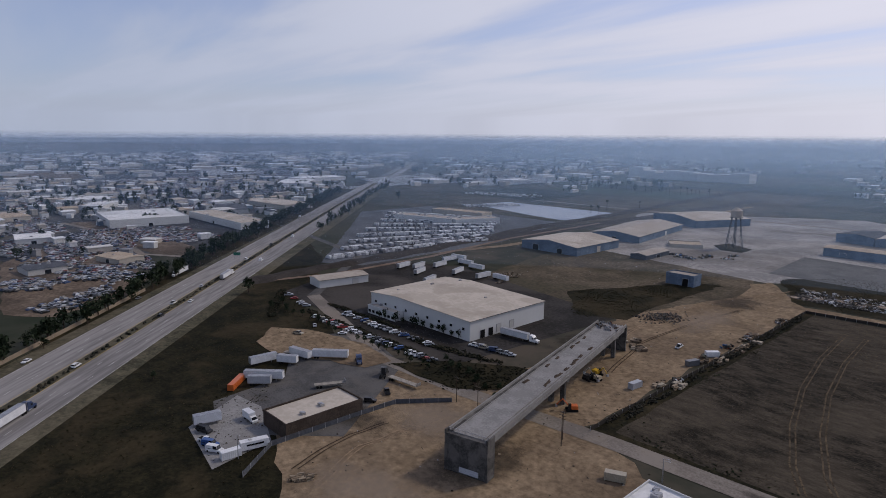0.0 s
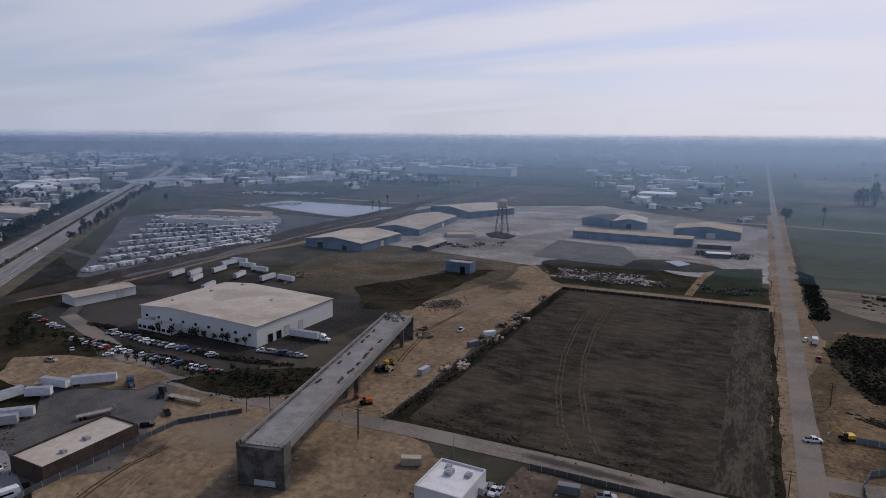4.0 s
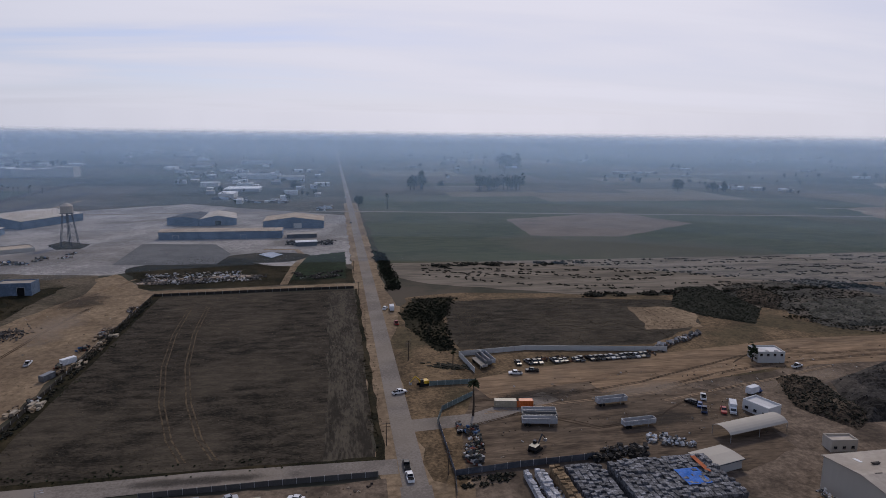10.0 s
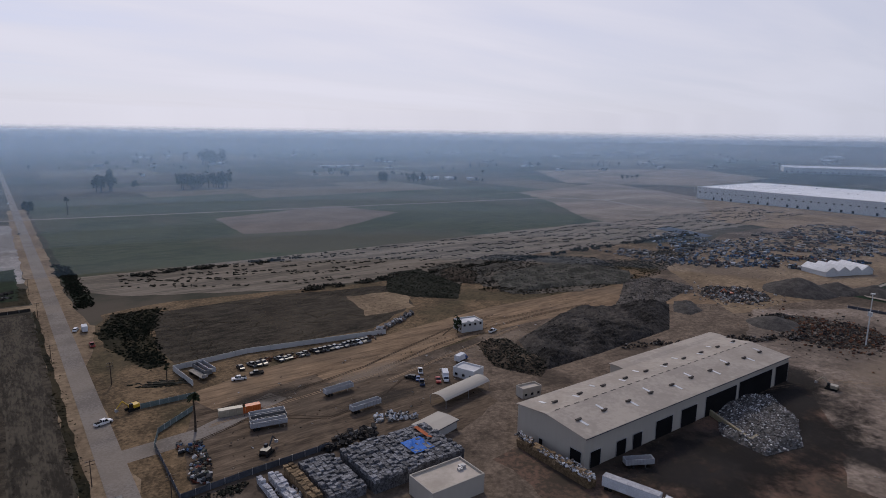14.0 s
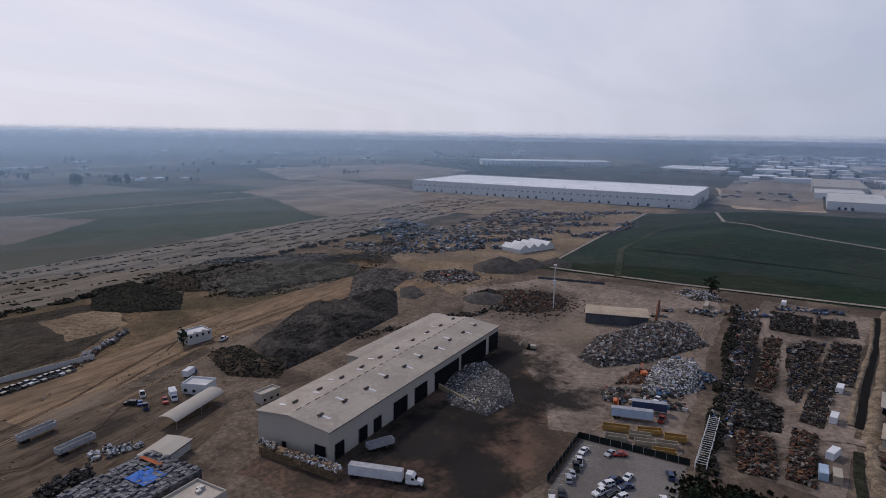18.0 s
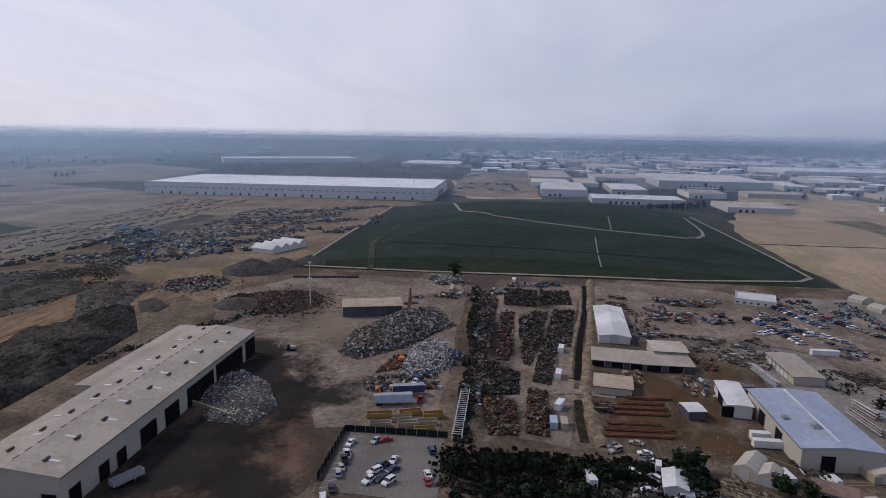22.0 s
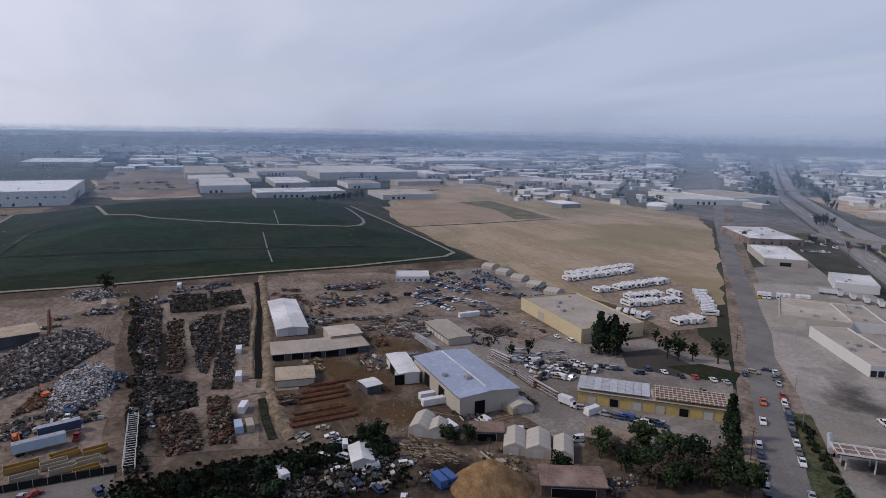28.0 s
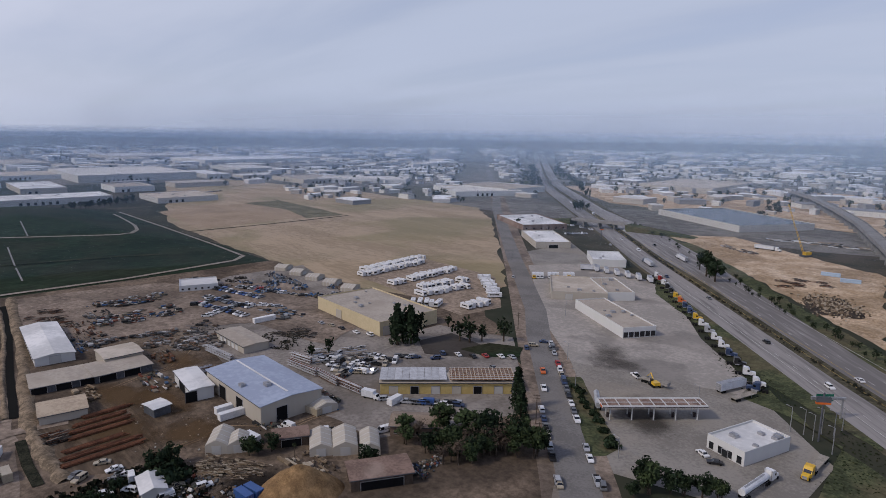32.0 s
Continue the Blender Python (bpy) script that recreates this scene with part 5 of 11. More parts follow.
def make_trailer(c, kind, L=16.0):
    m = {"white": mat("white_trailer_side", (0.62, 0.63, 0.65), (0.52, 0.53, 0.55), 0.4, 3, rough=0.5)}.get(c) or paint(c)
    words = {"box": "box semi-trailer", "flat": "flatbed semi-trailer", "dump": "open-topped dump trailer", "tank": "tank trailer"}[kind]
    root = thing("semi_trailer", f"{'pale blue' if c == 'ltblue' else c} {words} parked on the yard", "trailer", "trailers")
    if kind == "box":
        part("box_body", Geo().box(0, 0, 1.15, L, 2.6, 2.85), m, root)
        part("roof_rail", Geo().box(0, 0, 4.0, L + 0.04, 2.64, 0.06), STEEL, root)
        part("rear_door", Geo().box(-L / 2 - 0.03, 0, 1.25, 0.08, 2.4, 2.6), STEEL, root)
        part("side_rail", Geo().box(0, 0, 1.05, L, 2.62, 0.12), STEEL, root)
    elif kind == "flat":
        part("bed", Geo().box(0, 0, 1.25, L, 2.55, 0.25), mat("worn_pale_deck", (0.32, 0.29, 0.25), (0.22, 0.2, 0.17), 0.5, 3), root)
        part("headboard", Geo().box(L / 2, 0, 1.5, 0.1, 2.5, 1.1), STEEL, root)
    elif kind == "dump":
        for s in (-1, 1):
            part("side_wall", Geo().box(0, s * 1.22, 1.2, L, 0.12, 1.75), m, root)
            part("end_wall", Geo().box(s * (L / 2 - 0.06), 0, 1.2, 0.12, 2.32, 1.75), m, root)
            for k in range(9):
                part("rib", Geo().box(-L / 2 + 0.8 + k * (L - 1.6) / 8, s * 1.32, 1.2, 0.14, 0.1, 1.75), STEEL, root)
        part("floor_bed", Geo().box(0, 0, 1.15, L - 0.2, 2.3, 0.12), RUST, root, "rusty load bed")
    else:
        part("tank", Geo().cyl(-L / 2, 0, 2.3, 1.05, L, 14, axis="x"), m, root, "polished cylindrical tank")
        part("walkway", Geo().box(0, 0, 3.33, L * 0.8, 0.5, 0.1), STEEL, root)
        for k in range(3):
            part("manhole", Geo().cyl(-L / 4 + k * L / 4, 0, 3.3, 0.35, 0.25, 10), STEEL, root)
    part("chassis", Geo().box(0, 0, 0.95, L * 0.94, 0.9, 0.25), RUBBER, root)
    wheels(root, (-L / 2 + 1.2, -L / 2 + 2.5), 1.0, 0.5, 0.5)
    part("landing_gear", Geo().box(L / 2 - 2.6, 0.9, 0.0, 0.15, 0.15, 1.1).box(L / 2 - 2.6, -0.9, 0.0, 0.15, 0.15, 1.1), STEEL, root)
    return root


def trailer(x, y, rot=0.0, c="white", kind="box", L=16.0, z=0.15):
    return put(("trailer", kind, c, L), lambda: make_trailer(c, kind, L), x, y, rot, z)


def make_tractor(c):
    root = thing("truck_tractor", f"{'dark blue' if c == 'navy' else c} sleeper-cab truck tractor", "truck", "truck tractors")
    m = paint(c)
    part("chassis", Geo().box(-0.6, 0, 0.7, 7.2, 0.9, 0.3), RUBBER, root)
    part("hood", Geo().side([(1.6, 0.6), (3.6, 0.6), (3.65, 1.5), (3.3, 1.75), (1.6, 2.0)], -1.0, 1.0), m, root)
    cab = part("cab", Geo().side([(-1.2, 0.7), (1.8, 0.7), (1.8, 1.95), (1.3, 2.9), (0.6, 3.6), (-1.2, 3.75)], -1.2, 1.2), m, root)
    part("windscreen", Geo().loft([(1.81, -1.05, 1.98), (1.81, 1.05, 1.98), (1.34, 1.0, 2.82), (1.34, -1.0, 2.82)], [(1.86, -1.05, 1.99), (1.86, 1.05, 1.99), (1.39, 1.0, 2.83), (1.39, -1.0, 2.83)]), GLASS, cab)
    for s in (-1, 1):
        part("side_window", Geo().box(0.8, s * 1.2, 2.0, 0.9, 0.06, 0.7), GLASS, cab)
        part("exhaust_stack", Geo().cyl(-1.35, s * 1.0, 1.0, 0.09, 3.0, 6), STEEL, root)
        part("fuel_tank", Geo().cyl(-0.8, s * 0.95, 0.75, 0.33, 1.7, 8, axis="x"), STEEL, root)
    part("grille", Geo().box(3.66, 0, 0.7, 0.06, 1.2, 0.9), STEEL, root)
    wheels(root, (2.7, -2.4, -3.7), 1.0, 0.5, 0.42)
    return root


def tractor(x, y, rot=0.0, c="white", z=0.15):
    return put(("tractor", c), lambda: make_tractor(c), x, y, rot, z)


def rig(x, y, rot, cab="white", c="white", kind="box", L=16.0, z=0.17):
    """A tractor coupled to its trailer; x and y are the middle of the trailer."""
    a = radians(rot)
    d = L / 2 + 2.4
    trailer(x, y, rot, c, kind, L, z)
    tractor(x + math.cos(a) * d, y + math.sin(a) * d, rot, cab, z)


def make_container(c, L):
    root = thing("shipping_container", f"{'pale blue' if c == 'ltblue' else c} steel shipping container on the ground", "container", "containers")
    n = int(L / 0.3)
    pts = []
    for s in (1, -1):
        row = [(-L / 2 + L * k / n, s * (1.22 - (0.05 if k % 2 else 0))) for k in range(n + 1)]
        pts += row if s < 0 else row[::-1]
    g_ = Geo()
    g_.loft([(a, b, 0.12) for a, b in pts], [(a, b, 2.55) for a, b in pts])
    part("corrugated_shell", g_, paint(c), root)
    for s in (-1, 1):
        part("end_frame", Geo().box(s * L / 2, 0, 0.1, 0.1, 2.3, 2.4).box(s * (L / 2 - 0.08), 1.17, 0, 0.18, 0.18, 2.6).box(s * (L / 2 - 0.08), -1.17, 0, 0.18, 0.18, 2.6), paint(c), root)
    part("lock_rods", Geo().box(L / 2 + 0.07, 0.4, 0.2, 0.05, 0.06, 2.2).box(L / 2 + 0.07, -0.4, 0.2, 0.05, 0.06, 2.2), STEEL, root)
    return root


def container(x, y, rot=0.0, c="white", L=12.0, z=0.12):
    return put(("container", c, L), lambda: make_container(c, L), x, y, rot, z)


def make_rv(L, c):
    root = thing("motorhome", "white motorhome parked in a row", "motorhome", "motorhomes",
                 geo=Geo().side([(-L / 2, 0.5), (L / 2, 0.5), (L / 2 + 0.05, 1.4), (L / 2 - 0.2, 2.9), (L / 2 - 0.5, 3.1), (-L / 2, 3.15)], -1.25, 1.25), m=mat("rv_white", (0.66, 0.66, 0.66), (0.56, 0.56, 0.57), 0.5, 2, rough=0.4))
    part("windscreen", Geo().loft([(L / 2 + 0.07, -1.1, 1.45), (L / 2 + 0.07, 1.1, 1.45), (L / 2 - 0.1, 1.1, 2.5), (L / 2 - 0.1, -1.1, 2.5)], [(L / 2 + 0.1, -1.1, 1.45), (L / 2 + 0.1, 1.1, 1.45), (L / 2 - 0.07, 1.1, 2.5), (L / 2 - 0.07, -1.1, 2.5)]).box(0, 0, 1.7, L * 0.6, 2.54, 0.6), GLASS, root)
    part("roof_unit", Geo().box(-L * 0.15, 0, 3.15, 1.0, 0.9, 0.3, top=(0.8, 0.8)), GREYW, root)
    g_ = Geo()
    for x in (-L / 2 + 2.0, L / 2 - 1.4):
        g_.cyl(x, -1.2, 0.45, 0.45, 2.4, 10, axis="y")
    tagged(part("running_gear", g_, RUBBER, root), kind="stuff")
    return root


def rv(x, y, rot=0.0, L=9.0, c="tan", z=0.14):
    return put(("rv", L, c), lambda: make_rv(L, c), x, y, rot, z)


MIX = ["white"] * 6 + ["silver"] * 4 + ["grey"] * 4 + ["black"] * 3 + ["tan", "red", "blue", "navy"]
KINDS = ["sedan"] * 5 + ["suv"] * 4 + ["pickup"] * 3 + ["van"]


def parked_row(x0, y0, x1, y1, rot, n, seed=1, gap=0.15, colours=MIX, kinds=KINDS, z=0.17, jitter=3.0):
    """Cars side by side along a line, with some bays empty."""
    rng = random.Random(seed)
    for k in range(n):
        if rng.random() < gap:
            continue
        f_ = (k + 0.5) / n
        car(x0 + (x1 - x0) * f_ + rng.uniform(-.2, .2), y0 + (y1 - y0) * f_ + rng.uniform(-.3, .3), rot + rng.choice((0, 180)) + rng.uniform(-jitter, jitter), rng.choice(colours), rng.choice(kinds), z)


def row_of(p, q, rot, n, seed=1, **kw):
    parked_row(p[0], p[1], q[0], q[1], rot, n, seed, **kw)


# ---- trees, poles, fences, scrap ----
def leaves(g_, centre, r, n, size, rng, flat=1.0):
    for _ in range(n):
        d = Vector((rng.gauss(0, 1), rng.gauss(0, 1), rng.gauss(0, 1) * flat)).normalized()
        p = Vector(centre) + Vector((d.x * r, d.y * r, d.z * r * flat)) * rng.uniform(0.55, 1.08)
        a = Vector((rng.gauss(0, 1), rng.gauss(0, 1), rng.gauss(0, 1))).normalized()
        b = a.cross(d).normalized() if abs(a.dot(d)) < 0.95 else a.orthogonal()
        s = size * rng.uniform(0.6, 1.3)
        g_.poly([p + a * s, p + b * s * 0.7, p - a * s, p - b * s * 0.7])


def make_tree(kind, seed):
    rng = random.Random(seed * 7 + len(kind))
    words = {"broad": ("leafy green broadleaf tree", LEAFG), "dark": ("dark dense evergreen tree", LEAFD), "bare": ("thin brown half-bare tree", LEAFB),
             "conifer": ("tall dark conifer with drooping boughs", LEAFD), "palm": ("fan palm with a shaggy head", PALMG), "bush": ("low dark green shrub", LEAFD)}
    label, leaf = words[kind]
    root = thing({"palm": "palm_tree", "bush": "shrub"}.get(kind, "tree"), label, {"bush": "shrub", "palm": "palm"}.get(kind, "tree"), "trees" if kind != "bush" else "shrubs")
    tr, cr = Geo(), Geo()
    if kind == "palm":
        for k in range(6):
            tr.cyl(0.06 * math.sin(k), 0, k * 1.45, 0.3 - 0.02 * k, 1.5, 7, r2=0.28 - 0.02 * k)
        for k in range(46):
            a, e = rng.uniform(0, 6.28), rng.uniform(-1.0, 1.1)
            d = Vector((math.cos(a) * math.cos(e), math.sin(a) * math.cos(e), math.sin(e)))
            s = d.orthogonal().normalized() * 0.38
            p, q = Vector((0, 0, 8.8)), Vector((0, 0, 8.8)) + d * rng.uniform(1.3, 2.0)
            cr.poly([p, (p + q) / 2 + s, q + Vector((0, 0, -0.3)), (p + q) / 2 - s])
    elif kind == "conifer":
        tr.cyl(0, 0, 0, 0.3, 9, 7, r2=0.06)
        for k in range(16):
            z = 1.0 + k * 0.56
            leaves(cr, (rng.uniform(-.15, .15), rng.uniform(-.15, .15), z), 1.75 * (1 - k / 18) + 0.25, 40, 0.42, rng, 0.5)
    elif kind == "bush":
        tr.cyl(0, 0, 0, 0.2, 1.0, 6, r2=0.1)
        for k in range(7):
            leaves(cr, (rng.uniform(-1.6, 1.6), rng.uniform(-1.6, 1.6), rng.uniform(0.7, 1.7)), rng.uniform(0.8, 1.4), 55, 0.42, rng, 0.8)
    else:
        tr.cyl(0, 0, 0, 0.34, 3.0, 8, r2=0.24)
        tr.cyl(0, 0, 3.0, 0.24, 2.2, 7, r2=0.13)
        lumps = 13 if kind != "bare" else 11
        for k in range(lumps):
            a, rr = rng.uniform(0, 6.28), rng.uniform(0.6, 2.7)
            c = (math.cos(a) * rr, math.sin(a) * rr, rng.uniform(3.8, 8.6) - rr * 0.45)
            tr.bar((0, 0, min(c[2] - 0.6, 4.6)), c, 0.09)
            leaves(cr, c, rng.uniform(1.0, 1.9), 62 if kind != "bare" else 34, 0.46 if kind != "bare" else 0.26, rng, 0.85)
    part("trunk", tr, BARK, root)
    part("crown", cr, leaf, root)
    return root


SCALE0 = {}


FAR_TREES = []


def tree(x, y, h=9.0, kind="broad", seed=None, z=0.0):
    if math.hypot(x, y) > 245 and kind != "palm" and h < 16:
        FAR_TREES.append((x, y, h))
        return None
    seed = int(abs(x * 3 + y * 7)) % 3 if seed is None else seed
    key = ("tree", kind, seed)
    s = h / {"bush": 2.8, "conifer": 10.2, "palm": 10.5}.get(kind, 9.6)
    rot = (x * 37 + y * 11) % 360
    if key not in PROTO:
        PROTO[key] = make_tree(kind, seed)
        SCALE0[key] = s
        PROTO[key].matrix_basis = place(x, y, rot, z) @ Matrix.Diagonal((s, s, s, 1))
        return PROTO[key]
    k = s / SCALE0[key]
    return copy_thing(PROTO[key], place(x, y, rot, z) @ Matrix.Diagonal((k, k, k, 1)))


def tree_line(p, q, n, h, kinds=("dark",), seed=1, spread=2.5):
    rng = random.Random(seed)
    for k in range(n):
        f_ = (k + rng.uniform(0.2, 0.8)) / n
        tree(p[0] + (q[0] - p[0]) * f_ + rng.uniform(-spread, spread), p[1] + (q[1] - p[1]) * f_ + rng.uniform(-spread, spread), h * rng.uniform(0.65, 1.25), rng.choice(kinds), rng.randrange(3))


def make_pole(h, kind):
    root = thing("utility_pole" if kind == "wood" else "street_lamp", "weathered wooden utility pole with crossarms" if kind == "wood" else "slim pale street lamp post", "pole" if kind == "wood" else "lamp post", "poles")
    part("post", Geo().cyl(0, 0, 0, 0.16, h, 7, r2=0.1), WOODP if kind == "wood" else STEEL, root)
    if kind == "wood":
        for k in range(2):
            part("crossarm", Geo().box(0, 0, h - 0.5 - k * 1.0, 2.4, 0.12, 0.14), WOODP, root)
        part("insulators", Geo().cyl(-1, 0, h - 0.36, 0.06, 0.22, 6).cyl(-0.4, 0, h - 0.36, 0.06, 0.22, 6).cyl(0.4, 0, h - 0.36, 0.06, 0.22, 6).cyl(1, 0, h - 0.36, 0.06, 0.22, 6), CONC, root)
    else:
        part("arm", Geo().bar((0, 0, h - 0.1), (1.6, 0, h + 0.25), 0.05), STEEL, root)
        part("lamp_head", Geo().box(1.7, 0, h + 0.15, 0.7, 0.3, 0.14), STEEL, root)
    return root


def pole(p, h=9.0, kind="wood", rot=0.0):
    h = round(h * 2) / 2
    return put(("pole", h, kind), lambda: make_pole(h, kind), p[0], p[1], rot)


def fence(pts, h, m, label, bay=4.0, thick=0.12, category="fence", name="fence"):
    root = thing(name, label, category)
    for p, q in zip(pts, pts[1:]):
        p, q = Vector(p), Vector(q)
        n = max(1, min(60, round((q - p).length / bay)))
        rot = math.degrees(math.atan2(q.y - p.y, q.x - p.x))
        L = (q - p).length / n
        me = Geo().box(0, 0, 0.02, L - 0.16, thick, h).mesh("panel", m)
        po = Geo().box(0, 0, 0, 0.16, 0.16, h + 0.15).mesh("post", STEEL)
        for k in range(n):
            c = p.lerp(q, (k + 0.5) / n)
            part("panel", me, m, root, at=place(c.x, c.y, rot))
            c = p.lerp(q, k / n)
            part("post", po, m, root, at=place(c.x, c.y, rot))
    return root


def boxes(n, centre, size, turn):
    """Vertices and faces of many turned boxes at once."""
    corner = np.array([(-1, -1, -1), (1, -1, -1), (1, 1, -1), (-1, 1, -1), (-1, -1, 1), (1, -1, 1), (1, 1, 1), (-1, 1, 1)]) * 0.5
    a, b, c = turn[:, 0], turn[:, 1], turn[:, 2]
    ca, sa, cb, sb, cc, sc = np.cos(a), np.sin(a), np.cos(b), np.sin(b), np.cos(c), np.sin(c)
    R = np.empty((n, 3, 3))
    R[:, 0, 0], R[:, 0, 1], R[:, 0, 2] = ca * cb, ca * sb * sc - sa * cc, ca * sb * cc + sa * sc
    R[:, 1, 0], R[:, 1, 1], R[:, 1, 2] = sa * cb, sa * sb * sc + ca * cc, sa * sb * cc - ca * sc
    R[:, 2, 0], R[:, 2, 1], R[:, 2, 2] = -sb, cb * sc, cb * cc
    v = np.einsum("nij,nkj->nki", R, corner[None] * size[:, None, :]) + centre[:, None, :]
    quad = np.array([(0, 3, 2, 1), (4, 5, 6, 7), (0, 1, 5, 4), (1, 2, 6, 5), (2, 3, 7, 6), (3, 0, 4, 7)])
    f_ = (np.arange(n) * 8)[:, None, None] + quad[None]
    return v.reshape(-1, 3), f_.reshape(-1, 4)


P_RUST = island("rusty_scrap_mix", [(0.11, 0.05, 0.03), (0.07, 0.04, 0.03), (0.16, 0.08, 0.045), (0.045, 0.038, 0.034), (0.03, 0.028, 0.027), (0.09, 0.075, 0.06), (0.2, 0.17, 0.14)])
P_DARK = island("dark_scrap_mix", [(0.022, 0.021, 0.02), (0.035, 0.032, 0.03), (0.05, 0.042, 0.035), (0.015, 0.015, 0.016), (0.08, 0.065, 0.05), (0.06, 0.055, 0.05), (0.16, 0.15, 0.14)])
P_PALE = island("pale_paper_mix", [(0.55, 0.53, 0.5), (0.35, 0.34, 0.33), (0.6, 0.6, 0.6), (0.2, 0.17, 0.14), (0.3, 0.24, 0.18), (0.1, 0.1, 0.1), (0.42, 0.45, 0.5), (0.05, 0.05, 0.05)])
P_METAL = island("grey_metal_mix", [(0.13, 0.125, 0.12), (0.07, 0.068, 0.068), (0.24, 0.235, 0.23), (0.04, 0.039, 0.038), (0.14, 0.105, 0.08), (0.42, 0.41, 0.40), (0.19, 0.12, 0.085), (0.09, 0.085, 0.08), (0.30, 0.27, 0.24)])
P_MIX = island("coloured_clutter", [(0.42, 0.42, 0.41), (0.06, 0.06, 0.062), (0.1, 0.08, 0.06), (0.06, 0.11, 0.20), (0.03, 0.03, 0.03), (0.2, 0.17, 0.13), (0.17, 0.06, 0.04), (0.1, 0.1, 0.1), (0.5, 0.48, 0.45), (0.14, 0.1, 0.07), (0.04, 0.04, 0.04), (0.08, 0.085, 0.07)])
P_BLUE = island("blue_machine_mix", [(0.05, 0.11, 0.22), (0.1, 0.16, 0.26), (0.04, 0.05, 0.06), (0.3, 0.31, 0.33), (0.08, 0.07, 0.06), (0.025, 0.03, 0.04)])
P_RUBBLE = island("grey_rubble_mix", [(0.12, 0.11, 0.1), (0.08, 0.075, 0.07), (0.05, 0.048, 0.045), (0.18, 0.165, 0.15), (0.03, 0.03, 0.03), (0.1, 0.085, 0.07)])
P_BRUSH = island("dark_brush_mix", [(0.022, 0.022, 0.016), (0.035, 0.032, 0.022), (0.05, 0.042, 0.03), (0.015, 0.017, 0.012)])
P_TIMBER = island("timber_mix", [(0.3, 0.24, 0.17), (0.2, 0.15, 0.1), (0.12, 0.09, 0.065), (0.36, 0.31, 0.24), (0.07, 0.055, 0.04)])


def scrap(foot, h, n, m, label, seed=1, size=(0.5, 1.6), long=0.0, mound=True, category="scrap", name="scrap_pile", row=False, z0=0.05, base=None):
    """A heap, or a spread, of loose pieces on a rectangle; long draws pieces out along the rectangle."""
    x, y, w, d, rot = foot
    r = np.random.RandomState(seed * 13 + int(abs(x)) + 3)
    n = int(n * 2.0)
    lumps = [(r.uniform(-0.6, 0.6), r.uniform(-0.6, 0.6), r.uniform(0.25, 0.5), r.uniform(0.5, 1.0)) for _ in range(8)]

    def rise(u, v):
        z = np.zeros_like(u)
        for a, b, s, k in lumps:
            z = np.maximum(z, k * np.exp(-((u - a) ** 2 + (v - b) ** 2) / s ** 2))
        return h * z * np.clip(1 - np.abs(u) ** 3, 0, 1) * np.clip(1 - np.abs(v) ** 3, 0, 1)

    small = r.uniform(0, 1, (n, 1)) ** 2.2
    s = (size[0] + (size[1] - size[0]) * small) * r.uniform(0.55, 1.1, (n, 3)) * 0.8 * np.array([1 + long, 1, 0.6])
    if mound and not row:
        u, v = r.normal(0, 0.46, n), r.normal(0, 0.46, n)
        zz = rise(u, v) * r.uniform(0.85, 1.0, n)
    else:
        k = max(4, int(n / 26))
        cu, cv = r.uniform(-1, 1, k), r.uniform(-1, 1, k)
        pick = r.randint(0, k, n)
        u = np.clip(cu[pick] + r.normal(0, min(0.12, 4.0 / w), n), -1.05, 1.05)
        v = np.clip(cv[pick] + r.normal(0, min(0.22, 4.0 / d), n), -1.05, 1.05)
        tall = r.uniform(0.25, 1.0, k)
        zz = h * tall[pick] * r.uniform(0, 1, n) ** 1.5
    turn = np.stack([r.uniform(0, 2 * np.pi, n) if not long else r.normal(0, 0.12, n), r.normal(0, 0.35 if not long else 0.03, n), r.normal(0, 0.35 if not long else 0.05, n)], 1)
    c = np.stack([u * w / 2, v * d / 2, zz + s[:, 2] * 0.4 + z0], 1)
    vv, ff = boxes(n, c, s, turn)
    me = bpy.data.meshes.new(name)
    me.from_pydata([tuple(p) for p in vv], [], [tuple(int(i) for i in f_) for f_ in ff])
    me.materials.append(m)
    ob = thing(name, label, category, kind="stuff", geo=me, at=place(x, y, rot))
    if mound and not row and h > 1.5:
        k = 24
        uu, wv = np.meshgrid(np.linspace(-1, 1, k + 1), np.linspace(-1, 1, k + 1))
        zz = rise(uu, wv) * 0.94 - 0.05
        g_ = Geo()
        g_.v = [(float(a) * w / 2, float(b) * d / 2, float(q)) for a, b, q in zip(uu.ravel(), wv.ravel(), zz.ravel())]
        g_.f = [(i + j * (k + 1), i + 1 + j * (k + 1), i + 1 + (j + 1) * (k + 1), i + (j + 1) * (k + 1)) for i in range(k) for j in range(k)]
        part("heap_core", g_, base or mat("heap_core_earth", (0.07, 0.058, 0.047), (0.028, 0.024, 0.021), 0.3, 2, bump=0.2), ob)
    return ob


def inside_of(pts, n, r):
    """Random places inside an outline, thinned to clumps."""
    px_, py_ = np.array([q[0] for q in pts]), np.array([q[1] for q in pts])
    x, y = r.uniform(px_.min(), px_.max(), n * 5), r.uniform(py_.min(), py_.max(), n * 5)
    keep_ = np.zeros(len(x), bool)
    for i in range(len(pts)):
        x0, y0, x1, y1 = px_[i - 1], py_[i - 1], px_[i], py_[i]
        keep_ ^= ((y0 > y) != (y1 > y)) & (x < (x1 - x0) * (y - y0) / ((y1 - y0) or 1e-9) + x0)
    return x[keep_][:n], y[keep_][:n]


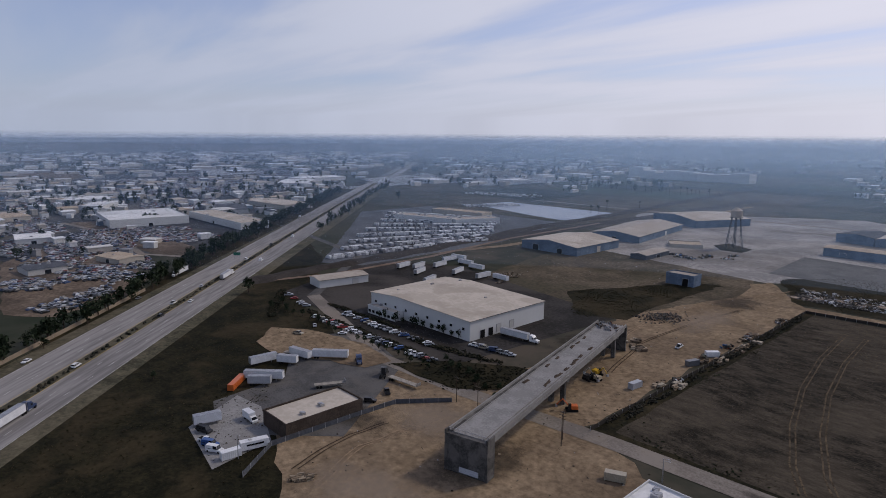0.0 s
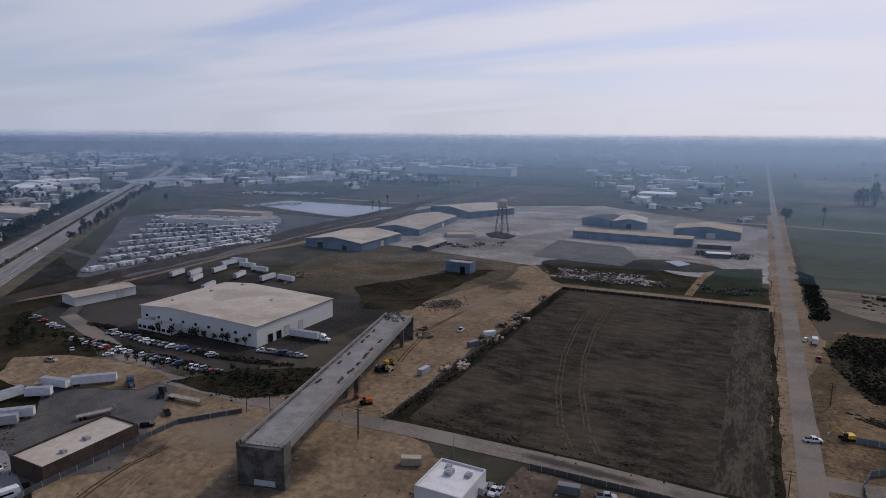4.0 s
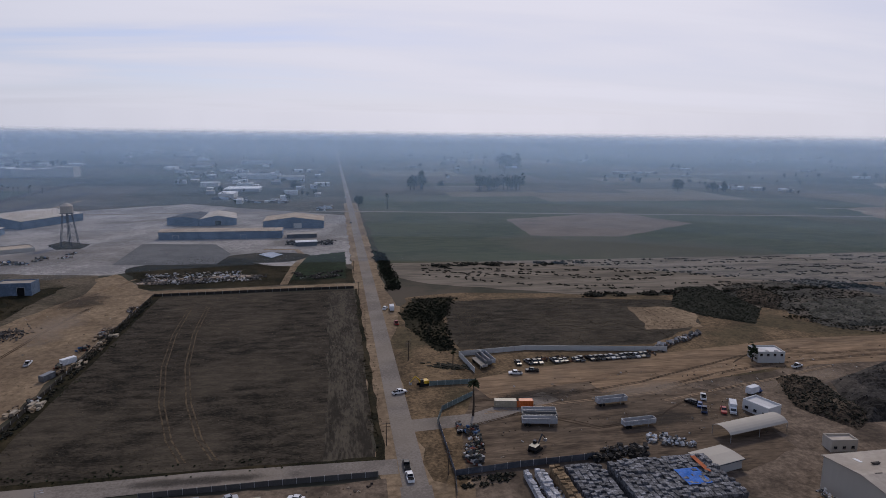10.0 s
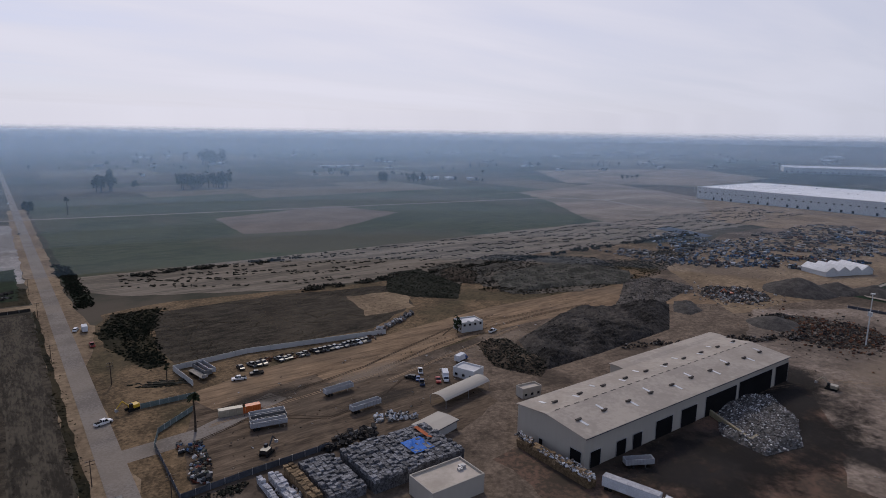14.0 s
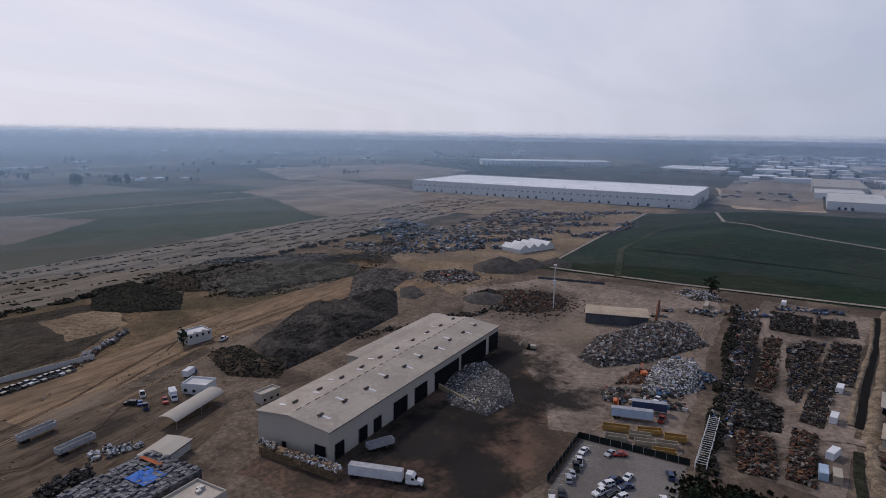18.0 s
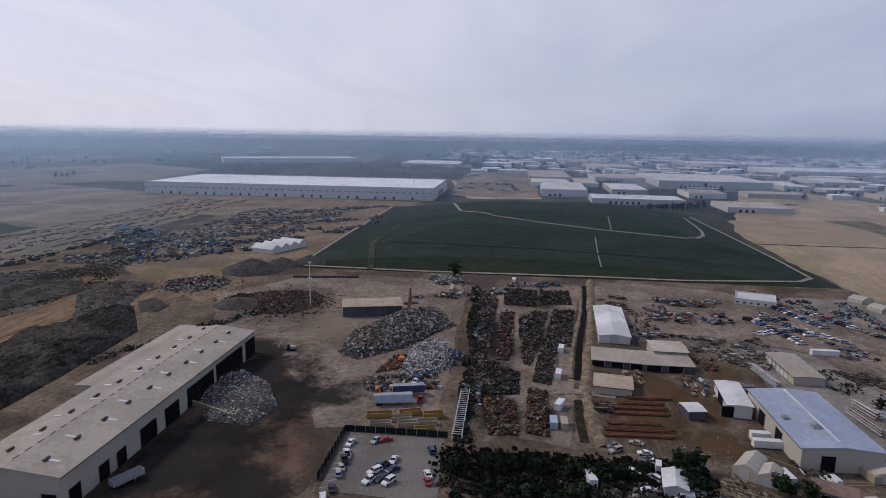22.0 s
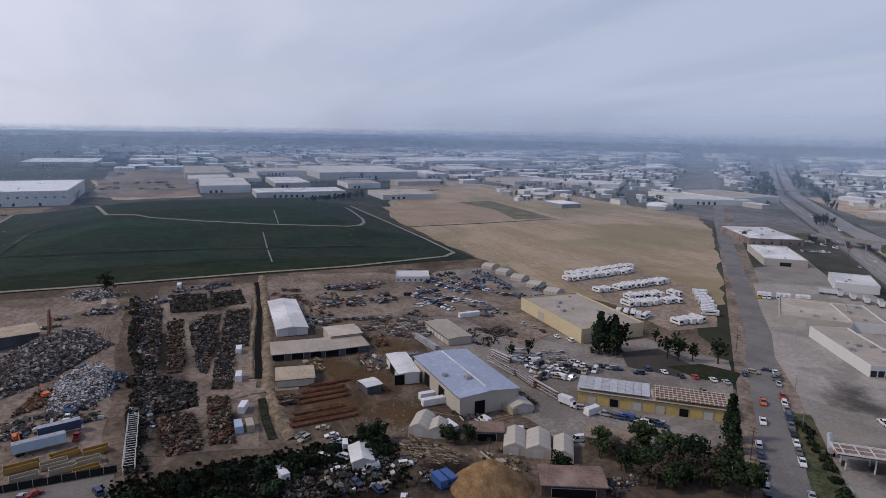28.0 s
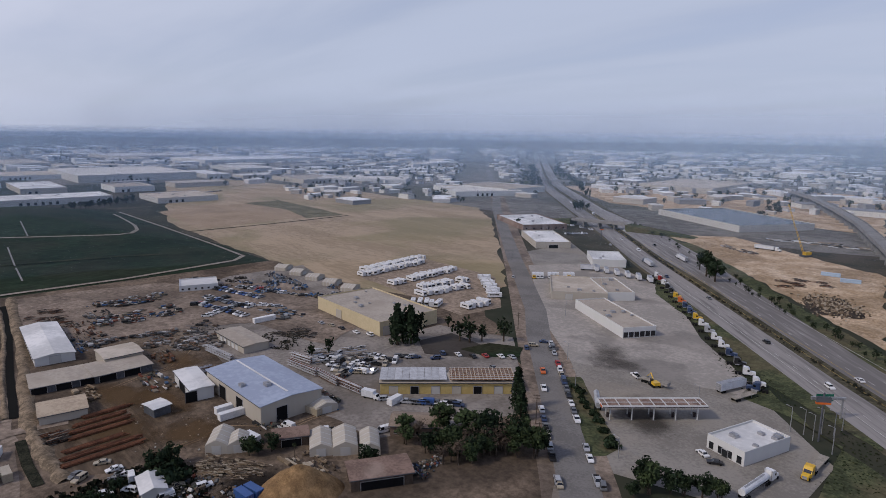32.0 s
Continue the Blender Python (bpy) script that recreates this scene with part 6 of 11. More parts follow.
def spread(name, pts, n, h, m, label, seed=1, size=(0.5, 1.8), category="junk", long=0.0, rot=0.0, z0=0.1):
    """Closely packed loose pieces inside an outline, in lumps of uneven height."""
    r = np.random.RandomState(seed)
    x, y = inside_of(pts, n, r)
    n = len(x)
    lump = np.clip(0.5 + 0.5 * np.sin(x * 0.55 + seed) * np.sin(y * 0.6 + 1.3 * seed) + r.normal(0, 0.15, n), 0.05, 1)
    s = (size[0] + (size[1] - size[0]) * r.uniform(0, 1, (n, 1)) ** 2.2) * r.uniform(0.5, 1.1, (n, 3)) * np.array([1 + long, 1, 0.6])
    thin = (r.uniform(0, 1, n) < 0.4)[:, None]
    s = np.where(thin, s * np.array([2.1, 0.42, 0.45]), s * np.array([1.0, 0.85, 0.85]))
    zz = h * lump * r.uniform(0.1, 1, n)
    a = r.uniform(0, 2 * np.pi, n) if not long else radians(rot) + r.normal(0, 0.06, n)
    vv, ff = boxes(n, np.stack([x, y, zz + s[:, 2] * 0.4 + z0], 1), s, np.stack([a, r.normal(0, 0.3 if not long else 0.03, n), r.normal(0, 0.3 if not long else 0.03, n)], 1))
    me = bpy.data.meshes.new(name)
    me.from_pydata([tuple(p) for p in vv], [], [tuple(int(i) for i in f_) for f_ in ff])
    me.materials.append(m)
    return thing(name, label, category, kind="stuff", geo=me)


def rough_mound(name, pts, h, m, label, edge=9.0, step=1.3, seed=1, pieces=0, mix=None, size=(0.3, 1.3), category="mound"):
    """A lumpy heap on an outline: its height grows from the edge inwards, broken by ridges; loose pieces lie on it."""
    r = np.random.RandomState(seed)
    P = np.array(pts)
    Q = np.roll(P, -1, 0)
    waves = [(r.normal(0, f), r.normal(0, f), r.uniform(0, 6.28), a) for f, a in ((0.06, 0.14), (0.09, 0.12), (0.16, 0.09), (0.25, 0.07), (0.4, 0.06), (0.6, 0.05), (0.9, 0.04))]

    def inside_height(x, y):
        ins, dist = np.zeros(x.shape, bool), np.full(x.shape, 1e9)
        for (x0, y0), (x1, y1) in zip(P, Q):
            ins ^= ((y0 > y) != (y1 > y)) & (x < (x1 - x0) * (y - y0) / ((y1 - y0) or 1e-9) + x0)
            k = np.clip(((x - x0) * (x1 - x0) + (y - y0) * (y1 - y0)) / ((x1 - x0) ** 2 + (y1 - y0) ** 2), 0, 1)
            dist = np.minimum(dist, np.hypot(x - x0 - k * (x1 - x0), y - y0 - k * (y1 - y0)))
        k = np.clip(np.where(ins, dist, 0) / edge, 0, 1)
        lumps = np.full(x.shape, 0.62)
        for ax, ay, ph, am in waves:
            lumps = lumps + am * np.sin(x * ax + y * ay + ph)
        return h * k * (2 - k) * lumps, ins

    gx, gy = np.arange(P[:, 0].min() - 2, P[:, 0].max() + 2, step), np.arange(P[:, 1].min() - 2, P[:, 1].max() + 2, step)
    X, Y = np.meshgrid(gx, gy)
    X, Y = X + r.uniform(-0.3, 0.3, X.shape) * step, Y + r.uniform(-0.3, 0.3, X.shape) * step
    Z, _ = inside_height(X, Y)
    Z = np.where(Z > 0.02, Z + r.normal(0, 0.16, Z.shape) * np.minimum(1, Z), -0.25)
    W = X.shape[1]
    zf = Z.ravel()
    faces = [(a, a + 1, a + W + 1, a + W) for j in range(X.shape[0] - 1) for a in range(j * W, j * W + W - 1) if max(zf[a], zf[a + 1], zf[a + W], zf[a + W + 1]) > 0]
    me = bpy.data.meshes.new(name)
    me.from_pydata([(float(a), float(b), float(c)) for a, b, c in zip(X.ravel(), Y.ravel(), zf)], [], faces)
    me.materials.append(m)
    ob = thing(name, label, category, geo=me)
    if pieces:
        x, y = inside_of(pts, pieces, r)
        n = len(x)
        z, _ = inside_height(x, y)
        s = (size[0] + (size[1] - size[0]) * r.uniform(0, 1, (n, 1)) ** 2.5) * r.uniform(0.5, 1.1, (n, 3)) * np.array([1.2, 1, 0.6])
        s = np.where((r.uniform(0, 1, n) < 0.35)[:, None], s * np.array([2.2, 0.4, 0.4]), s)
        vv, ff = boxes(n, np.stack([x, y, z + 0.1], 1), s, np.stack([r.uniform(0, 6.28, n), r.normal(0, 0.4, n), r.normal(0, 0.4, n)], 1))
        me = bpy.data.meshes.new("litter")
        me.from_pydata([tuple(p) for p in vv], [], [tuple(int(i) for i in f_) for f_ in ff])
        me.materials.append(mix)
        tagged(part("litter", me, None, ob), kind="stuff")
    return ob


def berm(name, pts, width, h, m, label):
    """A low rounded earth bank along a line."""
    g_ = Geo()
    fine = [tuple(Vector(p).lerp(Vector(q), k / 8)) for p, q in zip(pts, pts[1:]) for k in range(8)] + [tuple(pts[-1])]
    prof = [(-1, 0), (-0.6, 0.6), (-0.2, 1), (0.3, 0.95), (0.7, 0.5), (1, 0)]
    for i, p in enumerate(fine):
        d = (Vector(fine[min(len(fine) - 1, i + 1)]) - Vector(fine[max(0, i - 1)])).normalized()
        w = width / 2 * (1 + 0.25 * math.sin(i * 1.7) + 0.15 * math.sin(i * 0.6))
        g_.v += [(p[0] - d.y * u * w, p[1] + d.x * u * w, 0.1 + h * q * (1 + 0.2 * math.sin(i * 2.3))) for u, q in prof]
    for i in range(len(fine) - 1):
        g_.f += [(i * 6 + k, i * 6 + k + 1, i * 6 + k + 7, i * 6 + k + 6) for k in range(5)]
    return thing(name, label, "bank", kind="structure", geo=g_.mesh(name, m, smooth=True))


def tufts(name, pts, n, size, m, label, category="weeds", seed=1, z=0.1, height=None):
    """Many small upright tufts strewn inside an outline."""
    r = np.random.RandomState(seed)
    px_, py_ = np.array([q[0] for q in pts]), np.array([q[1] for q in pts])
    x, y = r.uniform(px_.min(), px_.max(), n * 3), r.uniform(py_.min(), py_.max(), n * 3)
    inside = np.zeros(len(x), bool)
    for i in range(len(pts)):
        x0, y0, x1, y1 = px_[i - 1], py_[i - 1], px_[i], py_[i]
        cross = ((y0 > y) != (y1 > y)) & (x < (x1 - x0) * (y - y0) / ((y1 - y0) or 1e-9) + x0)
        inside ^= cross
    clump = np.sin(x * 0.11 + seed) + np.sin(y * 0.13 + x * 0.05) + r.uniform(-1.2, 1.2, len(x))
    keep_ = inside & (clump > -0.3)
    x, y = x[keep_][:n], y[keep_][:n]
    n = len(x)
    x, y = x + r.normal(0, 1.3, n), y + r.normal(0, 1.3, n)
    s = size[0] + (size[1] - size[0]) * r.uniform(0, 1, n) ** 2
    hgt = s * (height or 0.7)
    a = r.uniform(0, np.pi, n)
    out, faces = [], []
    for q in range(2):
        dx, dy = np.cos(a + q * 1.5) * s / 2, np.sin(a + q * 1.5) * s / 2
        lean = r.uniform(-0.25, 0.25, (n, 2)) * s[:, None]
        zz = np.full(n, z)
        out.append(np.stack([np.stack([x - dx, y - dy, zz], 1), np.stack([x + dx, y + dy, zz], 1), np.stack([x + dx * 0.7 + lean[:, 0], y + dy * 0.7 + lean[:, 1], zz + hgt], 1), np.stack([x - dx * 0.8 + lean[:, 0], y - dy * 0.8 + lean[:, 1], zz + hgt * 0.8], 1)], 1).reshape(-1, 3))
    vv = np.concatenate(out)
    me = bpy.data.meshes.new(name)
    me.from_pydata([tuple(p) for p in vv], [], [(4 * i, 4 * i + 1, 4 * i + 2, 4 * i + 3) for i in range(2 * n)])
    me.materials.append(m)
    return thing(name, label, category, kind="stuff", geo=me)


def along(x, y, L, rot, width):
    """A footprint along a line that is seen."""
    return x, y, L, width, rot


def heap(p, r, h, m, label, seed=1, category="mound", name="earth_mound", sx=1.0, rot=0.0):
    """A smooth conical heap of loose earth."""
    g_ = Geo()
    k, rings = 36, 12
    for j in range(rings):
        rr = 1 - j / rings
        for i in range(k):
            a = 2 * math.pi * i / k
            q = r * rr * (1 + 0.13 * noise.noise((math.cos(a) * 1.3 + seed, math.sin(a) * 1.3, seed)))
            prof = (1 - rr) ** 0.9
            z = h * prof * (1 + 0.16 * noise.noise((math.cos(a) * 2 * rr, math.sin(a) * 2 * rr + seed, j * 0.3))) + (0.05 if j else -0.2)
            g_.v.append((q * math.cos(a) * sx, q * math.sin(a), z))
    g_.v.append((0, 0, h * 0.98))
    g_.f = [(j * k + i, j * k + (i + 1) % k, (j + 1) * k + (i + 1) % k, (j + 1) * k + i) for j in range(rings - 1) for i in range(k)] + [((rings - 1) * k + i, (rings - 1) * k + (i + 1) % k, rings * k) for i in range(k)]
    return thing(name, label, category, geo=g_.mesh(name, m, smooth=True), at=place(p[0], p[1], rot))


SAND = mat("heaped_orange_sand", (0.25, 0.158, 0.078), (0.17, 0.105, 0.052), 0.3, 2, bump=0.1)
GRAVEL = mat("heaped_grey_gravel", (0.085, 0.078, 0.07), (0.055, 0.05, 0.046), 0.2, 2, bump=0.1)

# ---- along the freeway ----
for n0, n1, m_ in ((1.2, 9.6, PAINT), (17.2, 28.2, YPAINT), (23, 34.5, YPAINT), (41.4, 51.4, PAINT)):
    lane("edge_line", [fw(n0, -900), fw(n0, 0), fw(n1, 900), fw(n1, 1500)], 0.25, 0.23, m_, "painted freeway edge line", "marking")
dash_ = Geo().box(0, 0, 0, 4.0, 0.2, 0.01).mesh("lane_dash", PAINT)
dashes = thing("lane_dashes", "broken white lane lines on the freeway", "marking", kind="structure")
for k in range(52):
    s_ = -420 + k * 16.0
    for j in (0.33, 0.66):
        g0, g1 = fw(1.5 + max(0, s_) * 0.0094 + 16 * j, s_), fw(23 + max(0, s_) * 0.0128 + 18 * j, s_)
        for q in (g0, g1):
            part("dash", dash_, None, dashes, at=place(q[0], q[1], 135.5, 0.22))
med = thing("median_hedge", "low brown oleander hedge and barrier along the freeway median", "hedge", kind="stuff")
g_ = Geo()
rng = random.Random(9)
for k in range(900):
    s_ = rng.uniform(-700, 1300)
    x_, y_ = fw(20.0 + max(0, s_) * 0.0115 + rng.uniform(-1.1, 1.1), s_)
    g_.box(x_, y_, 0.05, rng.uniform(0.6, 1.8), rng.uniform(0.6, 1.8), rng.uniform(0.4, 1.3), rng.uniform(0, 90), top=(0.5, 0.5))
part("foliage", g_, P_BRUSH, med)
tree_line(fw(50, 60), fw(60, 420), 64, 10.5, ("dark", "dark", "dark", "broad", "bush"), 1, 4.5)
tree_line(fw(64, 420), fw(70, 1100), 190, 10.5, ("dark", "broad"), 2, 8)
tree_line(fw(4, 640), fw(2, 1300), 50, 10, ("dark", "broad"), 3, 6)
tree_line(fw(46, -60), fw(50, -700), 30, 5.0, ("dark", "bush", "bush"), 4, 3)
tree(*(-360.5, 172.1), 11, "dark"); tree(*(-449, 149.7), 12, "dark"); tree(*(-341.4, 56.2), 9, "dark"); tree(*(-369.2, 87), 8, "dark"); tree(*(-254.8, 79.1), 4, "bush")
tree(*(-772.7, 629.1), 14, "dark"); tree(*(-902.7, 701.9), 13, "dark"); tree(*(-1230, 1058.2), 26, "dark"); tree(*(-1466.3, 1209.8), 22, "dark"); tree(*(-321.3, 166.7), 5, "bush"); tree(*(-322.5, 174.6), 6, "dark")


def make_boxtruck(c):
    root = thing("box_truck", f"{c} delivery box truck", "truck", "box trucks")
    part("cargo_box", Geo().box(-1.2, 0, 0.9, 5.2, 2.4, 2.5), mat("white_trailer_side", (0.62, 0.63, 0.65)), root)
    cab = part("cab", Geo().side([(1.4, 0.5), (3.6, 0.5), (3.65, 1.2), (3.0, 1.4), (2.5, 2.3), (1.4, 2.35)], -1.05, 1.05), paint(c), root)
    part("windscreen", Geo().loft([(3.02, -0.95, 1.42), (3.02, 0.95, 1.42), (2.55, 0.9, 2.2), (2.55, -0.9, 2.2)], [(3.06, -0.95, 1.43), (3.06, 0.95, 1.43), (2.59, 0.9, 2.21), (2.59, -0.9, 2.21)]), GLASS, cab)
    wheels(root, (-2.4, 2.6), 0.95, 0.45)
    return root


def make_digger(c):
    root = thing("excavator", f"{c} tracked excavator standing on the dirt", "excavator", "site machines")
    for s in (-1, 1):
        part("track", Geo().side([(-2, 0.1), (2, 0.1), (2.3, 0.5), (2, 0.9), (-2, 0.9), (-2.3, 0.5)], s * 1.2 - 0.3, s * 1.2 + 0.3), RUBBER, root)
    body = part("house", Geo().box(-0.6, 0, 1.0, 3.2, 2.6, 1.2, top=(0.92, 0.95)), paint(c), root)
    part("cab", Geo().box(0.9, 0.8, 1.0, 1.2, 1.0, 1.9, top=(0.85, 0.9)), GLASS, body)
    part("boom", Geo().bar((0.8, -0.2, 1.6), (3.4, -0.2, 4.4), 0.28), paint(c), root)
    part("stick", Geo().bar((3.4, -0.2, 4.4), (5.6, -0.2, 2.2), 0.2), paint(c), root)
    part("bucket", Geo().box(5.6, -0.2, 1.3, 0.9, 1.0, 0.9, top=(0.7, 1)), STEEL, root)
    return root
FA = 135.5      # heading of the freeway's near side
# traffic
for p, c, k, a in (((-311.3, 45.2), "white", "sedan", 180), ((-291, 59.6), "white", "suv", 0), ((-391.3, 116.4), "grey", "sedan", 180), ((-344.4, 113.2), "black", "suv", 0), ((-367, 128.2), "white", "pickup", 0),
                   ((-364, 137.3), "white", "sedan", 0), ((-397.3, 157.5), "silver", "sedan", 0), ((-426.6, 189.3), "white", "van", 0), ((-463.4, 220.7), "white", "suv", 0), ((-451.6, 227.3), "white", "van", 0), ((-515.4, 270.1), "black", "sedan", 0),
                   ((-540, 306.3), "white", "van", 0), ((-828.6, 559.4), "white", "van", 180), ((-668.6, 389.3), "silver", "van", 180),
                   ((65.3, -272), "white", "suv", 0), ((59.2, -289.2), "white", "sedan", 180), ((103.2, -310.7), "black", "suv", 180), ((158.2, -370.8), "grey", "sedan", 0), ((300.5, -486.8), "silver", "sedan", 0), ((310.5, -522.1), "white", "sedan", 0),
                   ((269.5, -481.8), "white", "van", 0), ((273.3, -515.7), "black", "pickup", 180), ((203.8, -405.4), "navy", "suv", 0), ((337.1, -571.3), "white", "suv", 0), ((436.3, -663.8), "white", "van", 0), ((530.7, -747.8), "white", "van", 0)):
    car(p[0], p[1], FA + a, c, k, 0.2)
for p, cab, a in (((-246.5, 28.2), "navy", 0), ((-446.8, 163.5), "white", 180), ((225, -471.7), "white", 180), ((233.7, -434.4), "navy", 180), ((-412.2, 180.7), "white", 0)):
    rig(p[0], p[1], FA + a, cab, L=16.0, z=0.2)
# the straight road and the cross street
car(*(19.8, 164.1), 92, "white", "pickup"); car(*(19.6, 170.9), 90, "black", "pickup"); car(*(23, 224.4), 20, "white", "pickup"); car(*(27, 342.2), 70, "white", "suv"); car(*(30.5, 313.2), 90, "red", "pickup")
car(*(17.1, 693.7), 90, "black", "sedan"); car(*(15.9, 979), 90, "white", "suv")
van_ = put(("box_truck", 1), lambda: make_boxtruck("white"), *(30.4, 339.8), 90)
# the warehouse's truck and cars
rig(-191, 229.2, 5.3, "white")
row_of((-288.1, 174.8), (-192.8, 176.7), 60, 34, 3, gap=0.2); row_of((-287.5, 190.6), (-202.7, 190), 60, 26, 4, gap=0.35); row_of((-342.1, 188.6), (-307.3, 182.5), 60, 7, 5)
row_of((-197.5, 205.4), (-173.8, 208.6), 30, 8, 6, gap=0.2); row_of((-256.8, 189.4), (-212.2, 191.5), 60, 14, 61, gap=0.3)
tree_line((-267.4, 201.2), (-207.3, 209.6), 13, 5.5, ("bare", "dark"), 12, 1.0); tree_line((-313.8, 169.8), (-186, 171.1), 22, 4.0, ("bush", "bare"), 13, 2.0); tree_line((-191.8, 179.9), (-150.3, 170.9), 16, 3.5, ("bush", "dark", "bare"), 14, 4)
car(*(-267.6, 153), 20, "tan", "pickup"); car(*(-273.6, 166.2), 150, "silver", "sedan"); car(*(-252.9, 169.4), 60, "white", "sedan")
for x_, y_, a_ in ((-356.6, 295.1, 104), (-348.2, 303.0, 106), (-333.4, 291.0, 112), (-308.5, 278.4, 108), (-341.0, 318.1, 99), (-315.2, 312.0, 108), (-352.3, 338.9, 90), (-316.0, 332.4, 1), (-333.3, 338.4, 2), (-292.6, 314.9, 93), (-279.8, 318.8, -6), (-351.6, 348.9, 4)):
    trailer(x_, y_, a_, "white", "box", 14.0)
scrap((-283.9, 325.6, 16.7, 39.6, 18.9), 1.2, 160, P_TIMBER, "stacks of orange pallets behind the warehouse", 3, (0.8, 1.3), mound=False, category="pallets", name="pallet_stack")
# the truck yard by the brown building
trailer(-227.4, 145.7, 42.6, "white"); trailer(-237.4, 136.4, 12.4, "white", "box", 12.0); trailer(-241.6, 120.6, 85.7, "white", "box", 12.0); trailer(-234.2, 128.2, 36.1, "white", "box", 9.0)
trailer(-224.3, 112, 43.7, "white"); tractor(*(-214.4, 151.8), -30, "navy"); trailer(-220.6, 108.2, 47.7, "silver", "box", 9.0); container(-226.6, 101.3, 132.3, "orange", 12.0)
trailer(-182.7, 151.1, 6.2, "white", "flat"); tractor(*(-195.5, 151.1), 130, "black"); car(*(-180.5, 140.8), 150, "black", "pickup"); car(*(-178.1, 131), 40, "black", "suv"); trailer(-240.7, 136.4, 32.6, "orange", "flat", 12.0)
put(("box_truck", 1), None, -193.6, 90.9, 0); trailer(-200.9, 78.7, 76.2, "white", "box", 9.0); rv(-174.4, 82.8, 76.6, 9.0); car(*(-196, 75.6), 20, "black", "van"); car(*(-188.7, 73.1), 20, "white", "pickup"); car(*(-180.8, 72.5), 30, "white", "van"); car(*(-185.3, 73), 30, "blue", "van"); container(-174.1, 74.7, 84.8, "white", 6.0)
trailer(-200.5, 127.8, 63.6, "white", "flat", 12.0)
for p, h in (((-171.9, 76.1), 8), ((-156.4, 154.9), 10), ((-145, 154.4), 10), ((-109.5, 156.2), 11), ((-76.6, 159.9), 7), ((-77.2, 161), 7), ((-111.7, 159.9), 10)):
    pole(p, h, "lamp" if h < 9 else "wood")
fence([(-160.9, 72.3), (-172.2, 87.3), (-171.3, 122.1), (-170.6, 137), (-157.5, 153.7)], 1.8, DARKR, "dark slatted site fence round the truck yard", 5)
# site clutter
scrap(along(-109.7, 297, 154.4, 90, 9), 1.0, 150, P_TIMBER, "stacks of timber and forms along the site fence", 4, (0.7, 2.4), 0.6, mound=False, category="timber", name="timber_stacks")
scrap(along(-111.5, 295.1, 136.6, 90, 8), 1.4, 90, P_MIX, "pallets, crates and site gear along the fence", 5, (0.8, 2.2), mound=False, category="site gear", name="site_gear")
scrap((-158.9, 317.2, 27.1, 19.5, 59.2), 1.4, 260, P_RUBBLE, "low heaps of broken concrete", 6, (0.4, 1.4), category="rubble", name="rubble_heap")
scrap((-147.3, 260.6, 12.9, 13.6, 41.2), 1.0, 90, P_TIMBER, "scattered formwork boards", 7, (0.5, 2.5), 0.8, mound=False, category="boards", name="boards")
scrap((-150.2, 82.1, 10.3, 4.3, 67.7), 0.9, 60, P_TIMBER, "pile of pale beams on the dirt", 8, (0.5, 1.2), 3.0, mound=False, category="beams", name="beams")
scrap(along(-107.2, 277.9, 205.5, 90, 4), 1.3, 900, P_BRUSH, "dark weeds along the field fence", 9, (0.5, 1.4), mound=False, category="weeds", name="weeds")
fence([(-109, 172), (-108.5, 388), (-20, 393), (11, 394)], 1.6, mat("dark_mesh_fence", (0.05, 0.045, 0.04)), "dark mesh fence round the fallow field", 5, 0.05)
car(-129.2, 276.5, 96.7, "white", "pickup"); container(-118.2, 217.1, 82.5, "silver", 6.0); container(-113.2, 275.9, 47.7, "white", 6.0); container(-114.2, 258.2, 68.5, "grey", 6.0)
for p, c in (((-136.1, 217.7), "yellow"), ((-133.2, 212.2), "tan"), ((-135.4, 210.2), "black"), ((-122.9, 180.9), "orange")):
    put(("digger", c), lambda: make_digger(c), p[0], p[1], rng.uniform(0, 360))
building((-68.9, 142.3, 16.3, 14.1, 90), 4.0, WHITEW, WHITER, "small pale shop with a flat white roof", "building", shape="flat", vents=3, name="shop", doors=[("w", 3, 2, 2.4, 0.1, DARK)])
container(-86.5, 150.9, 24.6, "tan", 6.0); row_of((-62, 147.8), (-56.5, 148.9), 90, 4, 8)


# ---- the old barns' yard ----
def water_tower(p, h):
    root = thing("water_tower", "steel lattice water tower with a round tank", "water tower", at=place(p[0], p[1]))
    r0, r1 = 8.0, 4.0
    for k in range(6):
        a = k * math.pi / 3
        part("leg", Geo().bar((r0 * math.cos(a), r0 * math.sin(a), 0), (r1 * math.cos(a), r1 * math.sin(a), h * 0.76), 0.26), DARKR, root)
        b = a + math.pi / 3
        for j in range(4):
            f0, f1 = j / 4, (j + 1) / 4
            q0, q1 = r0 + (r1 - r0) * f0, r0 + (r1 - r0) * f1
            part("brace", Geo().bar((q0 * math.cos(a), q0 * math.sin(a), h * 0.76 * f0), (q1 * math.cos(b), q1 * math.sin(b), h * 0.76 * f1), 0.12), DARKR, root)
    part("riser", Geo().cyl(0, 0, 0, 0.4, h * 0.76, 8), DARKR, root)
    part("balcony", Geo().cyl(0, 0, h * 0.755, 5.6, 0.5, 16), DARKR, root)
    part("tank", Geo().cyl(0, 0, h * 0.76, 4.9, h * 0.17, 18, r2=5.0), GREYR, root)
    part("dome", Geo().cyl(0, 0, h * 0.93, 5.0, h * 0.07, 18, r2=1.2), GREYR, root)


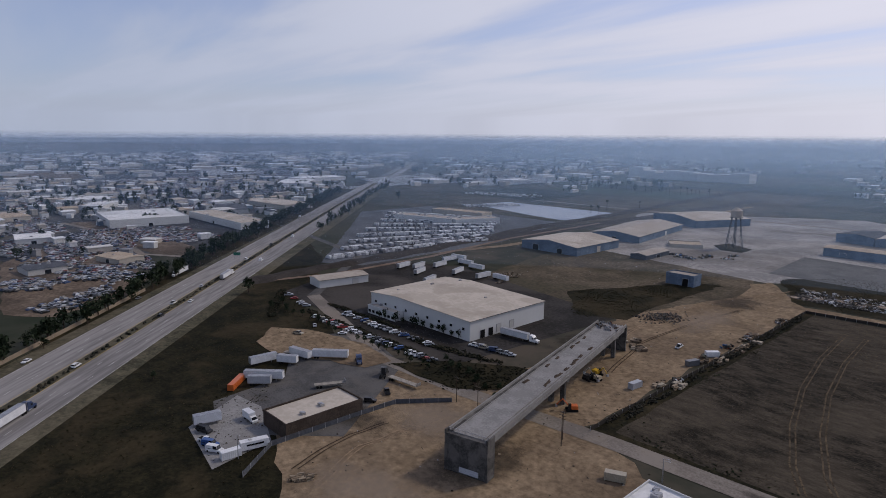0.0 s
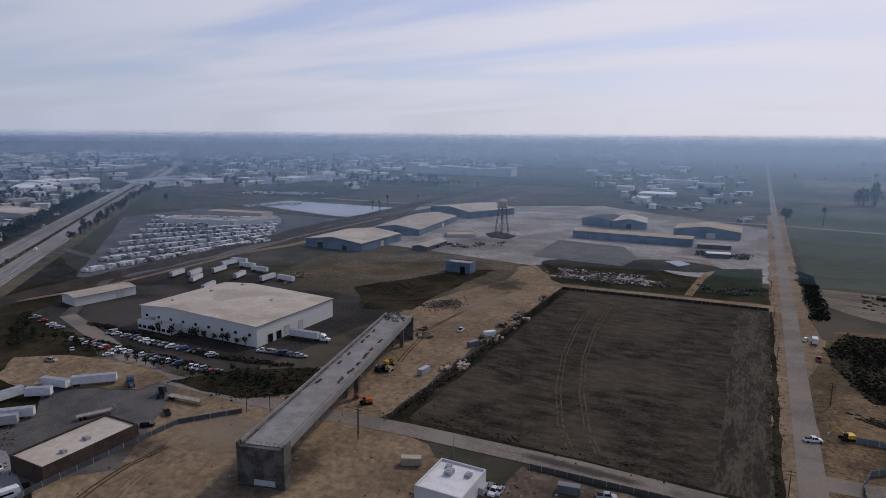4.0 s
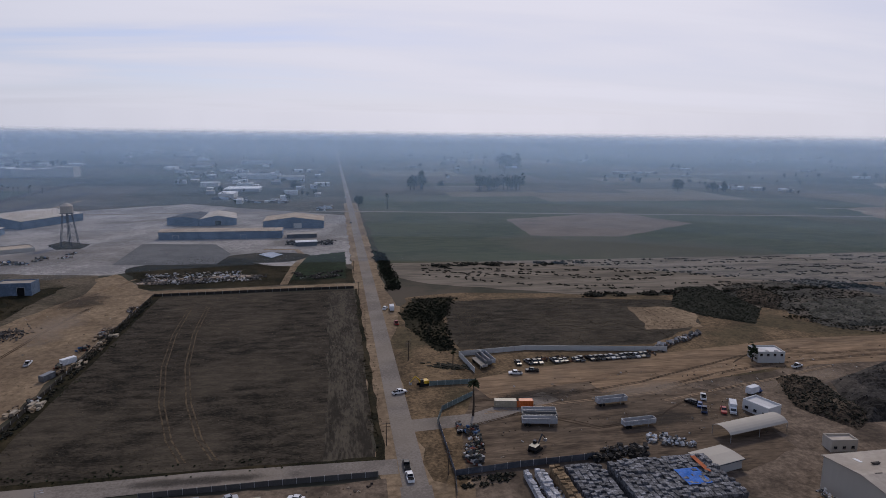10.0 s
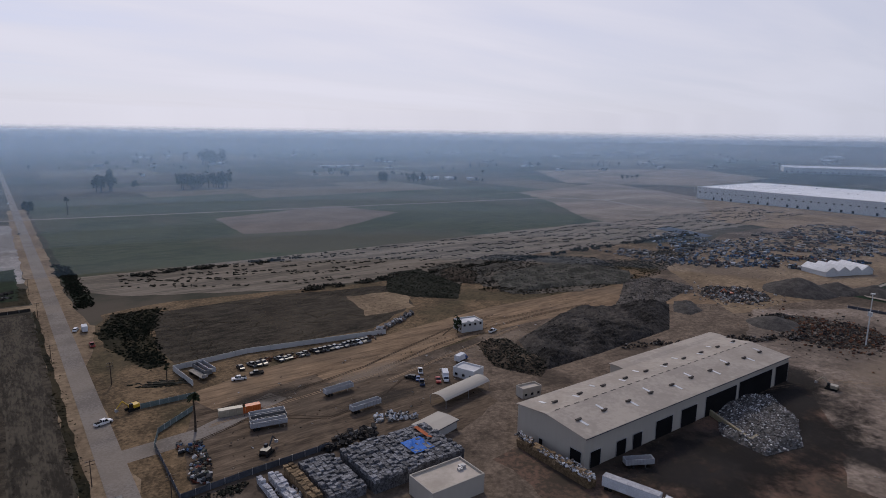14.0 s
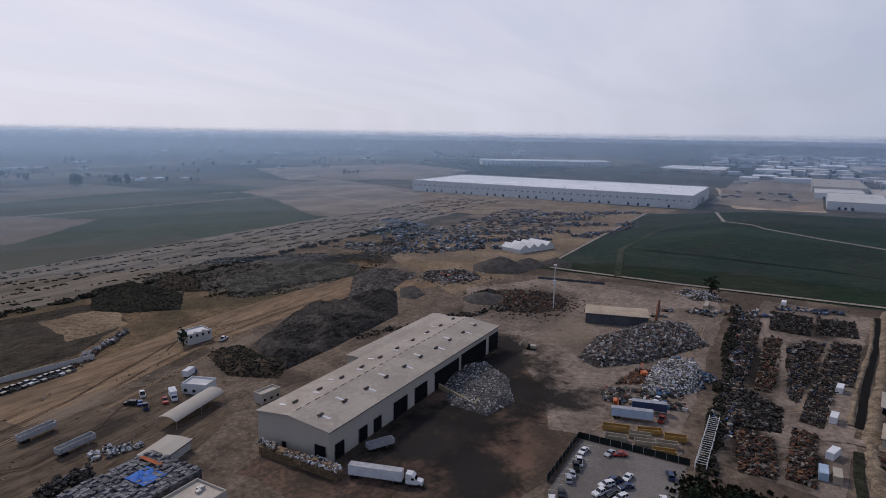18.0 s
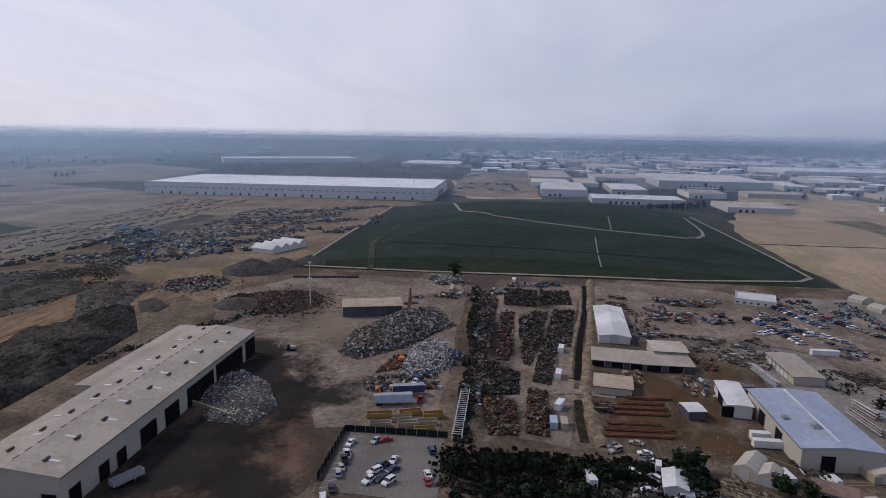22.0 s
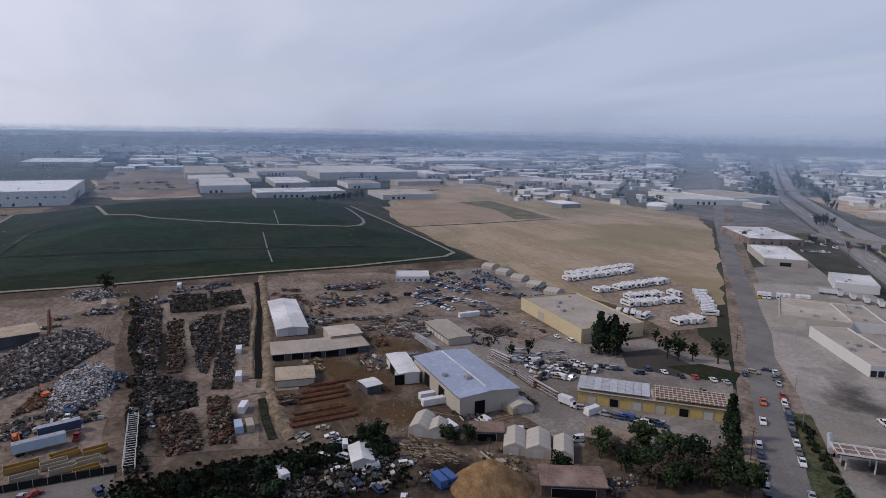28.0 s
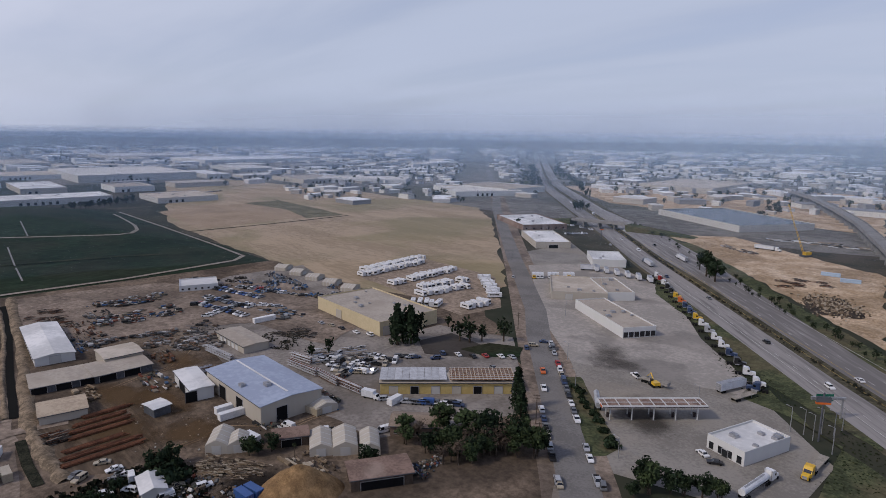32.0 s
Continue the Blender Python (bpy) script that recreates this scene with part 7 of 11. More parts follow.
water_tower((-226.1, 577.3), 37.0)
patch("ground_basin", wavy([(-243.8, 577.1), (-239.9, 599.7), (-210.6, 580.5), (-210.9, 556.4), (-229.4, 556.3)], 5, 0.5, 51), 0.1, VERGE, "dark weedy patch under the water tower")
heap((-52.6, 504.1), 22, 1.6, VERGE, "low ring of dark earth round a basin", 3, sx=1.6); 
patch("pond", wavy([(-61.4, 509), (-52.2, 519.1), (-41.7, 506.6), (-49.6, 492.3)], 4, 0.3, 52), 1.75, mat("pale_basin_water", (0.3, 0.33, 0.38)), "small pale basin", "pond")
lane("track", [(-34, 409), (-30.7, 463.8), (-25, 504.1), (-32.8, 535), (-60.1, 540.3)], 5, 0.13, DIRT, "curving sandy drive", "track")
patch("ground_weeds", wavy([(-26.3, 504.1), (7.7, 521.8), (7.1, 422), (-31.9, 422.3)], 5, 1, 53), 0.11, GRASS, "dark green weedy plot", "grass")
patch("ground_slab", [(-163.4, 485.5), (-167.7, 577.8), (-104.3, 569.1), (-84.1, 521.5), (-88.7, 481)], 0.09, mat("grey_slab", (0.14, 0.135, 0.13), (0.1, 0.098, 0.095), 0.05, 0.5), "grey old concrete slab", "slab")
scrap(along(-87.5, 431.5, 78.2, 0, 24), 0.5, 420, P_RUBBLE, "pale rubble strewn over weeds", 21, (0.5, 2.2), mound=False, category="rubble", name="rubble")
scrap(along(-14.7, 434.6, 36.1, 0, 22), 0.8, 260, P_DARK, "dark rubble and brush", 22, (0.5, 2.0), mound=False, category="rubble", name="rubble")
scrap(along(-128.4, 933.7, 126, -15.8, 40), 1.5, 150, P_PALE, "rows of pale stacked material", 23, (2, 7), 2.0, mound=False, category="stacks", name="material_stacks")
scrap(along(-17.6, 827, 20.2, 0, 60), 2.5, 60, P_PALE, "white stacked sheets by the barn", 24, (2, 5), 2.0, mound=False, category="stacks", name="material_stacks")
scrap(along(-21.8, 566.8, 42, -7.8, 20), 2.0, 260, P_DARK, "junk round the barn sheds", 25, (0.6, 2.6), mound=False, category="junk", name="junk")
scrap((-220.9, 507.6, 54, 39.8, 32.7), 0.6, 120, P_MIX, "scattered gear on the barn yard", 26, (0.8, 3), mound=False, category="gear", name="yard_gear")
tree_line((-759.1, 1072.6), (-445.6, 1056.2), 34, 13, ("palm", "palm", "dark"), 31, 4); tree_line((-770.2, 1117), (-632.1, 1246.7), 12, 12, ("dark",), 32, 8)
tree(*(-454.6, 691.7), 13, "palm"); tree(*(-439.5, 684.7), 15, "palm"); tree(*(-470.4, 754.1), 15, "palm"); tree(*(-447.2, 801), 12, "palm")

tree(*(31.6, 848.5), 18, "dark", 1); tree(*(68.4, 823.8), 22, "palm", 1); tree(*(193.1, 1133.4), 16, "dark", 2); tree(*(-69.6, 1103.7), 20, "dark", 1)
for x_, y_, w_, h_, n_ in ((145, 1107, 26, 34, 7), (268, 1093, 30, 30, 7), (320, 1096, 34, 32, 8), (297, 1120, 30, 26, 5), (520, 1851, 60, 48, 8), (624, 1061, 20, 24, 5), (690, 1042, 40, 22, 8)):
    rng = random.Random(int(x_))
    for k in range(n_):
        FAR_TREES.append((x_ + rng.uniform(-1, 1) * w_ / 2, y_ + rng.uniform(-12, 12), h_ * rng.uniform(0.65, 1.0)))
scrap(along(122.6, 453.9, 139.6, 0, 8), 1.2, 200, P_BRUSH, "row of dark brush piles", 27, (1, 3.4), mound=False, category="brush", name="brush_row")


# ---- the recycling yard ----
BALE = mat("pressed_grey_bales", (0.21, 0.21, 0.22), (0.06, 0.06, 0.064), 1.2, 6, rand=0.5, rough=0.7)
BALET = mat("pressed_tan_paper_bales", (0.26, 0.185, 0.11), (0.13, 0.09, 0.055), 1.2, 6, rand=0.4)


def bales(name, x0, y0, nx, ny, h, m, label, seed=1, sx=1.55, sy=1.2, skip=0.02):
    """A block of stacked bales: those on top are pieces of their own, the ones under them one block."""
    root = thing(name, label, "bales", at=place(x0, y0))
    rng = random.Random(seed)
    g_ = Geo().box(0, 0, 0, 1.5, 1.15, 1.05, top=(0.94, 0.93))
    me = g_.mesh("bale", m)
    part("lower_course", Geo().box((nx - 1) * sx / 2, (ny - 1) * sy / 2, 0, nx * sx - 0.25, ny * sy - 0.25, (h - 1) * 1.08 + 0.3), m, root)
    for i in range(nx):
        for j in range(ny):
            if rng.random() < skip:
                continue
            part("bale", me, m, root, at=pose(i * sx + rng.uniform(-.08, .08), j * sy + rng.uniform(-.06, .06), (h - 1) * 1.08 + rng.choice((0, 0, 0, 0.35, -0.5)) + rng.uniform(-.06, .1), rng.uniform(-4, 4), rng.uniform(-4, 4), rng.uniform(-6, 6)))


bales("bale_stack", 78, 137, 20, 18, 4, BALE, "large block of stacked grey pressed bales")
bales("bale_stack", 65.5, 138.5, 7, 18, 3, BALE, "block of dull grey pressed bales", 4)
bales("bale_row", 53.4, 143, 1, 15, 2, mat("pressed_white_bales", (0.5, 0.5, 0.52), (0.25, 0.25, 0.26), 1.2, 6, rand=0.3), "row of whitish pressed bales", 5)
bales("bale_row", 56.6, 141.5, 2, 16, 2, mat("pressed_white_bales", (0.5, 0.5, 0.52)), "long row of whitish pressed bales", 6)
bales("bale_row", 61.2, 140.5, 2, 17, 3, BALET, "row of tan cardboard bales", 7)
bales("bale_row", 128.3, 105, 2, 25, 3, BALET, "row of brown paper bales topped with pale loose sheets", 8)
scrap((129.2, 120, 4.2, 30, 0), 0.6, 260, P_PALE, "loose white sheets on the bale row", 41, (0.4, 1.1), mound=False, category="paper", name="loose_paper", z0=3.1)
g_ = Geo()
g_.v = [(94 + i * 0.8, 142 + j * 0.92, 4.6 + 0.3 * noise.noise((i * 0.4, j * 0.4, 3))) for j in range(10) for i in range(10)]
g_.f = [(j * 10 + i, j * 10 + i + 1, j * 10 + i + 11, j * 10 + i + 10) for j in range(9) for i in range(9)]
thing("tarpaulin", "bright blue tarpaulin spread over grey bales", "tarpaulin", geo=g_, m=mat("blue_tarpaulin", (0.03, 0.14, 0.48), (0.02, 0.10, 0.36), 0.5, 2, rough=0.5))
thing("tarpaulin", "faded orange tarpaulin strip over the bales", "tarpaulin", geo=Geo().box(103.5, 152, 4.55, 1.4, 9, 0.15, top=(1, 0.96)), m=mat("orange_tarpaulin", (0.42, 0.13, 0.06), (0.3, 0.1, 0.05), 0.5, 2))
building((112.3, 157.5, 12.5, 8.3, 13.4), 2.6, GREYW, CREAMW, "low pale covered stack beside the bales", "shed", shape="gable", rise=0.3, name="shed")
building((94, 126, 17.5, 11.2, 0), 4.5, CREAMW, CREAMR, "cream flat-roofed office by the bales", "building", shape="flat", vents=2, name="office", doors=[("e", 0, 1.2, 2.2, 0.1, DARK)])
scrap((64, 150, 16, 7, 0), 1.2, 200, P_PALE, "loose pale scrap between the bale rows", 42, (0.5, 1.3), mound=False, category="scrap", name="loose_scrap")
scrap(along(86.8, 168, 21.3, 0, 6), 2.0, 240, P_DARK, "dark line of scrap machinery", 43, (0.8, 2.2), mound=False, category="scrap", name="scrap_row")
scrap((106.9, 174.9, 13.9, 7.4, -16.3), 2.0, 150, P_PALE, "small stack of pale bundles", 44, (0.9, 1.5), mound=False, category="bundles", name="bundles")
trailer(99.7, 203.6, 5.4, "silver", "dump", 12.0); trailer(101.2, 185.1, 4.1, "silver", "dump", 12.0)
trailer(69.7, 197.9, -9.7, "silver", "dump", 12.0); trailer(67.7, 191, -10.3, "silver", "dump", 12.0); trailer(68.9, 194.3, -9.3, "grey", "dump", 12.0)
container(60.7, 207.6, -9.2, "tan", 9.0); container(67.2, 206.6, -6.2, "orange", 6.0)
trailer(60.2, 249.3, -79.6, "white", "flat", 12.0); trailer(64.7, 253.7, -80.4, "silver", "dump", 12.0); trailer(62.6, 252.2, -79.6, "grey", "dump", 12.0)
fence([(53.6, 261.6), (85.6, 265.2), (150.9, 254.6)], 2.4, GREYW, "grey concrete panel wall of the scrap yard", 5, 0.2)
fence([(53.6, 261.6), (56.2, 240.8)], 2.4, GREYW, "short grey concrete panel wall", 5, 0.2)
fence([(35.5, 230.4), (54.5, 230.1)], 2.0, mat("faded_green_panel", (0.16, 0.2, 0.19), (0.12, 0.15, 0.145)), "faded green metal entrance fence", 3)
fence([(33.3, 197.1), (36.6, 207.3), (50.3, 218.4)], 2.0, mat("faded_green_panel", (0.16, 0.2, 0.19)), "faded green slatted entrance fence", 3)
fence([(33.7, 197), (33.1, 163.6), (31.7, 153.6)], 1.8, DARKR, "dark mesh fence along the road", 4, 0.06)
fence([(33.1, 163.6), (53.3, 165.6), (78.2, 166.9)], 2.0, DARKR, "dark mesh fence behind the bales", 4, 0.06)
row_of((75.8, 248.4), (138.9, 250.2), 100, 26, 45, gap=0.12, colours=["grey", "black", "silver", "black", "grey", "tan", "grey"], kinds=["pickup", "pickup", "sedan"], jitter=8)
scrap(along(109.5, 251.1, 73.7, 0, 7), 0.7, 160, P_RUST, "stripped chassis and loose parts along the wall", 46, (0.5, 1.8), mound=False, category="car frames", name="car_frames")
scrap((164.2, 267, 35.3, 2.7, 28.5), 2.0, 160, P_METAL, "wrecks tipped at the wall's end", 47, (0.8, 3), mound=False, category="wrecks", name="wrecks")
scrap((47.4, 249, 18.6, 6.4, 158.5), 0.8, 130, P_BRUSH, "round heap of dry branches", 48, (0.3, 1.0), 2.0, category="brush", name="brush_heap")
scrap(along(42, 182.2, 26.8, -94.1, 6), 1.8, 190, P_MIX, "column of junk and boat hulls", 49, (0.6, 2.2), mound=False, category="junk", name="junk")
scrap((42.2, 159.8, 16.4, 5.8, 0), 0.8, 120, P_BRUSH, "dark weeds behind the bales", 50, (0.4, 1.4), mound=False, category="weeds", name="weeds")
car(*(72.7, 237), 170, "white", "pickup"); car(*(80.5, 238.8), 170, "black", "pickup"); tree(*(46.9, 201.8), 14.6, "palm"); tree(*(48.4, 248.5), 8, "palm", 1)
put(("digger", "yellow"), lambda: make_digger("yellow"), *(33.1, 231.3), 200); put(("digger", "black"), None, *(60.9, 174.5), 40)
pole((30.6, 260.3), 9); pole((31.1, 164.4), 8); pole((14.7, 184.6), 8); pole((13.6, 299.4), 8); pole((13.4, 378.2), 8); pole((30.6, 259.4), 8); pole((12.4, 443.8), 8)
car(*(130, 199.9), 120, "black", "suv"); car(*(137.1, 203.4), 60, "white", "pickup"); car(*(131.9, 197.4), 60, "blue", "sedan"); car(*(130.9, 193), 60, "navy", "pickup"); put(("box_truck", 1), None, *(141.2, 191.3), 240); car(*(137.7, 191.5), 240, "red", "pickup")
building((151, 189, 10.1, 7.4, -70.3), 3.0, WHITEW, WHITER, "white portable site office", "site office", shape="flat", name="site_office", windows=[("s", 3, 1.2, 0.9, 1.1), ("w", 4, 1.2, 0.9, 1.1)])
building((189.6, 238.1, 12.1, 8.9, -9.1), 4.0, GREYW, WHITER, "small two-storey weighbridge office", "office", shape="flat", name="weigh_office", windows=[("s", 4, 1.1, 1.0, 3.4), ("w", 3, 1.1, 1.0, 1.2)], vents=2)
building((158.5, 161.3, 8.7, 4.5, -6.6), 2.8, CREAMW, CREAMR, "small cream portable cabin", "cabin", shape="flat", name="cabin", windows=[("s", 3, 1.0, 0.8, 1.1)])
car(*(196.9, 227.5), 20, "white", "pickup"); tree(*(181.4, 236.1), 9, "conifer")


def curved_canopy(x, y, L, rot, r=4.2):
    root = thing("canopy", "open vaulted canopy on posts with a tan cover", "canopy", at=place(x, y, rot))
    arc = [math.pi * (0.12 + 0.76 * k / 8) for k in range(9)]
    prof = [(r * math.cos(a), 2.2 + 0.55 * r * math.sin(a)) for a in arc] + [(r * math.cos(a), 2.28 + 0.55 * r * math.sin(a)) for a in arc[::-1]]
    g_ = Geo().loft([(-L / 2, p, q) for p, q in prof], [(L / 2, p, q) for p, q in prof])
    part("cover", g_, CREAMW, root)
    for s in (-1, 0, 1):
        for q in (-1, 1):
            part("post", Geo().cyl(s * (L / 2 - 0.3), q * r * 0.92, 0, 0.1, 3.0, 6), STEEL, root)


curved_canopy(136.8, 175.6, 26, 12.4); put(("box_truck", 2), lambda: make_boxtruck("blue"), *(159.5, 204.6), 20)
# dark scrap ground behind the shed
P_BLACK = island("black_shred_mix", [(0.018, 0.017, 0.016), (0.03, 0.027, 0.024), (0.05, 0.04, 0.032), (0.012, 0.012, 0.012), (0.075, 0.055, 0.042)])
BLACKE2 = mat("black_shredded_earth", (0.048, 0.044, 0.040), (0.014, 0.013, 0.012), 0.12, 1.1, bump=0.4, c3=(0.085, 0.074, 0.063), scale3=0.05, amount3=0.7)
BROWNE = mat("brown_overgrown_earth", (0.085, 0.064, 0.045), (0.03, 0.024, 0.018), 0.15, 1.2, bump=0.4)
rough_mound("scrap_mound", [(199.4, 212), (266.5, 236.3), (280.7, 226.5), (318.3, 209.5), (276, 180.1), (211.9, 176), (183.1, 175.8), (191.9, 198.2)], 7.0, BLACKE2, "long black mound of shredded scrap and earth", 12, 1.1, 3, 900, P_BLACK, (0.2, 0.6))
rough_mound("earth_mound", [(178.4, 217.2), (193.3, 211.3), (189.1, 180.1), (175.3, 171), (166.8, 191.3)], 4.5, BROWNE, "low brown overgrown earth mound", 7, 1.2, 5, 1200, P_BRUSH, (0.3, 1.2))
rough_mound("earth_mound", [(254.2, 354.3), (273.2, 362.9), (275.1, 335.8), (252.4, 310.3), (239.9, 329.5)], 3.5, BROWNE, "brown earth mound among the scrub", 8, 1.5, 6, 500, P_BRUSH, (0.4, 1.4))
rough_mound("rubble_bank", [(274.1, 321.5), (323.6, 331.8), (357.7, 316.5), (372.7, 279.4), (343.4, 255.3), (296.2, 271.8), (269.1, 277.2), (260.4, 294.5)], 3.0, mat("grey_green_rubble_earth", (0.10, 0.094, 0.078), (0.035, 0.036, 0.028), 0.1, 1.0, bump=0.4), "grey weedy banks of old rubble", 9, 1.4, 7, 1000, P_RUBBLE, (0.3, 1.1))
rough_mound("rubble_bank", [(343.6, 262.5), (368.3, 254), (368.5, 225.9), (343.4, 219.2), (301.1, 208), (266.6, 199), (265.6, 213.1), (302.8, 233.9)], 3.5, mat("grey_broken_concrete", (0.13, 0.115, 0.10), (0.05, 0.045, 0.04), 0.15, 1.2, bump=0.4), "grey heaps of broken concrete", 8, 1.2, 8, 1300, P_RUBBLE, (0.3, 1.2))
rough_mound("scrub_mound", [(220.2, 368.7), (247.2, 368), (243.6, 313.9), (220.7, 287), (200, 306.4), (192.9, 325.2)], 3.0, mat("dark_scrub_mound", (0.030, 0.031, 0.022), (0.012, 0.013, 0.009), 0.12, 1.0, bump=0.5), "low mound under dark green scrub", 8, 1.4, 9, 3500, island("scrub_leaf_mix", [(0.026, 0.029, 0.019), (0.038, 0.038, 0.026), (0.016, 0.019, 0.012)]), (0.3, 1.0))
rough_mound("gravel_bank", [(326.3, 212.6), (336.2, 206.2), (322.2, 189.6), (307.9, 188.9), (305.9, 198.5)], 4.0, GRAVEL, "small steep grey gravel heap", 9, 1.2, 10)
scrap((369.9, 198.2, 42.8, 42.8, -57.5), 4.0, 500, P_METAL, "tangled demolition scrap", 55, (0.6, 2.4), category="scrap"); put(("digger", "orange"), lambda: make_digger("orange"), *(367.9, 200.9), 150)
heap((417, 182.4), 22, 9, GRAVEL, "tall steep heap of grey gravel", 7); heap((438.1, 168.3), 15, 6, GRAVEL, "steep heap of grey gravel", 8); heap((330.7, 154), 14, 4.5, GRAVEL, "small steep heap of grey gravel", 9); heap((450, 150), 14, 6, GRAVEL, "dark gravel heap beside the lane", 10)
scrap(along(275.5, 156.1, 101, -25.4, 6), 2.4, 420, P_DARK, "dark fence line with stacked debris", 56, (0.5, 1.8), mound=False, category="debris", name="debris"); 
rng = random.Random(77)
for k, (a, b) in enumerate((((490.5, 268.5), (555.1, 200.1)), ((545.7, 273.3), (611.1, 196.5)), ((643.5, 232.7), (718.6, 139.7)), ((634.9, 282.9), (728.3, 207.2)), ((726.3, 263.2), (821.7, 167.8)), ((430.5, 284.2), (501, 211.7)), ((589.7, 178), (683.6, 138.5)))):
    for j in range(26):
        p = Vector(a).lerp(Vector(b), (j + rng.random()) / 26)
        m_ = (P_BLUE, P_METAL, P_MIX, P_RUST)[(k + j) % 4]
        if j % 3 == 0:
            scrap((p.x, p.y, rng.uniform(12, 26), rng.uniform(5, 9), 90 + rng.uniform(-6, 6)), 2.2, 70, m_, "rows of dismantled machines and vehicles", j + k * 9, (1.0, 3.4), mound=False, category="machines", name="machine_row")
tx, ty = (481.1, 201.1), (520.4, 185.6)
for k in range(4):
    c = Vector(tx).lerp(Vector(ty), (k + 0.5) / 4)
    building((c.x, c.y, (Vector(ty) - Vector(tx)).length / 4, 22, math.degrees(math.atan2(ty[1] - tx[1], ty[0] - tx[0]))), 3.0, WHITEW, WHITER, "white fabric-roofed workshop tent in a row", "workshop tent", rise=3.2, ridge="y", name="workshop_tent", far=True)
container(*(382.9, 35.8), 0, "tan", 12.0)
# the yard south of the shed
P_WASTE = island("paper_waste_mix", [(0.48, 0.47, 0.46), (0.10, 0.09, 0.08), (0.28, 0.26, 0.25), (0.05, 0.048, 0.045), (0.22, 0.19, 0.17), (0.62, 0.61, 0.6), (0.09, 0.085, 0.08)])
rough_mound("waste_mound", [(203, 111), (221.6, 119.5), (236, 108.5), (222.9, 92), (203.4, 81.3), (187.1, 85.1), (189.1, 101.6)], 3.4, mat("pale_waste_core", (0.13, 0.125, 0.12), (0.04, 0.038, 0.036), 0.8, 3, bump=0.3), "loose heap of white paper and plastic waste", 5, 1.0, 57, 2400, P_WASTE, (0.25, 0.8), "waste")
fence([(201, 113.6), (191.5, 92.3), (196, 92.6)], 2.0, mat("tan_concrete_blocks", (0.33, 0.28, 0.18), (0.25, 0.21, 0.135), 0.5, 3), "low wall of tan concrete blocks", 2.0, 0.9, "wall", "block_wall")
rough_mound("scrap_pile", [(261.6, 75.4), (294.3, 76.4), (328.8, 57), (337.1, 37.7), (309.9, 26.6), (291.5, 36.9), (273.1, 45.8), (253.8, 64.8)], 6.5, mat("grey_scrap_core", (0.085, 0.08, 0.078), (0.025, 0.024, 0.024), 0.5, 2.5, bump=0.4), "great heap of grey shredded scrap metal", 13, 1.1, 58, 5200, P_METAL, (0.3, 1.7), "scrap")
rough_mound("scrap_pile", [(239.2, 44), (269.8, 44), (288.1, 30.4), (269.6, 23.2), (248.7, 23.4), (236.5, 34.6)], 4.0, mat("pale_scrap_core", (0.16, 0.16, 0.17), (0.05, 0.05, 0.055), 0.6, 2.5, bump=0.4), "heap of pale blue-white scrapped appliances", 6, 1.1, 59, 2200, P_PALE, (0.4, 1.2), "scrap")
rough_mound("scrap_pile", [(239.1, 54.2), (262.1, 50.1), (264.1, 43.6), (246.7, 42.5)], 1.8, RUST, "low heap of orange rusted sheet", 5, 1.0, 60, 300, P_RUST, (0.4, 1.3), "scrap")
scrap((269.4, 29.3, 12.8, 30.2, -44.7), 2.2, 260, P_BLUE, "blue and yellow drums and bins", 60, (0.8, 1.6), mound=False, category="drums", name="drums"); scrap((232.6, 41.1, 27.6, 14.5, -76.4), 1.4, 260, P_MIX, "scrapped car bodies and parts", 61, (0.8, 2.6), mound=False, category="scrap", name="scrap_spread")
put(("digger", "orange"), None, *(255.6, 45.6), 30); put(("digger", "orange"), None, *(220.7, 47.9), 200); put(("digger", "tan"), None, *(261.5, 97.3), 100)
trailer(211.5, 40.5, -76.4, "ltblue", "box", 14.0); trailer(220.8, 36.4, -76.3, "navy", "box", 12.0); car(*(215.8, 31.1), 0, "red", "pickup"); car(*(232.2, 35.5), 170, "white", "pickup")


def make_bin(c, L):
    root = thing("roll_off_bin", f"{c} open-topped steel roll-off bin", "bin", "roll-off bins")
    part("floor_bed", Geo().box(0, 0, 0.15, L - 0.2, 2.2, 0.12), RUST, root, "rusty load bed")
    for q in (-1, 1):
        part("side_wall", Geo().box(0, q * 1.15, 0.15, L, 0.1, 1.7), paint(c), root)
        part("end_wall", Geo().box(q * (L / 2 - 0.05), 0, 0.15, 0.1, 2.2, 1.7), paint(c), root)
        part("rim", Geo().box(0, q * 1.15, 1.85, L + 0.1, 0.18, 0.12), paint(c), root)
    g_ = Geo()
    for k in range(7):
        for q in (-1, 1):
            g_.box(-L / 2 + 0.5 + k * (L - 1) / 6, q * 1.24, 0.2, 0.12, 0.09, 1.6)
    tagged(part("ribs", g_, paint(c), root), kind="stuff")
    return root


for x_, y_, a_, c_, L_ in ((200.3, 43.2, -76.6, "ochre", 9.0), (203.5, 32.9, -69.2, "ochre", 8.0), (193.2, 41.5, -76.9, "tan", 7.0), (194.6, 32.3, -76.9, "tan", 7.0), (196.8, 26.3, -76.4, "tan", 7.0), (191.4, 26, -76.4, "ochre", 7.0), (198.6, 35.0, -76.4, "tan", 7.0), (203.0, 24.6, -76.4, "ochre", 7.0)):
    put(("bin", c_, L_), lambda: make_bin(c_, L_), x_, y_, a_, 0.13)
rig(134.2, 95.3, -73.9, "white")
tr_ = trailer(149.5, 104.4, -28, "silver", "dump", 9.0)


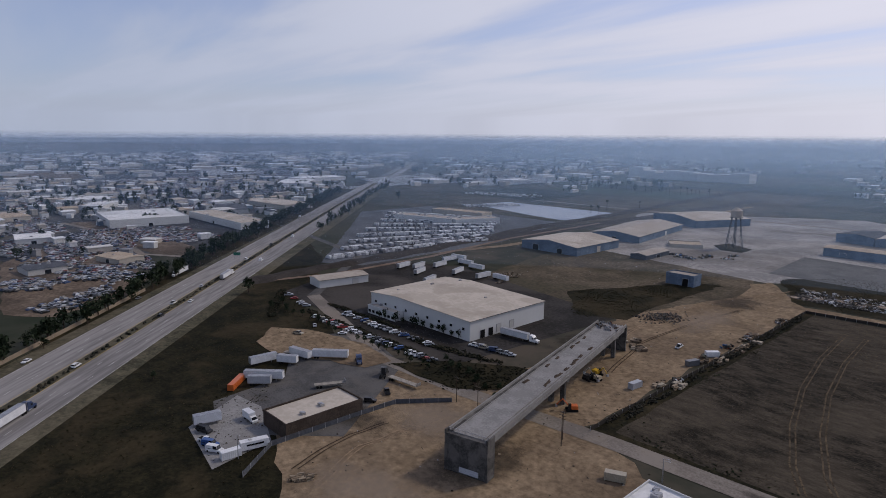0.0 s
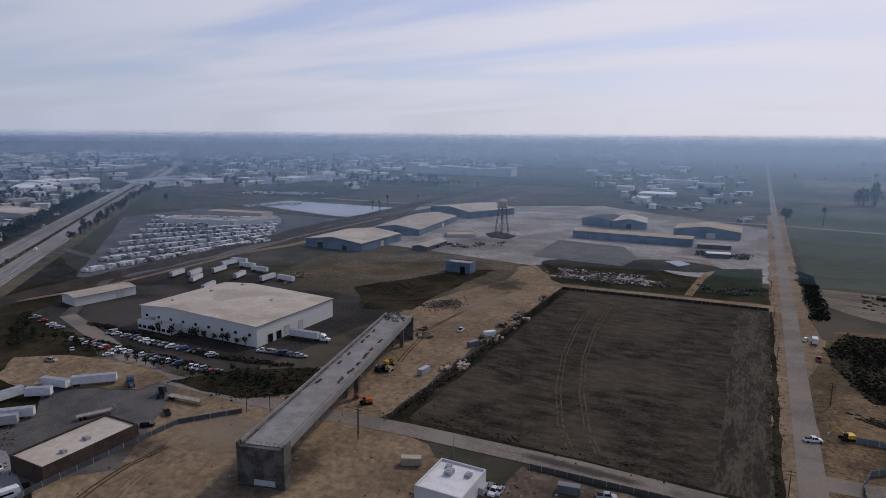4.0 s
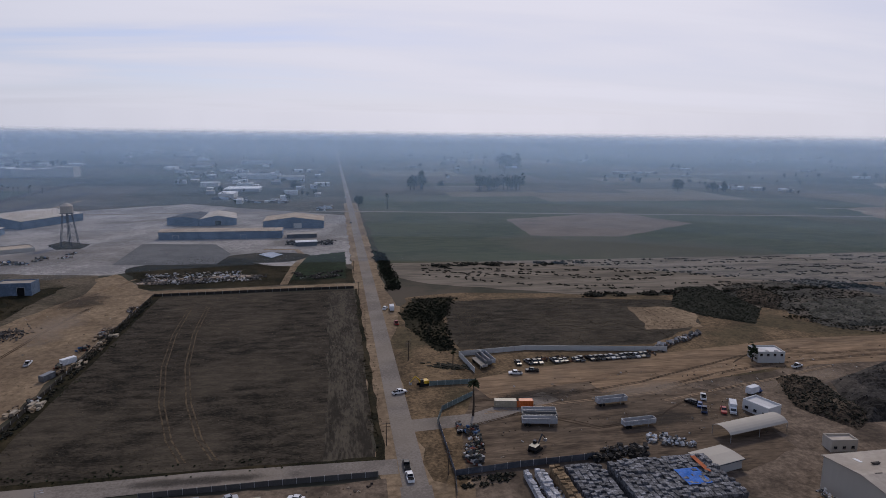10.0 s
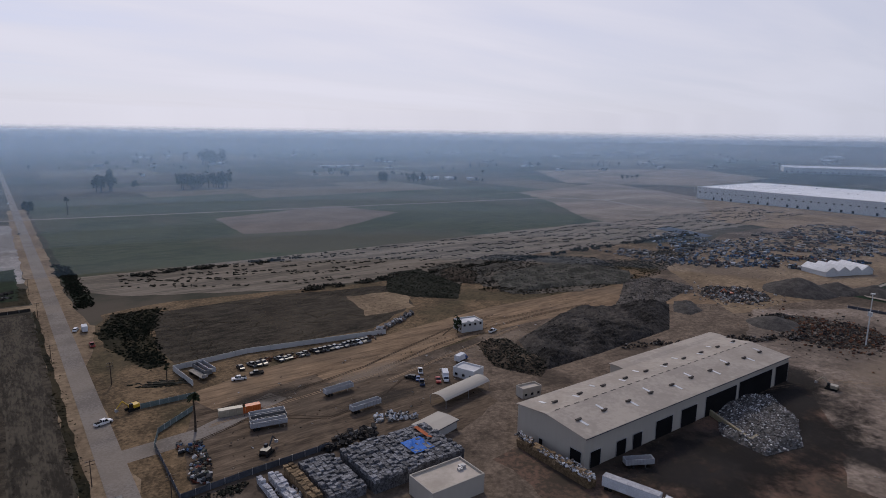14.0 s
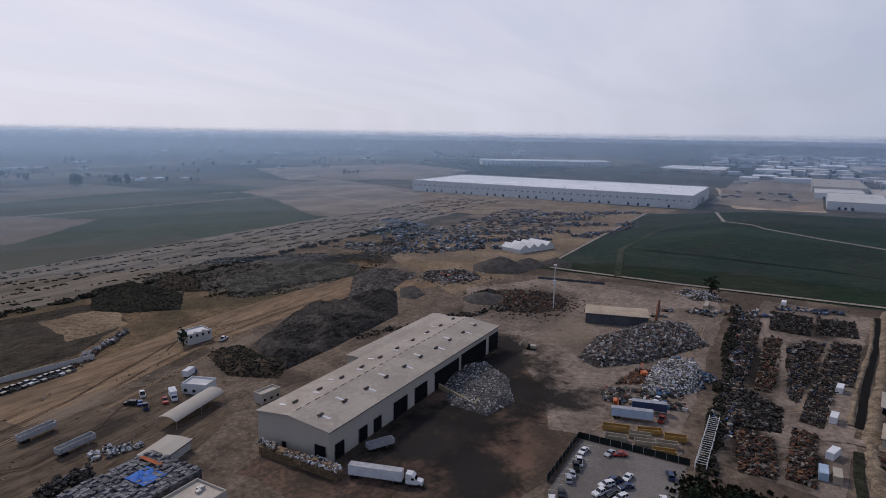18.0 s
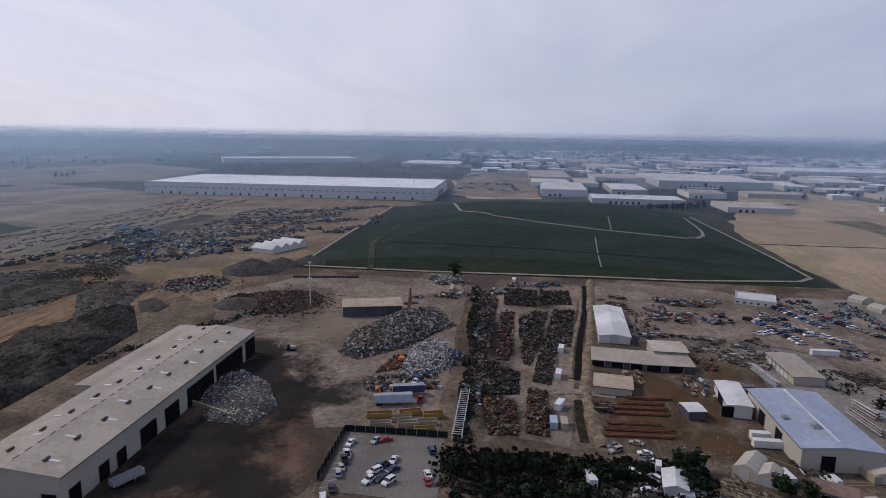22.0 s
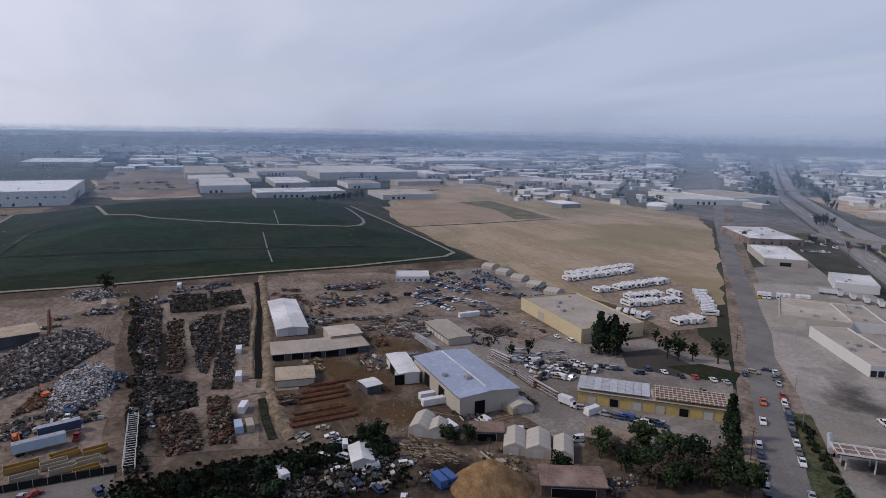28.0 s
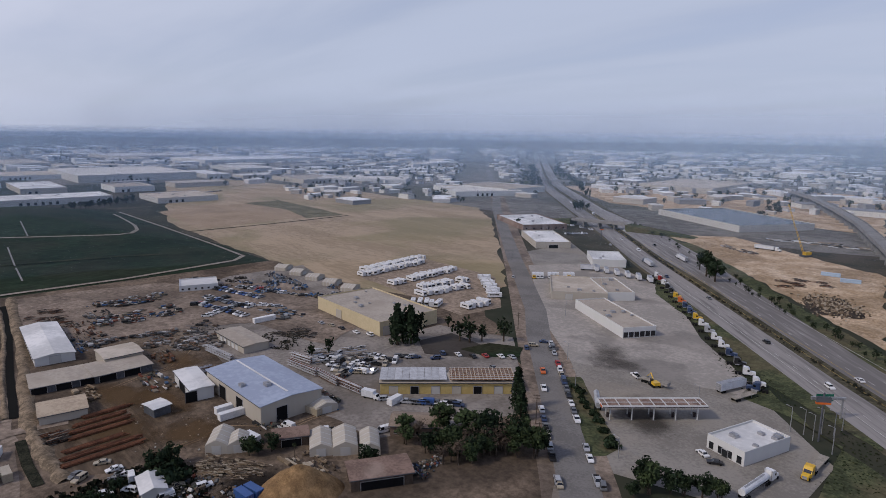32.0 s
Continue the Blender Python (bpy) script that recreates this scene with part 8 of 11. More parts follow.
def rack_stack(x, y, L, rot):
    root = thing("steel_rack_stack", "long stack of white steel rack frames", "racks", at=place(x, y, rot))
    for k in range(3):
        for s in (-1, 1):
            part("rail", Geo().box(0, s * 1.6, 0.9 + k * 1.0, L, 0.14, 0.14), WHITEW, root)
    for k in range(int(L / 1.6)):
        for s in (-1, 1):
            part("upright", Geo().box(-L / 2 + 0.4 + k * 1.6, s * 1.6, 0, 0.14, 0.14, 3.1), WHITEW, root)
        part("cross_bar", Geo().box(-L / 2 + 0.4 + k * 1.6, 0, 3.0, 0.14, 3.2, 0.14), WHITEW, root)


rack_stack(204.3, 14.9, 37.5, 0)
# staff cars
fence([(158, 52.5), (188.8, 52.5), (188.8, 18)], 2.2, mat("dark_green_screen", (0.02, 0.024, 0.022)), "dark screened mesh fence round the car park", 3.5, 0.08)
car(*(182.8, 40.7), 160, "silver", "sedan"); car(*(183.7, 38), 120, "red", "sedan")
for p, c, k, a in (((180.1, 48.3), "white", "sedan", 170), ((173.1, 47.6), "white", "pickup", 20), ((169.7, 47.5), "black", "pickup", 20), ((162.1, 47.3), "silver", "suv", 20), ((165.3, 47.3), "silver", "sedan", 20), ((171.4, 32.7), "white", "sedan", 170),
                   ((167.3, 35.8), "navy", "pickup", 140), ((166.2, 32), "navy", "sedan", 140), ((164.4, 37), "white", "suv", 140), ((159.9, 37.3), "white", "pickup", 150), ((159.6, 31.9), "white", "suv", 150), ((160.9, 34.3), "black", "sedan", 150),
                   ((164.8, 21.4), "white", "sedan", 20), ((161.3, 21), "red", "sedan", 20), ((178.7, 22.1), "navy", "suv", 20), ((149.3, 47.9), "white", "suv", 20), ((154.1, 46.9), "black", "sedan", 20)):
    car(p[0], p[1], a, c, k)
# the conveyor, wind turbine mast and sheds at the back
building((327.7, 74.7, 31.7, 16.8, -75.4), 5.0, DARKR, TANR, "long open shed with a tan roof", "shed", rise=0.6, ridge="x", name="shed")
mast = thing("light_mast", "tall white lighting mast with a lamp cluster", "mast", at=place(*(332.2, 111.5)))
part("post", Geo().cyl(0, 0, 0, 0.35, 26, 8, r2=0.2), WHITEW, mast)
part("lamp_cluster", Geo().box(0, 0, 15, 1.6, 1.6, 2.0).box(0, 0, 25.6, 1.6, 1.6, 0.5), WHITEW, mast)
cv = thing("conveyor", "inclined rusty scrap conveyor", "conveyor", at=place(*(341.5, 54.9)))
part("belt", Geo().bar((-10, 0, 1), (8, 2, 9), 0.7), RUST, cv)
part("leg", Geo().box(4, 1.2, 0, 0.3, 1.6, 7), STEEL, cv)
scrap((337.6, 128.2, 57.7, 62.9, -75.4), 3.0, 900, P_RUST, "dark red and black shredder scrap", 62, (0.5, 1.8), category="scrap"); scrap((344, 158.5, 17.6, 11.3, -26), 2.6, 200, P_DARK, "scrap under the mast", 63, (0.5, 1.8), category="scrap")
scrap(along(360.3, 46.9, 110.8, -58.3, 12), 1.6, 330, P_MIX, "scattered plant and pallets along the mound's foot", 64, (0.8, 2.6), mound=False, category="plant", name="plant_gear"); scrap((409.5, 42.4, 24.8, 29, -67.8), 3.4, 300, P_PALE, "pale heap of broken concrete", 65, (0.5, 1.5), category="rubble", name="rubble_heap")
fence([(399.8, 146), (406.8, 101.8)], 1.6, DARKR, "dark retaining wall at the mound's foot", 5, 0.3); tree(*(408.9, 36), 14, "dark")
container(*(413.3, -3.5), -5, "white", 6.0); scrap(along(402.6, -18.6, 35.9, -73, 8), 3, 120, P_BLUE, "grey and blue tanks and plant", 66, (0.8, 2.2), mound=False, category="plant", name="plant_gear")
# ---- rows of pipe and scrap between the hedge and the ditch ----
scrap((286, 16.5, 205, 5.5, 2), 2.6, 1500, P_BRUSH, "dark overgrown hedge full of scrap", 70, (0.6, 1.8), mound=False, category="hedge", name="hedge"); scrap((300, 15.0, 180, 6, 2), 2.2, 500, P_MIX, "scrap leaning along the hedge", 71, (0.6, 2.2), mound=False, category="scrap", name="scrap_row")
JUNK = island("junk_row_mix", [(0.04, 0.036, 0.032), (0.075, 0.06, 0.05), (0.022, 0.021, 0.021), (0.12, 0.07, 0.048), (0.10, 0.088, 0.076), (0.028, 0.026, 0.024), (0.26, 0.25, 0.24), (0.035, 0.05, 0.075), (0.15, 0.10, 0.07), (0.035, 0.032, 0.028), (0.19, 0.165, 0.14)])
for k, (pts_, n_, m_) in enumerate((
        ([(374.8, 21.3), (388.4, 11.5), (363.5, 5.9), (307.5, 6.8), (263, 8.7), (228.3, 6.8), (228.7, 15), (279.7, 17.4)], 4200, JUNK), ([(339.1, 3.6), (339.6, -4.1), (287.4, -3.2), (262.6, -1.7), (263.5, 4.4)], 1300, P_RUST),
        ([(326.5, -6), (344.7, -15.2), (341.3, -22), (299.1, -17.2), (256.3, -10.2), (260.6, -7.3), (302.9, -6.4)], 1500, JUNK), ([(349.1, -26.2), (348.8, -37.7), (286, -30.3), (286.3, -24.8), (238, -18.5), (239.4, -11.3), (268.5, -14.3)], 2000, JUNK),
        ([(395.3, 3), (392.6, -17.9), (352.5, -16.2), (353.9, 1.8)], 1300, P_DARK), ([(393.4, -20), (391.9, -38), (361.3, -37.9), (357.6, -19)], 1000, P_DARK),
        ([(247.5, 16.1), (262.4, 7), (248.4, -5.9), (226.4, -5.4), (224.3, 6.8), (227.4, 15.3)], 1700, P_DARK), ([(221.5, 8.2), (220.6, -3.4), (193.3, -5.3), (192.2, 5)], 1500, P_RUST), ([(230.3, -9.1), (232.2, -15.9), (193.7, -14.9), (194.8, -7.5)], 1300, P_RUST))):
    # Dark ground added under each row so its pieces read as packed.
    patch("oily_ground", wavy(pts_, 5, 0.6, 300 + k), 0.13, BLACKGROUND, "near-black earth laid under the junk rows", "ground")
    spread("junk_row", pts_, int(n_ * 0.8), 1.5, m_, "dense rows of rusting junk machines and engines", 80 + k, (0.3, 1.6))
container(247.1, -21.7, -8.9, "white", 6.0); container(278.9, -25.1, -9, "white", 6.0); container(217.3, -20.1, -20.1, "white", 6.0); container(202.4, -17, 0, "ltblue", 6.0); container(202.1, -20.5, 0, "tan", 6.0)
GRASSY = mat("dry_grass_bank", (0.24, 0.185, 0.13), (0.12, 0.094, 0.066), 0.3, 1.5, bump=0.3)
berm("ditch_bank", [(427.2, -56), (312.9, -42.8), (235.1, -31.7), (209.2, -31.2), (189.3, -32.5)], 5.0, 1.0, GRASSY, "dry grassy bank with a track beside the ditch")
berm("ditch_bank", [(401.4, -46.8), (347.6, -41.3), (293.8, -32.6), (245.5, -26.5)], 2.2, 0.7, GRASSY, "low dry bank on the yard side of the ditch")
lane("ditch", [(410.2, -49.7), (352.9, -43.9), (292.9, -35.1), (244.5, -29)], 2.8, 0.2, mat("black_ditch_water", (0.012, 0.012, 0.011), rough=0.95, spec=0.05), "narrow dark drainage ditch", "ditch")
lane("ditch", [(224.8, -27.5), (206.7, -26.3), (191.5, -26.4)], 3.0, 0.2, mat("overgrown_ditch", (0.034, 0.034, 0.022), (0.014, 0.015, 0.01), 0.4, 2, bump=0.3), "dark overgrown drainage ditch", "ditch")
lane("track", [(230.2, -16.8), (232.7, -25.3), (232, -33.8), (230.2, -42.2)], 5, 0.24, PALEYARD, "dirt crossing over the ditch", "track")
tree_line((170, 14), (172, -60), 26, 5.0, ("dark", "bush", "dark"), 90, 3.5); tree_line((158, 12), (164, -30), 12, 3.5, ("bush",), 91, 5)
scrap((165, -8, 16, 50, 0), 0.9, 500, P_BRUSH, "dark rough weeds and cuttings", 92, (0.5, 1.6), mound=False, category="weeds", name="weeds")

DEBRIS = island("yard_debris_mix", [(0.07, 0.055, 0.042), (0.04, 0.034, 0.028), (0.34, 0.33, 0.31), (0.15, 0.105, 0.07), (0.10, 0.085, 0.07), (0.24, 0.19, 0.14)])
for k, (pts_, n_) in enumerate((([(348.4, 170.1), (392.2, 140.9), (408.8, 96.2), (402.4, 36), (263.7, 27), (192.3, 24.1), (194.1, 63.7), (217.8, 75.3)], 1100), ([(401.4, -71.4), (378.3, -142.2), (295.3, -144.1), (244.7, -81.9), (284.1, -60.7)], 900), ([(251.2, -63.4), (210.9, -70.6), (188.9, -102.4), (167.4, -87.1), (182.4, -45.8)], 500),
                                ([(51.9, 224.7), (110.3, 233.9), (171.8, 235.8), (175.9, 199.1), (148.2, 173.2), (68.9, 171.4), (38.7, 165.4)], 700), ([(124.2, 215.4), (204.6, 240.6), (241.5, 249.6), (290.6, 258.1), (188.3, 205.7), (130.6, 182.3)], 500), ([(-205, 120), (-120, 70), (-62, 84), (-60, 150), (-112, 178), (-112, 300), (-112, 390), (-150, 440), (-172, 300), (-158, 185)], 900),
                                ([(420.2, 277.4), (642.3, 272.4), (776.7, 165), (546.3, 133.7), (378.9, 159.2), (324.5, 189)], 1300), ([(-296.7, 346.7), (-292.8, 497.2), (-201.4, 650.5), (-132.8, 566.2), (-191.7, 363)], 500))):
    spread("loose_debris", pts_, int(n_ * 0.55), 0.1, DEBRIS, "loose scraps and stones strewn over the dirt", 500 + k, (0.2, 0.8), "debris")


# ---- pipe and machine shops beyond the ditch ----
building((320.6, -53.5, 14.7, 53.5, -94.3), 3.6, WHITEW, WHITER, "white metal shed with a pale roof", "shed", rise=1.0, ridge="y", name="shed", doors=[("s", 0, 4, 3.4, 0.1, GREYW)])
# Fronts of these sheds are solid; black panels imitate their shaded inside.
building((269.5, -48.6, 21.2, 16.6, -96.5), 2.8, DARKR, GREYR, "long grey shed with a patched roof, its open front painted dark", "shed", rise=0.4, ridge="x", name="shed", doors=[("s", -8, 5, 2.6, 0.1, DARK), ("s", 0, 5, 2.6, 0.1, DARK), ("s", 8, 5, 2.6, 0.1, DARK)])
building((267.6, -68.5, 21.3, 17, 270), 3.0, DARKR, GREYR, "pole shed with a dusty roof, its open front painted dark", "shed", rise=0.4, ridge="x", name="shed", doors=[("s", -6, 6, 2.8, 0.1, DARK), ("s", 3, 6, 2.8, 0.1, DARK)])
building((280.4, -72.6, 14.7, 14.7, 270), 4.4, CREAMW, CREAMR, "cream shed with a stepped roof", "shed", rise=0.6, ridge="x", name="shed", doors=[("s", 0, 3, 3.4, 0.1, DARK)])
building((237.9, -42.2, 14.2, 13.1, -98.5), 3.2, CREAMW, TANR, "cream block store with a tan roof", "shed", rise=0.9, ridge="x", name="shed", doors=[("w", 0, 3, 3, 0.1, RUST)])
# No opening is cut: dark panels paint the gloom under this roof.
building((229, -84.4, 8.3, 22.7, -96.2), 4.6, WHITEW, WHITER, "white roofed bay beside the blue-roofed shop, openings painted dark", "shed", rise=0.3, ridge="y", name="open_bay", doors=[("s", -4, 4, 4, 0.1, DARK), ("w", 0, 8, 4, 0.1, DARK)])
building((217.5, -67, 6, 7.1, -80.4), 3.2, DARKR, WHITER, "small dark lean-to with a white roof", "shed", rise=0.3, ridge="x", name="shed")


def quonset(foot, h, m, label):
    x, y, w, d, rot = foot
    root = thing("fabric_shelter", label, "shelter", "pale arched shelters", at=place(x, y, rot))
    n, prof = 10, []
    for k in range(n + 1):
        a = math.pi * k / n
        prof.append((-w / 2 * math.cos(a), h * (0.62 + 0.38 * (1 - abs(math.cos(a))) ** 0.8) if 0 < k < n else 0.0))
    prof = [(-w / 2, 0)] + [(p, q if q else h * 0.6) for p, q in prof] + [(w / 2, 0)]
    part("cover", Geo().loft([(p, d / 2, q) for p, q in prof], [(p, -d / 2, q) for p, q in prof]), m, root)
    part("door", Geo().box(0, -d / 2 - 0.04, 0.05, w * 0.4, 0.1, h * 0.6), GREYW, root)
    for k in range(4):
        yy = -d / 2 + d * (k + 0.5) / 4
        part("rib", Geo().loft([(p * 1.01, yy + 0.06, q * 1.012) for p, q in prof], [(p * 1.01, yy - 0.06, q * 1.012) for p, q in prof]), WHITEW, root)


quonset((180.4, -73.6, 6.7, 11.5, -125.8), 4.8, CREAMW, "cream arched storage shelter"); quonset((175.8, -77.5, 6.2, 8, -119.1), 4.4, CREAMW, "smaller cream arched shelter with arched front")
quonset((181.7, -111.7, 8.8, 7.6, -96.6), 4.0, CREAMW, "pale humped tank shelter beside the shop")
building((266.9, -121.9, 28.5, 11.9, 180), 3.4, CREAMW, GREYR, "long low cream storage shed", "storage shed", rise=0.5, ridge="x", name="storage_shed", doors=[("s", -9 + k * 4, 2.4, 2.4, 0.1, WHITEW) for k in range(5)])
container(291.9, -146, 270, "white", 12.0); container(196.9, -84.8, 270, "white", 9.0); container(176.4, -82.3, -170.6, "white", 6.0); container(180.7, -107.5, -169.4, "tan", 6.0)
container(202.3, -84.4, 270, "white", 6.0); container(147.6, -65.7, -174.2, "blue", 6.0); container(147.9, -68.7, -170.2, "blue", 6.0); container(167.8, -25.4, -171.1, "white", 6.0)
building((167.2, -48.5, 6.0, 9.6, -100.1), 3.2, GREYW, WHITER, "small grey metal shed in the salvage yard", "shed", rise=1.0, ridge="y", name="shed")
# racks of rusty pipe
RUSTP = mat("red_brown_pipe", (0.17, 0.075, 0.042), (0.085, 0.040, 0.026), 0.5, 3, rough=0.8, rand=0.35)


def pipe_stack(p, q, n, label="bundle of long rusty pipes on timber bearers"):
    p, q = Vector(p), Vector(q)
    d, c = q - p, (p + q) / 2
    root = thing("pipe_stack", label, "pipes", "stacks of rusty pipe", at=place(c.x, c.y, math.degrees(math.atan2(d.y, d.x))))
    rng_ = random.Random(int(abs(c.x * 7 + c.y)))
    L = d.length
    for k in range(3):
        part("bearer", Geo().box(-L * 0.38 + k * L * 0.38, 0, 0, 0.25, n * 0.42 + 0.4, 0.35), WOODP, root)
    for k in range(n):
        for lay in range(2):
            part("pipe", Geo().cyl(-L / 2 + rng_.uniform(0, 1.5), (k - (n - 1) / 2) * 0.42 + 0.15 * lay, 0.53 + lay * 0.33, 0.18, L - rng_.uniform(0.5, 3), 7, axis="x"), RUSTP, root)


for p_, q_ in (((223.8, -41.7), (224.7, -59.3)), ((219.1, -39.4), (220.1, -59.2)), ((214.7, -38.1), (215.7, -58.8)), ((206.6, -35), (207.5, -54.4)), ((201.8, -33.5), (202.8, -57.4)), ((197.5, -32.5), (198.6, -57.3)), ((228.8, -45.8), (229.6, -62.4))):
    pipe_stack(p_, q_, 5)
for k, (foot, m_) in enumerate((((219.1, -36.6, 5.2, 7.7, -84.5), P_RUST),
                                ((365.5, -61.9, 18.8, 39.7, 270), P_RUST), ((374.7, -104.8, 43.4, 14.4, 270), P_MIX), ((342.5, -98.3, 40.5, 18.4, 270), P_MIX), ((307.7, -85.6, 38.6, 5.2, -96.1), P_METAL), ((286.4, -104.2, 31.8, 25.7, -126.9), P_METAL))):
    scrap(foot, 1.7, 260, m_, "rows of pipe ends, steel and machine parts", 100 + k, (0.25, 0.6) if k < 2 else (0.6, 1.9), 9.0 if k < 2 else 1.0, mound=False, category="machinery", name="machinery_row")


def open_rack(x, y, L, rot, m=None):
    root = thing("pipe_rack_frame", "long tiered rack of grey steel pipe", "pipe rack", "tiered pipe racks", at=place(x, y, rot))
    for k in range(max(2, int(L / 4))):
        px_ = -L / 2 + (k + 0.5) * L / max(2, int(L / 4))
        part("upright", Geo().box(px_, 0, 0, 0.2, 0.2, 3.2), RUST, root)
        for z in (0.5, 1.6, 2.7):
            part("arm", Geo().box(px_, 0, z, 0.16, 2.2, 0.14), RUST, root)
    rng = random.Random(int(abs(x)))
    for z in (0.66, 1.76, 2.86):
        for q in range(6):
            part("pipe", Geo().cyl(-L / 2 + rng.uniform(0, 1), -0.9 + q * 0.35, z + 0.12, 0.12, L - 1.5, 6, axis="x"), rng.choice((STEEL, RUST, STEEL)), root)


open_rack(218.1, -125.4, 20.3, -173.5); open_rack(203, -127.2, 17.6, 180); open_rack(191.6, -128.7, 19.3, -174.6); open_rack(257.1, -106.6, 22.1, -173.8); open_rack(228.4, -130.6, 13.9, -170.1); open_rack(242.2, -93.3, 9.3, 270)
scrap((223.4, -146.5, 26.5, 17.5, -118.9), 1.6, 260, P_PALE, "white and silver pipe lengths and trucks", 112, (0.3, 0.8), 7.0, mound=False, category="pipes", name="pipe_spread"); scrap((202.8, -139, 22.2, 2, -79.3), 1.4, 200, P_MIX, "crowded machine parts", 113, (0.6, 2.0), mound=False, category="parts", name="machine_parts")
scrap((264.6, -148.5, 21.3, 14.7, -149.6), 0.8, 200, P_DARK, "rows of rusty ground beams", 114, (0.3, 0.7), 6.0, mound=False, category="beams", name="beams"); scrap((259.4, -137.7, 21.6, 23.4, -145.6), 0.5, 160, P_BRUSH, "dry weeds between the racks", 115, (0.4, 1.2), mound=False, category="weeds", name="weeds")
scrap((345.3, -188.3, 71.2, 29.1, -154.3), 1.8, 240, P_BLUE, "rows of blue and yellow pump machines", 116, (0.8, 2.4), mound=False, category="machines", name="machine_row"); scrap((394.4, -164.6, 44.7, 33, -131.6), 1.8, 140, P_DARK, "low machinery along the back fence", 117, (0.8, 2.2), mound=False, category="machines", name="machine_row")
row_of((343.6, -129.3), (349.6, -152.5), 60, 9, 21); row_of((318.7, -125.1), (329.2, -149.2), 60, 9, 22); row_of((368.5, -166.7), (321.8, -187.6), 60, 16, 23); row_of((328, -152.3), (309.7, -165.6), 60, 8, 24)
building((385.6, -149, 22.5, 19.9, -110), 3.2, WHITEW, WHITER, "low white portable office block", "office", shape="flat", name="portable_office", windows=[("s", 6, 1.2, 0.9, 1.2)])
for k in range(5):
    p = Vector((397.7, -215.5)).lerp(Vector((317.9, -217.8)), k / 4)
    quonset((p.x, p.y, 11, 9, -60), 4.0, CREAMW, "pale arched machine shelter in a row")
# the tan warehouse's street side
car(*(269, -165.9), -6, "silver", "sedan"); car(*(254.7, -168.9), -6, "black", "sedan"); car(*(244.7, -170.6), -6, "white", "sedan"); car(*(237.2, -173.6), -6, "white", "suv"); car(*(262.1, -167.8), -6, "tan", "sedan")
tree(*(217.9, -175.3), 21, "conifer", 0); tree(*(214.4, -180.7), 20, "conifer", 1); tree(*(219.4, -179.6), 18, "dark", 2); tree(*(215.8, -185.5), 15, "dark", 1); tree(*(197.4, -202.6), 13, "broad", 0); tree(*(202, -200.5), 11, "dark", 1); tree(*(195.1, -208.6), 9, "broad", 2)
tree(*(188.3, -216.5), 12, "bare"); tree(*(229.5, -136.3), 7, "dark"); tree(*(229.2, -145), 8, "dark", 1); tree(*(222.1, -212.3), 7, "broad"); tree(*(135.2, -164.1), 17, "conifer"); tree(*(129.3, -159), 14, "conifer", 1)
tree_line((125.5, -125.2), (116.3, -147.5), 16, 9, ("dark", "broad", "bare"), 120, 5); tree_line((137, -128), (112, -140), 14, 11, ("dark", "bare", "dark", "broad"), 129, 5); tree_line((145.4, -119.5), (120, -123.3), 12, 8, ("bare", "dark", "broad"), 121, 4); tree_line((169.1, -75.5), (164, -83.1), 4, 6, ("dark", "broad"), 122, 2); tree(*(176.2, -53.2), 9, "dark", 0); tree(*(178.2, -58), 8, "dark", 1)
tree(*(158.5, -87.3), 5, "palm", 1); tree(*(140.6, -100.4), 7, "dark"); tree(*(138.8, -102.2), 6, "dark", 1)
patch("grass_strip", wavy([(194, -192.9), (191, -209.4), (176.2, -216.9), (169.2, -205.2), (179.7, -194.6)], 3, 0.4, 61), 0.2, GRASS, "green lawn by the street corner", "grass")
patch("car_park", [(215.4, -186.2), (213.4, -206.1), (189.4, -204.5), (183.3, -188.9), (200.3, -176.8)], 0.19, DARKASPH, "dark asphalt car park", "car park")
car(*(194.5, -182.5), -30, "navy", "suv"); car(*(188.9, -186.6), -20, "white", "sedan"); car(*(182.8, -190), -20, "black", "sedan"); car(*(179.7, -194.6), -20, "red", "sedan"); car(*(174.7, -199.3), -20, "white", "sedan"); car(*(170.9, -202.4), -20, "silver", "sedan"); car(*(166.8, -185.8), 150, "grey", "pickup")
# the yellow building with its half-stripped roof
YB = (166.5, -158, 50, 12, 228.6)
building(YB, 4.6, mat("ochre_yellow_wall", (0.47, 0.36, 0.15), (0.41, 0.31, 0.125), 0.15, 0.9, rough=0.8), GREYR, "yellow block building with a half-stripped roof", "building", rise=1.0, ridge="x", name="yellow_building", skylights=0,
         doors=[("s", -20 + k * 8, 3, 3, 0.1, (CREAMW, DARK, GREYW)[k % 3]) for k in range(6)])
raft = thing("roof_rafters", "bare timber rafters and battens over part of the yellow roof", "rafters", at=place(166.5, -158, 228.6, 5.9))
part("decking", Geo().box(14, 0, -0.12, 25, 12.4, 0.1), mat("red_brown_boards", (0.21, 0.12, 0.075), (0.14, 0.08, 0.05), 0.6, 3), raft, "bare red-brown boards")
for k in range(17):
    part("rafter", Geo().box(2.2 + k * 1.5, 0, 0, 0.35, 12.6, 0.14), TANR, raft)
for k in range(6):
    part("batten", Geo().box(14, -5.4 + k * 2.16, 0.15, 25, 0.22, 0.1), WHITEW, raft)
SHEETR = mat("pale_weathered_sheet", (0.46, 0.47, 0.49), (0.34, 0.345, 0.36), 0.5, 2.5, rough=0.6, rand=0.12)
for k in range(9):
    part("roof_sheet", Geo().box(-24 + k * 2.85, 0, 0.1, 2.75, 12.8, 0.08), SHEETR, raft, "pale corrugated sheet")
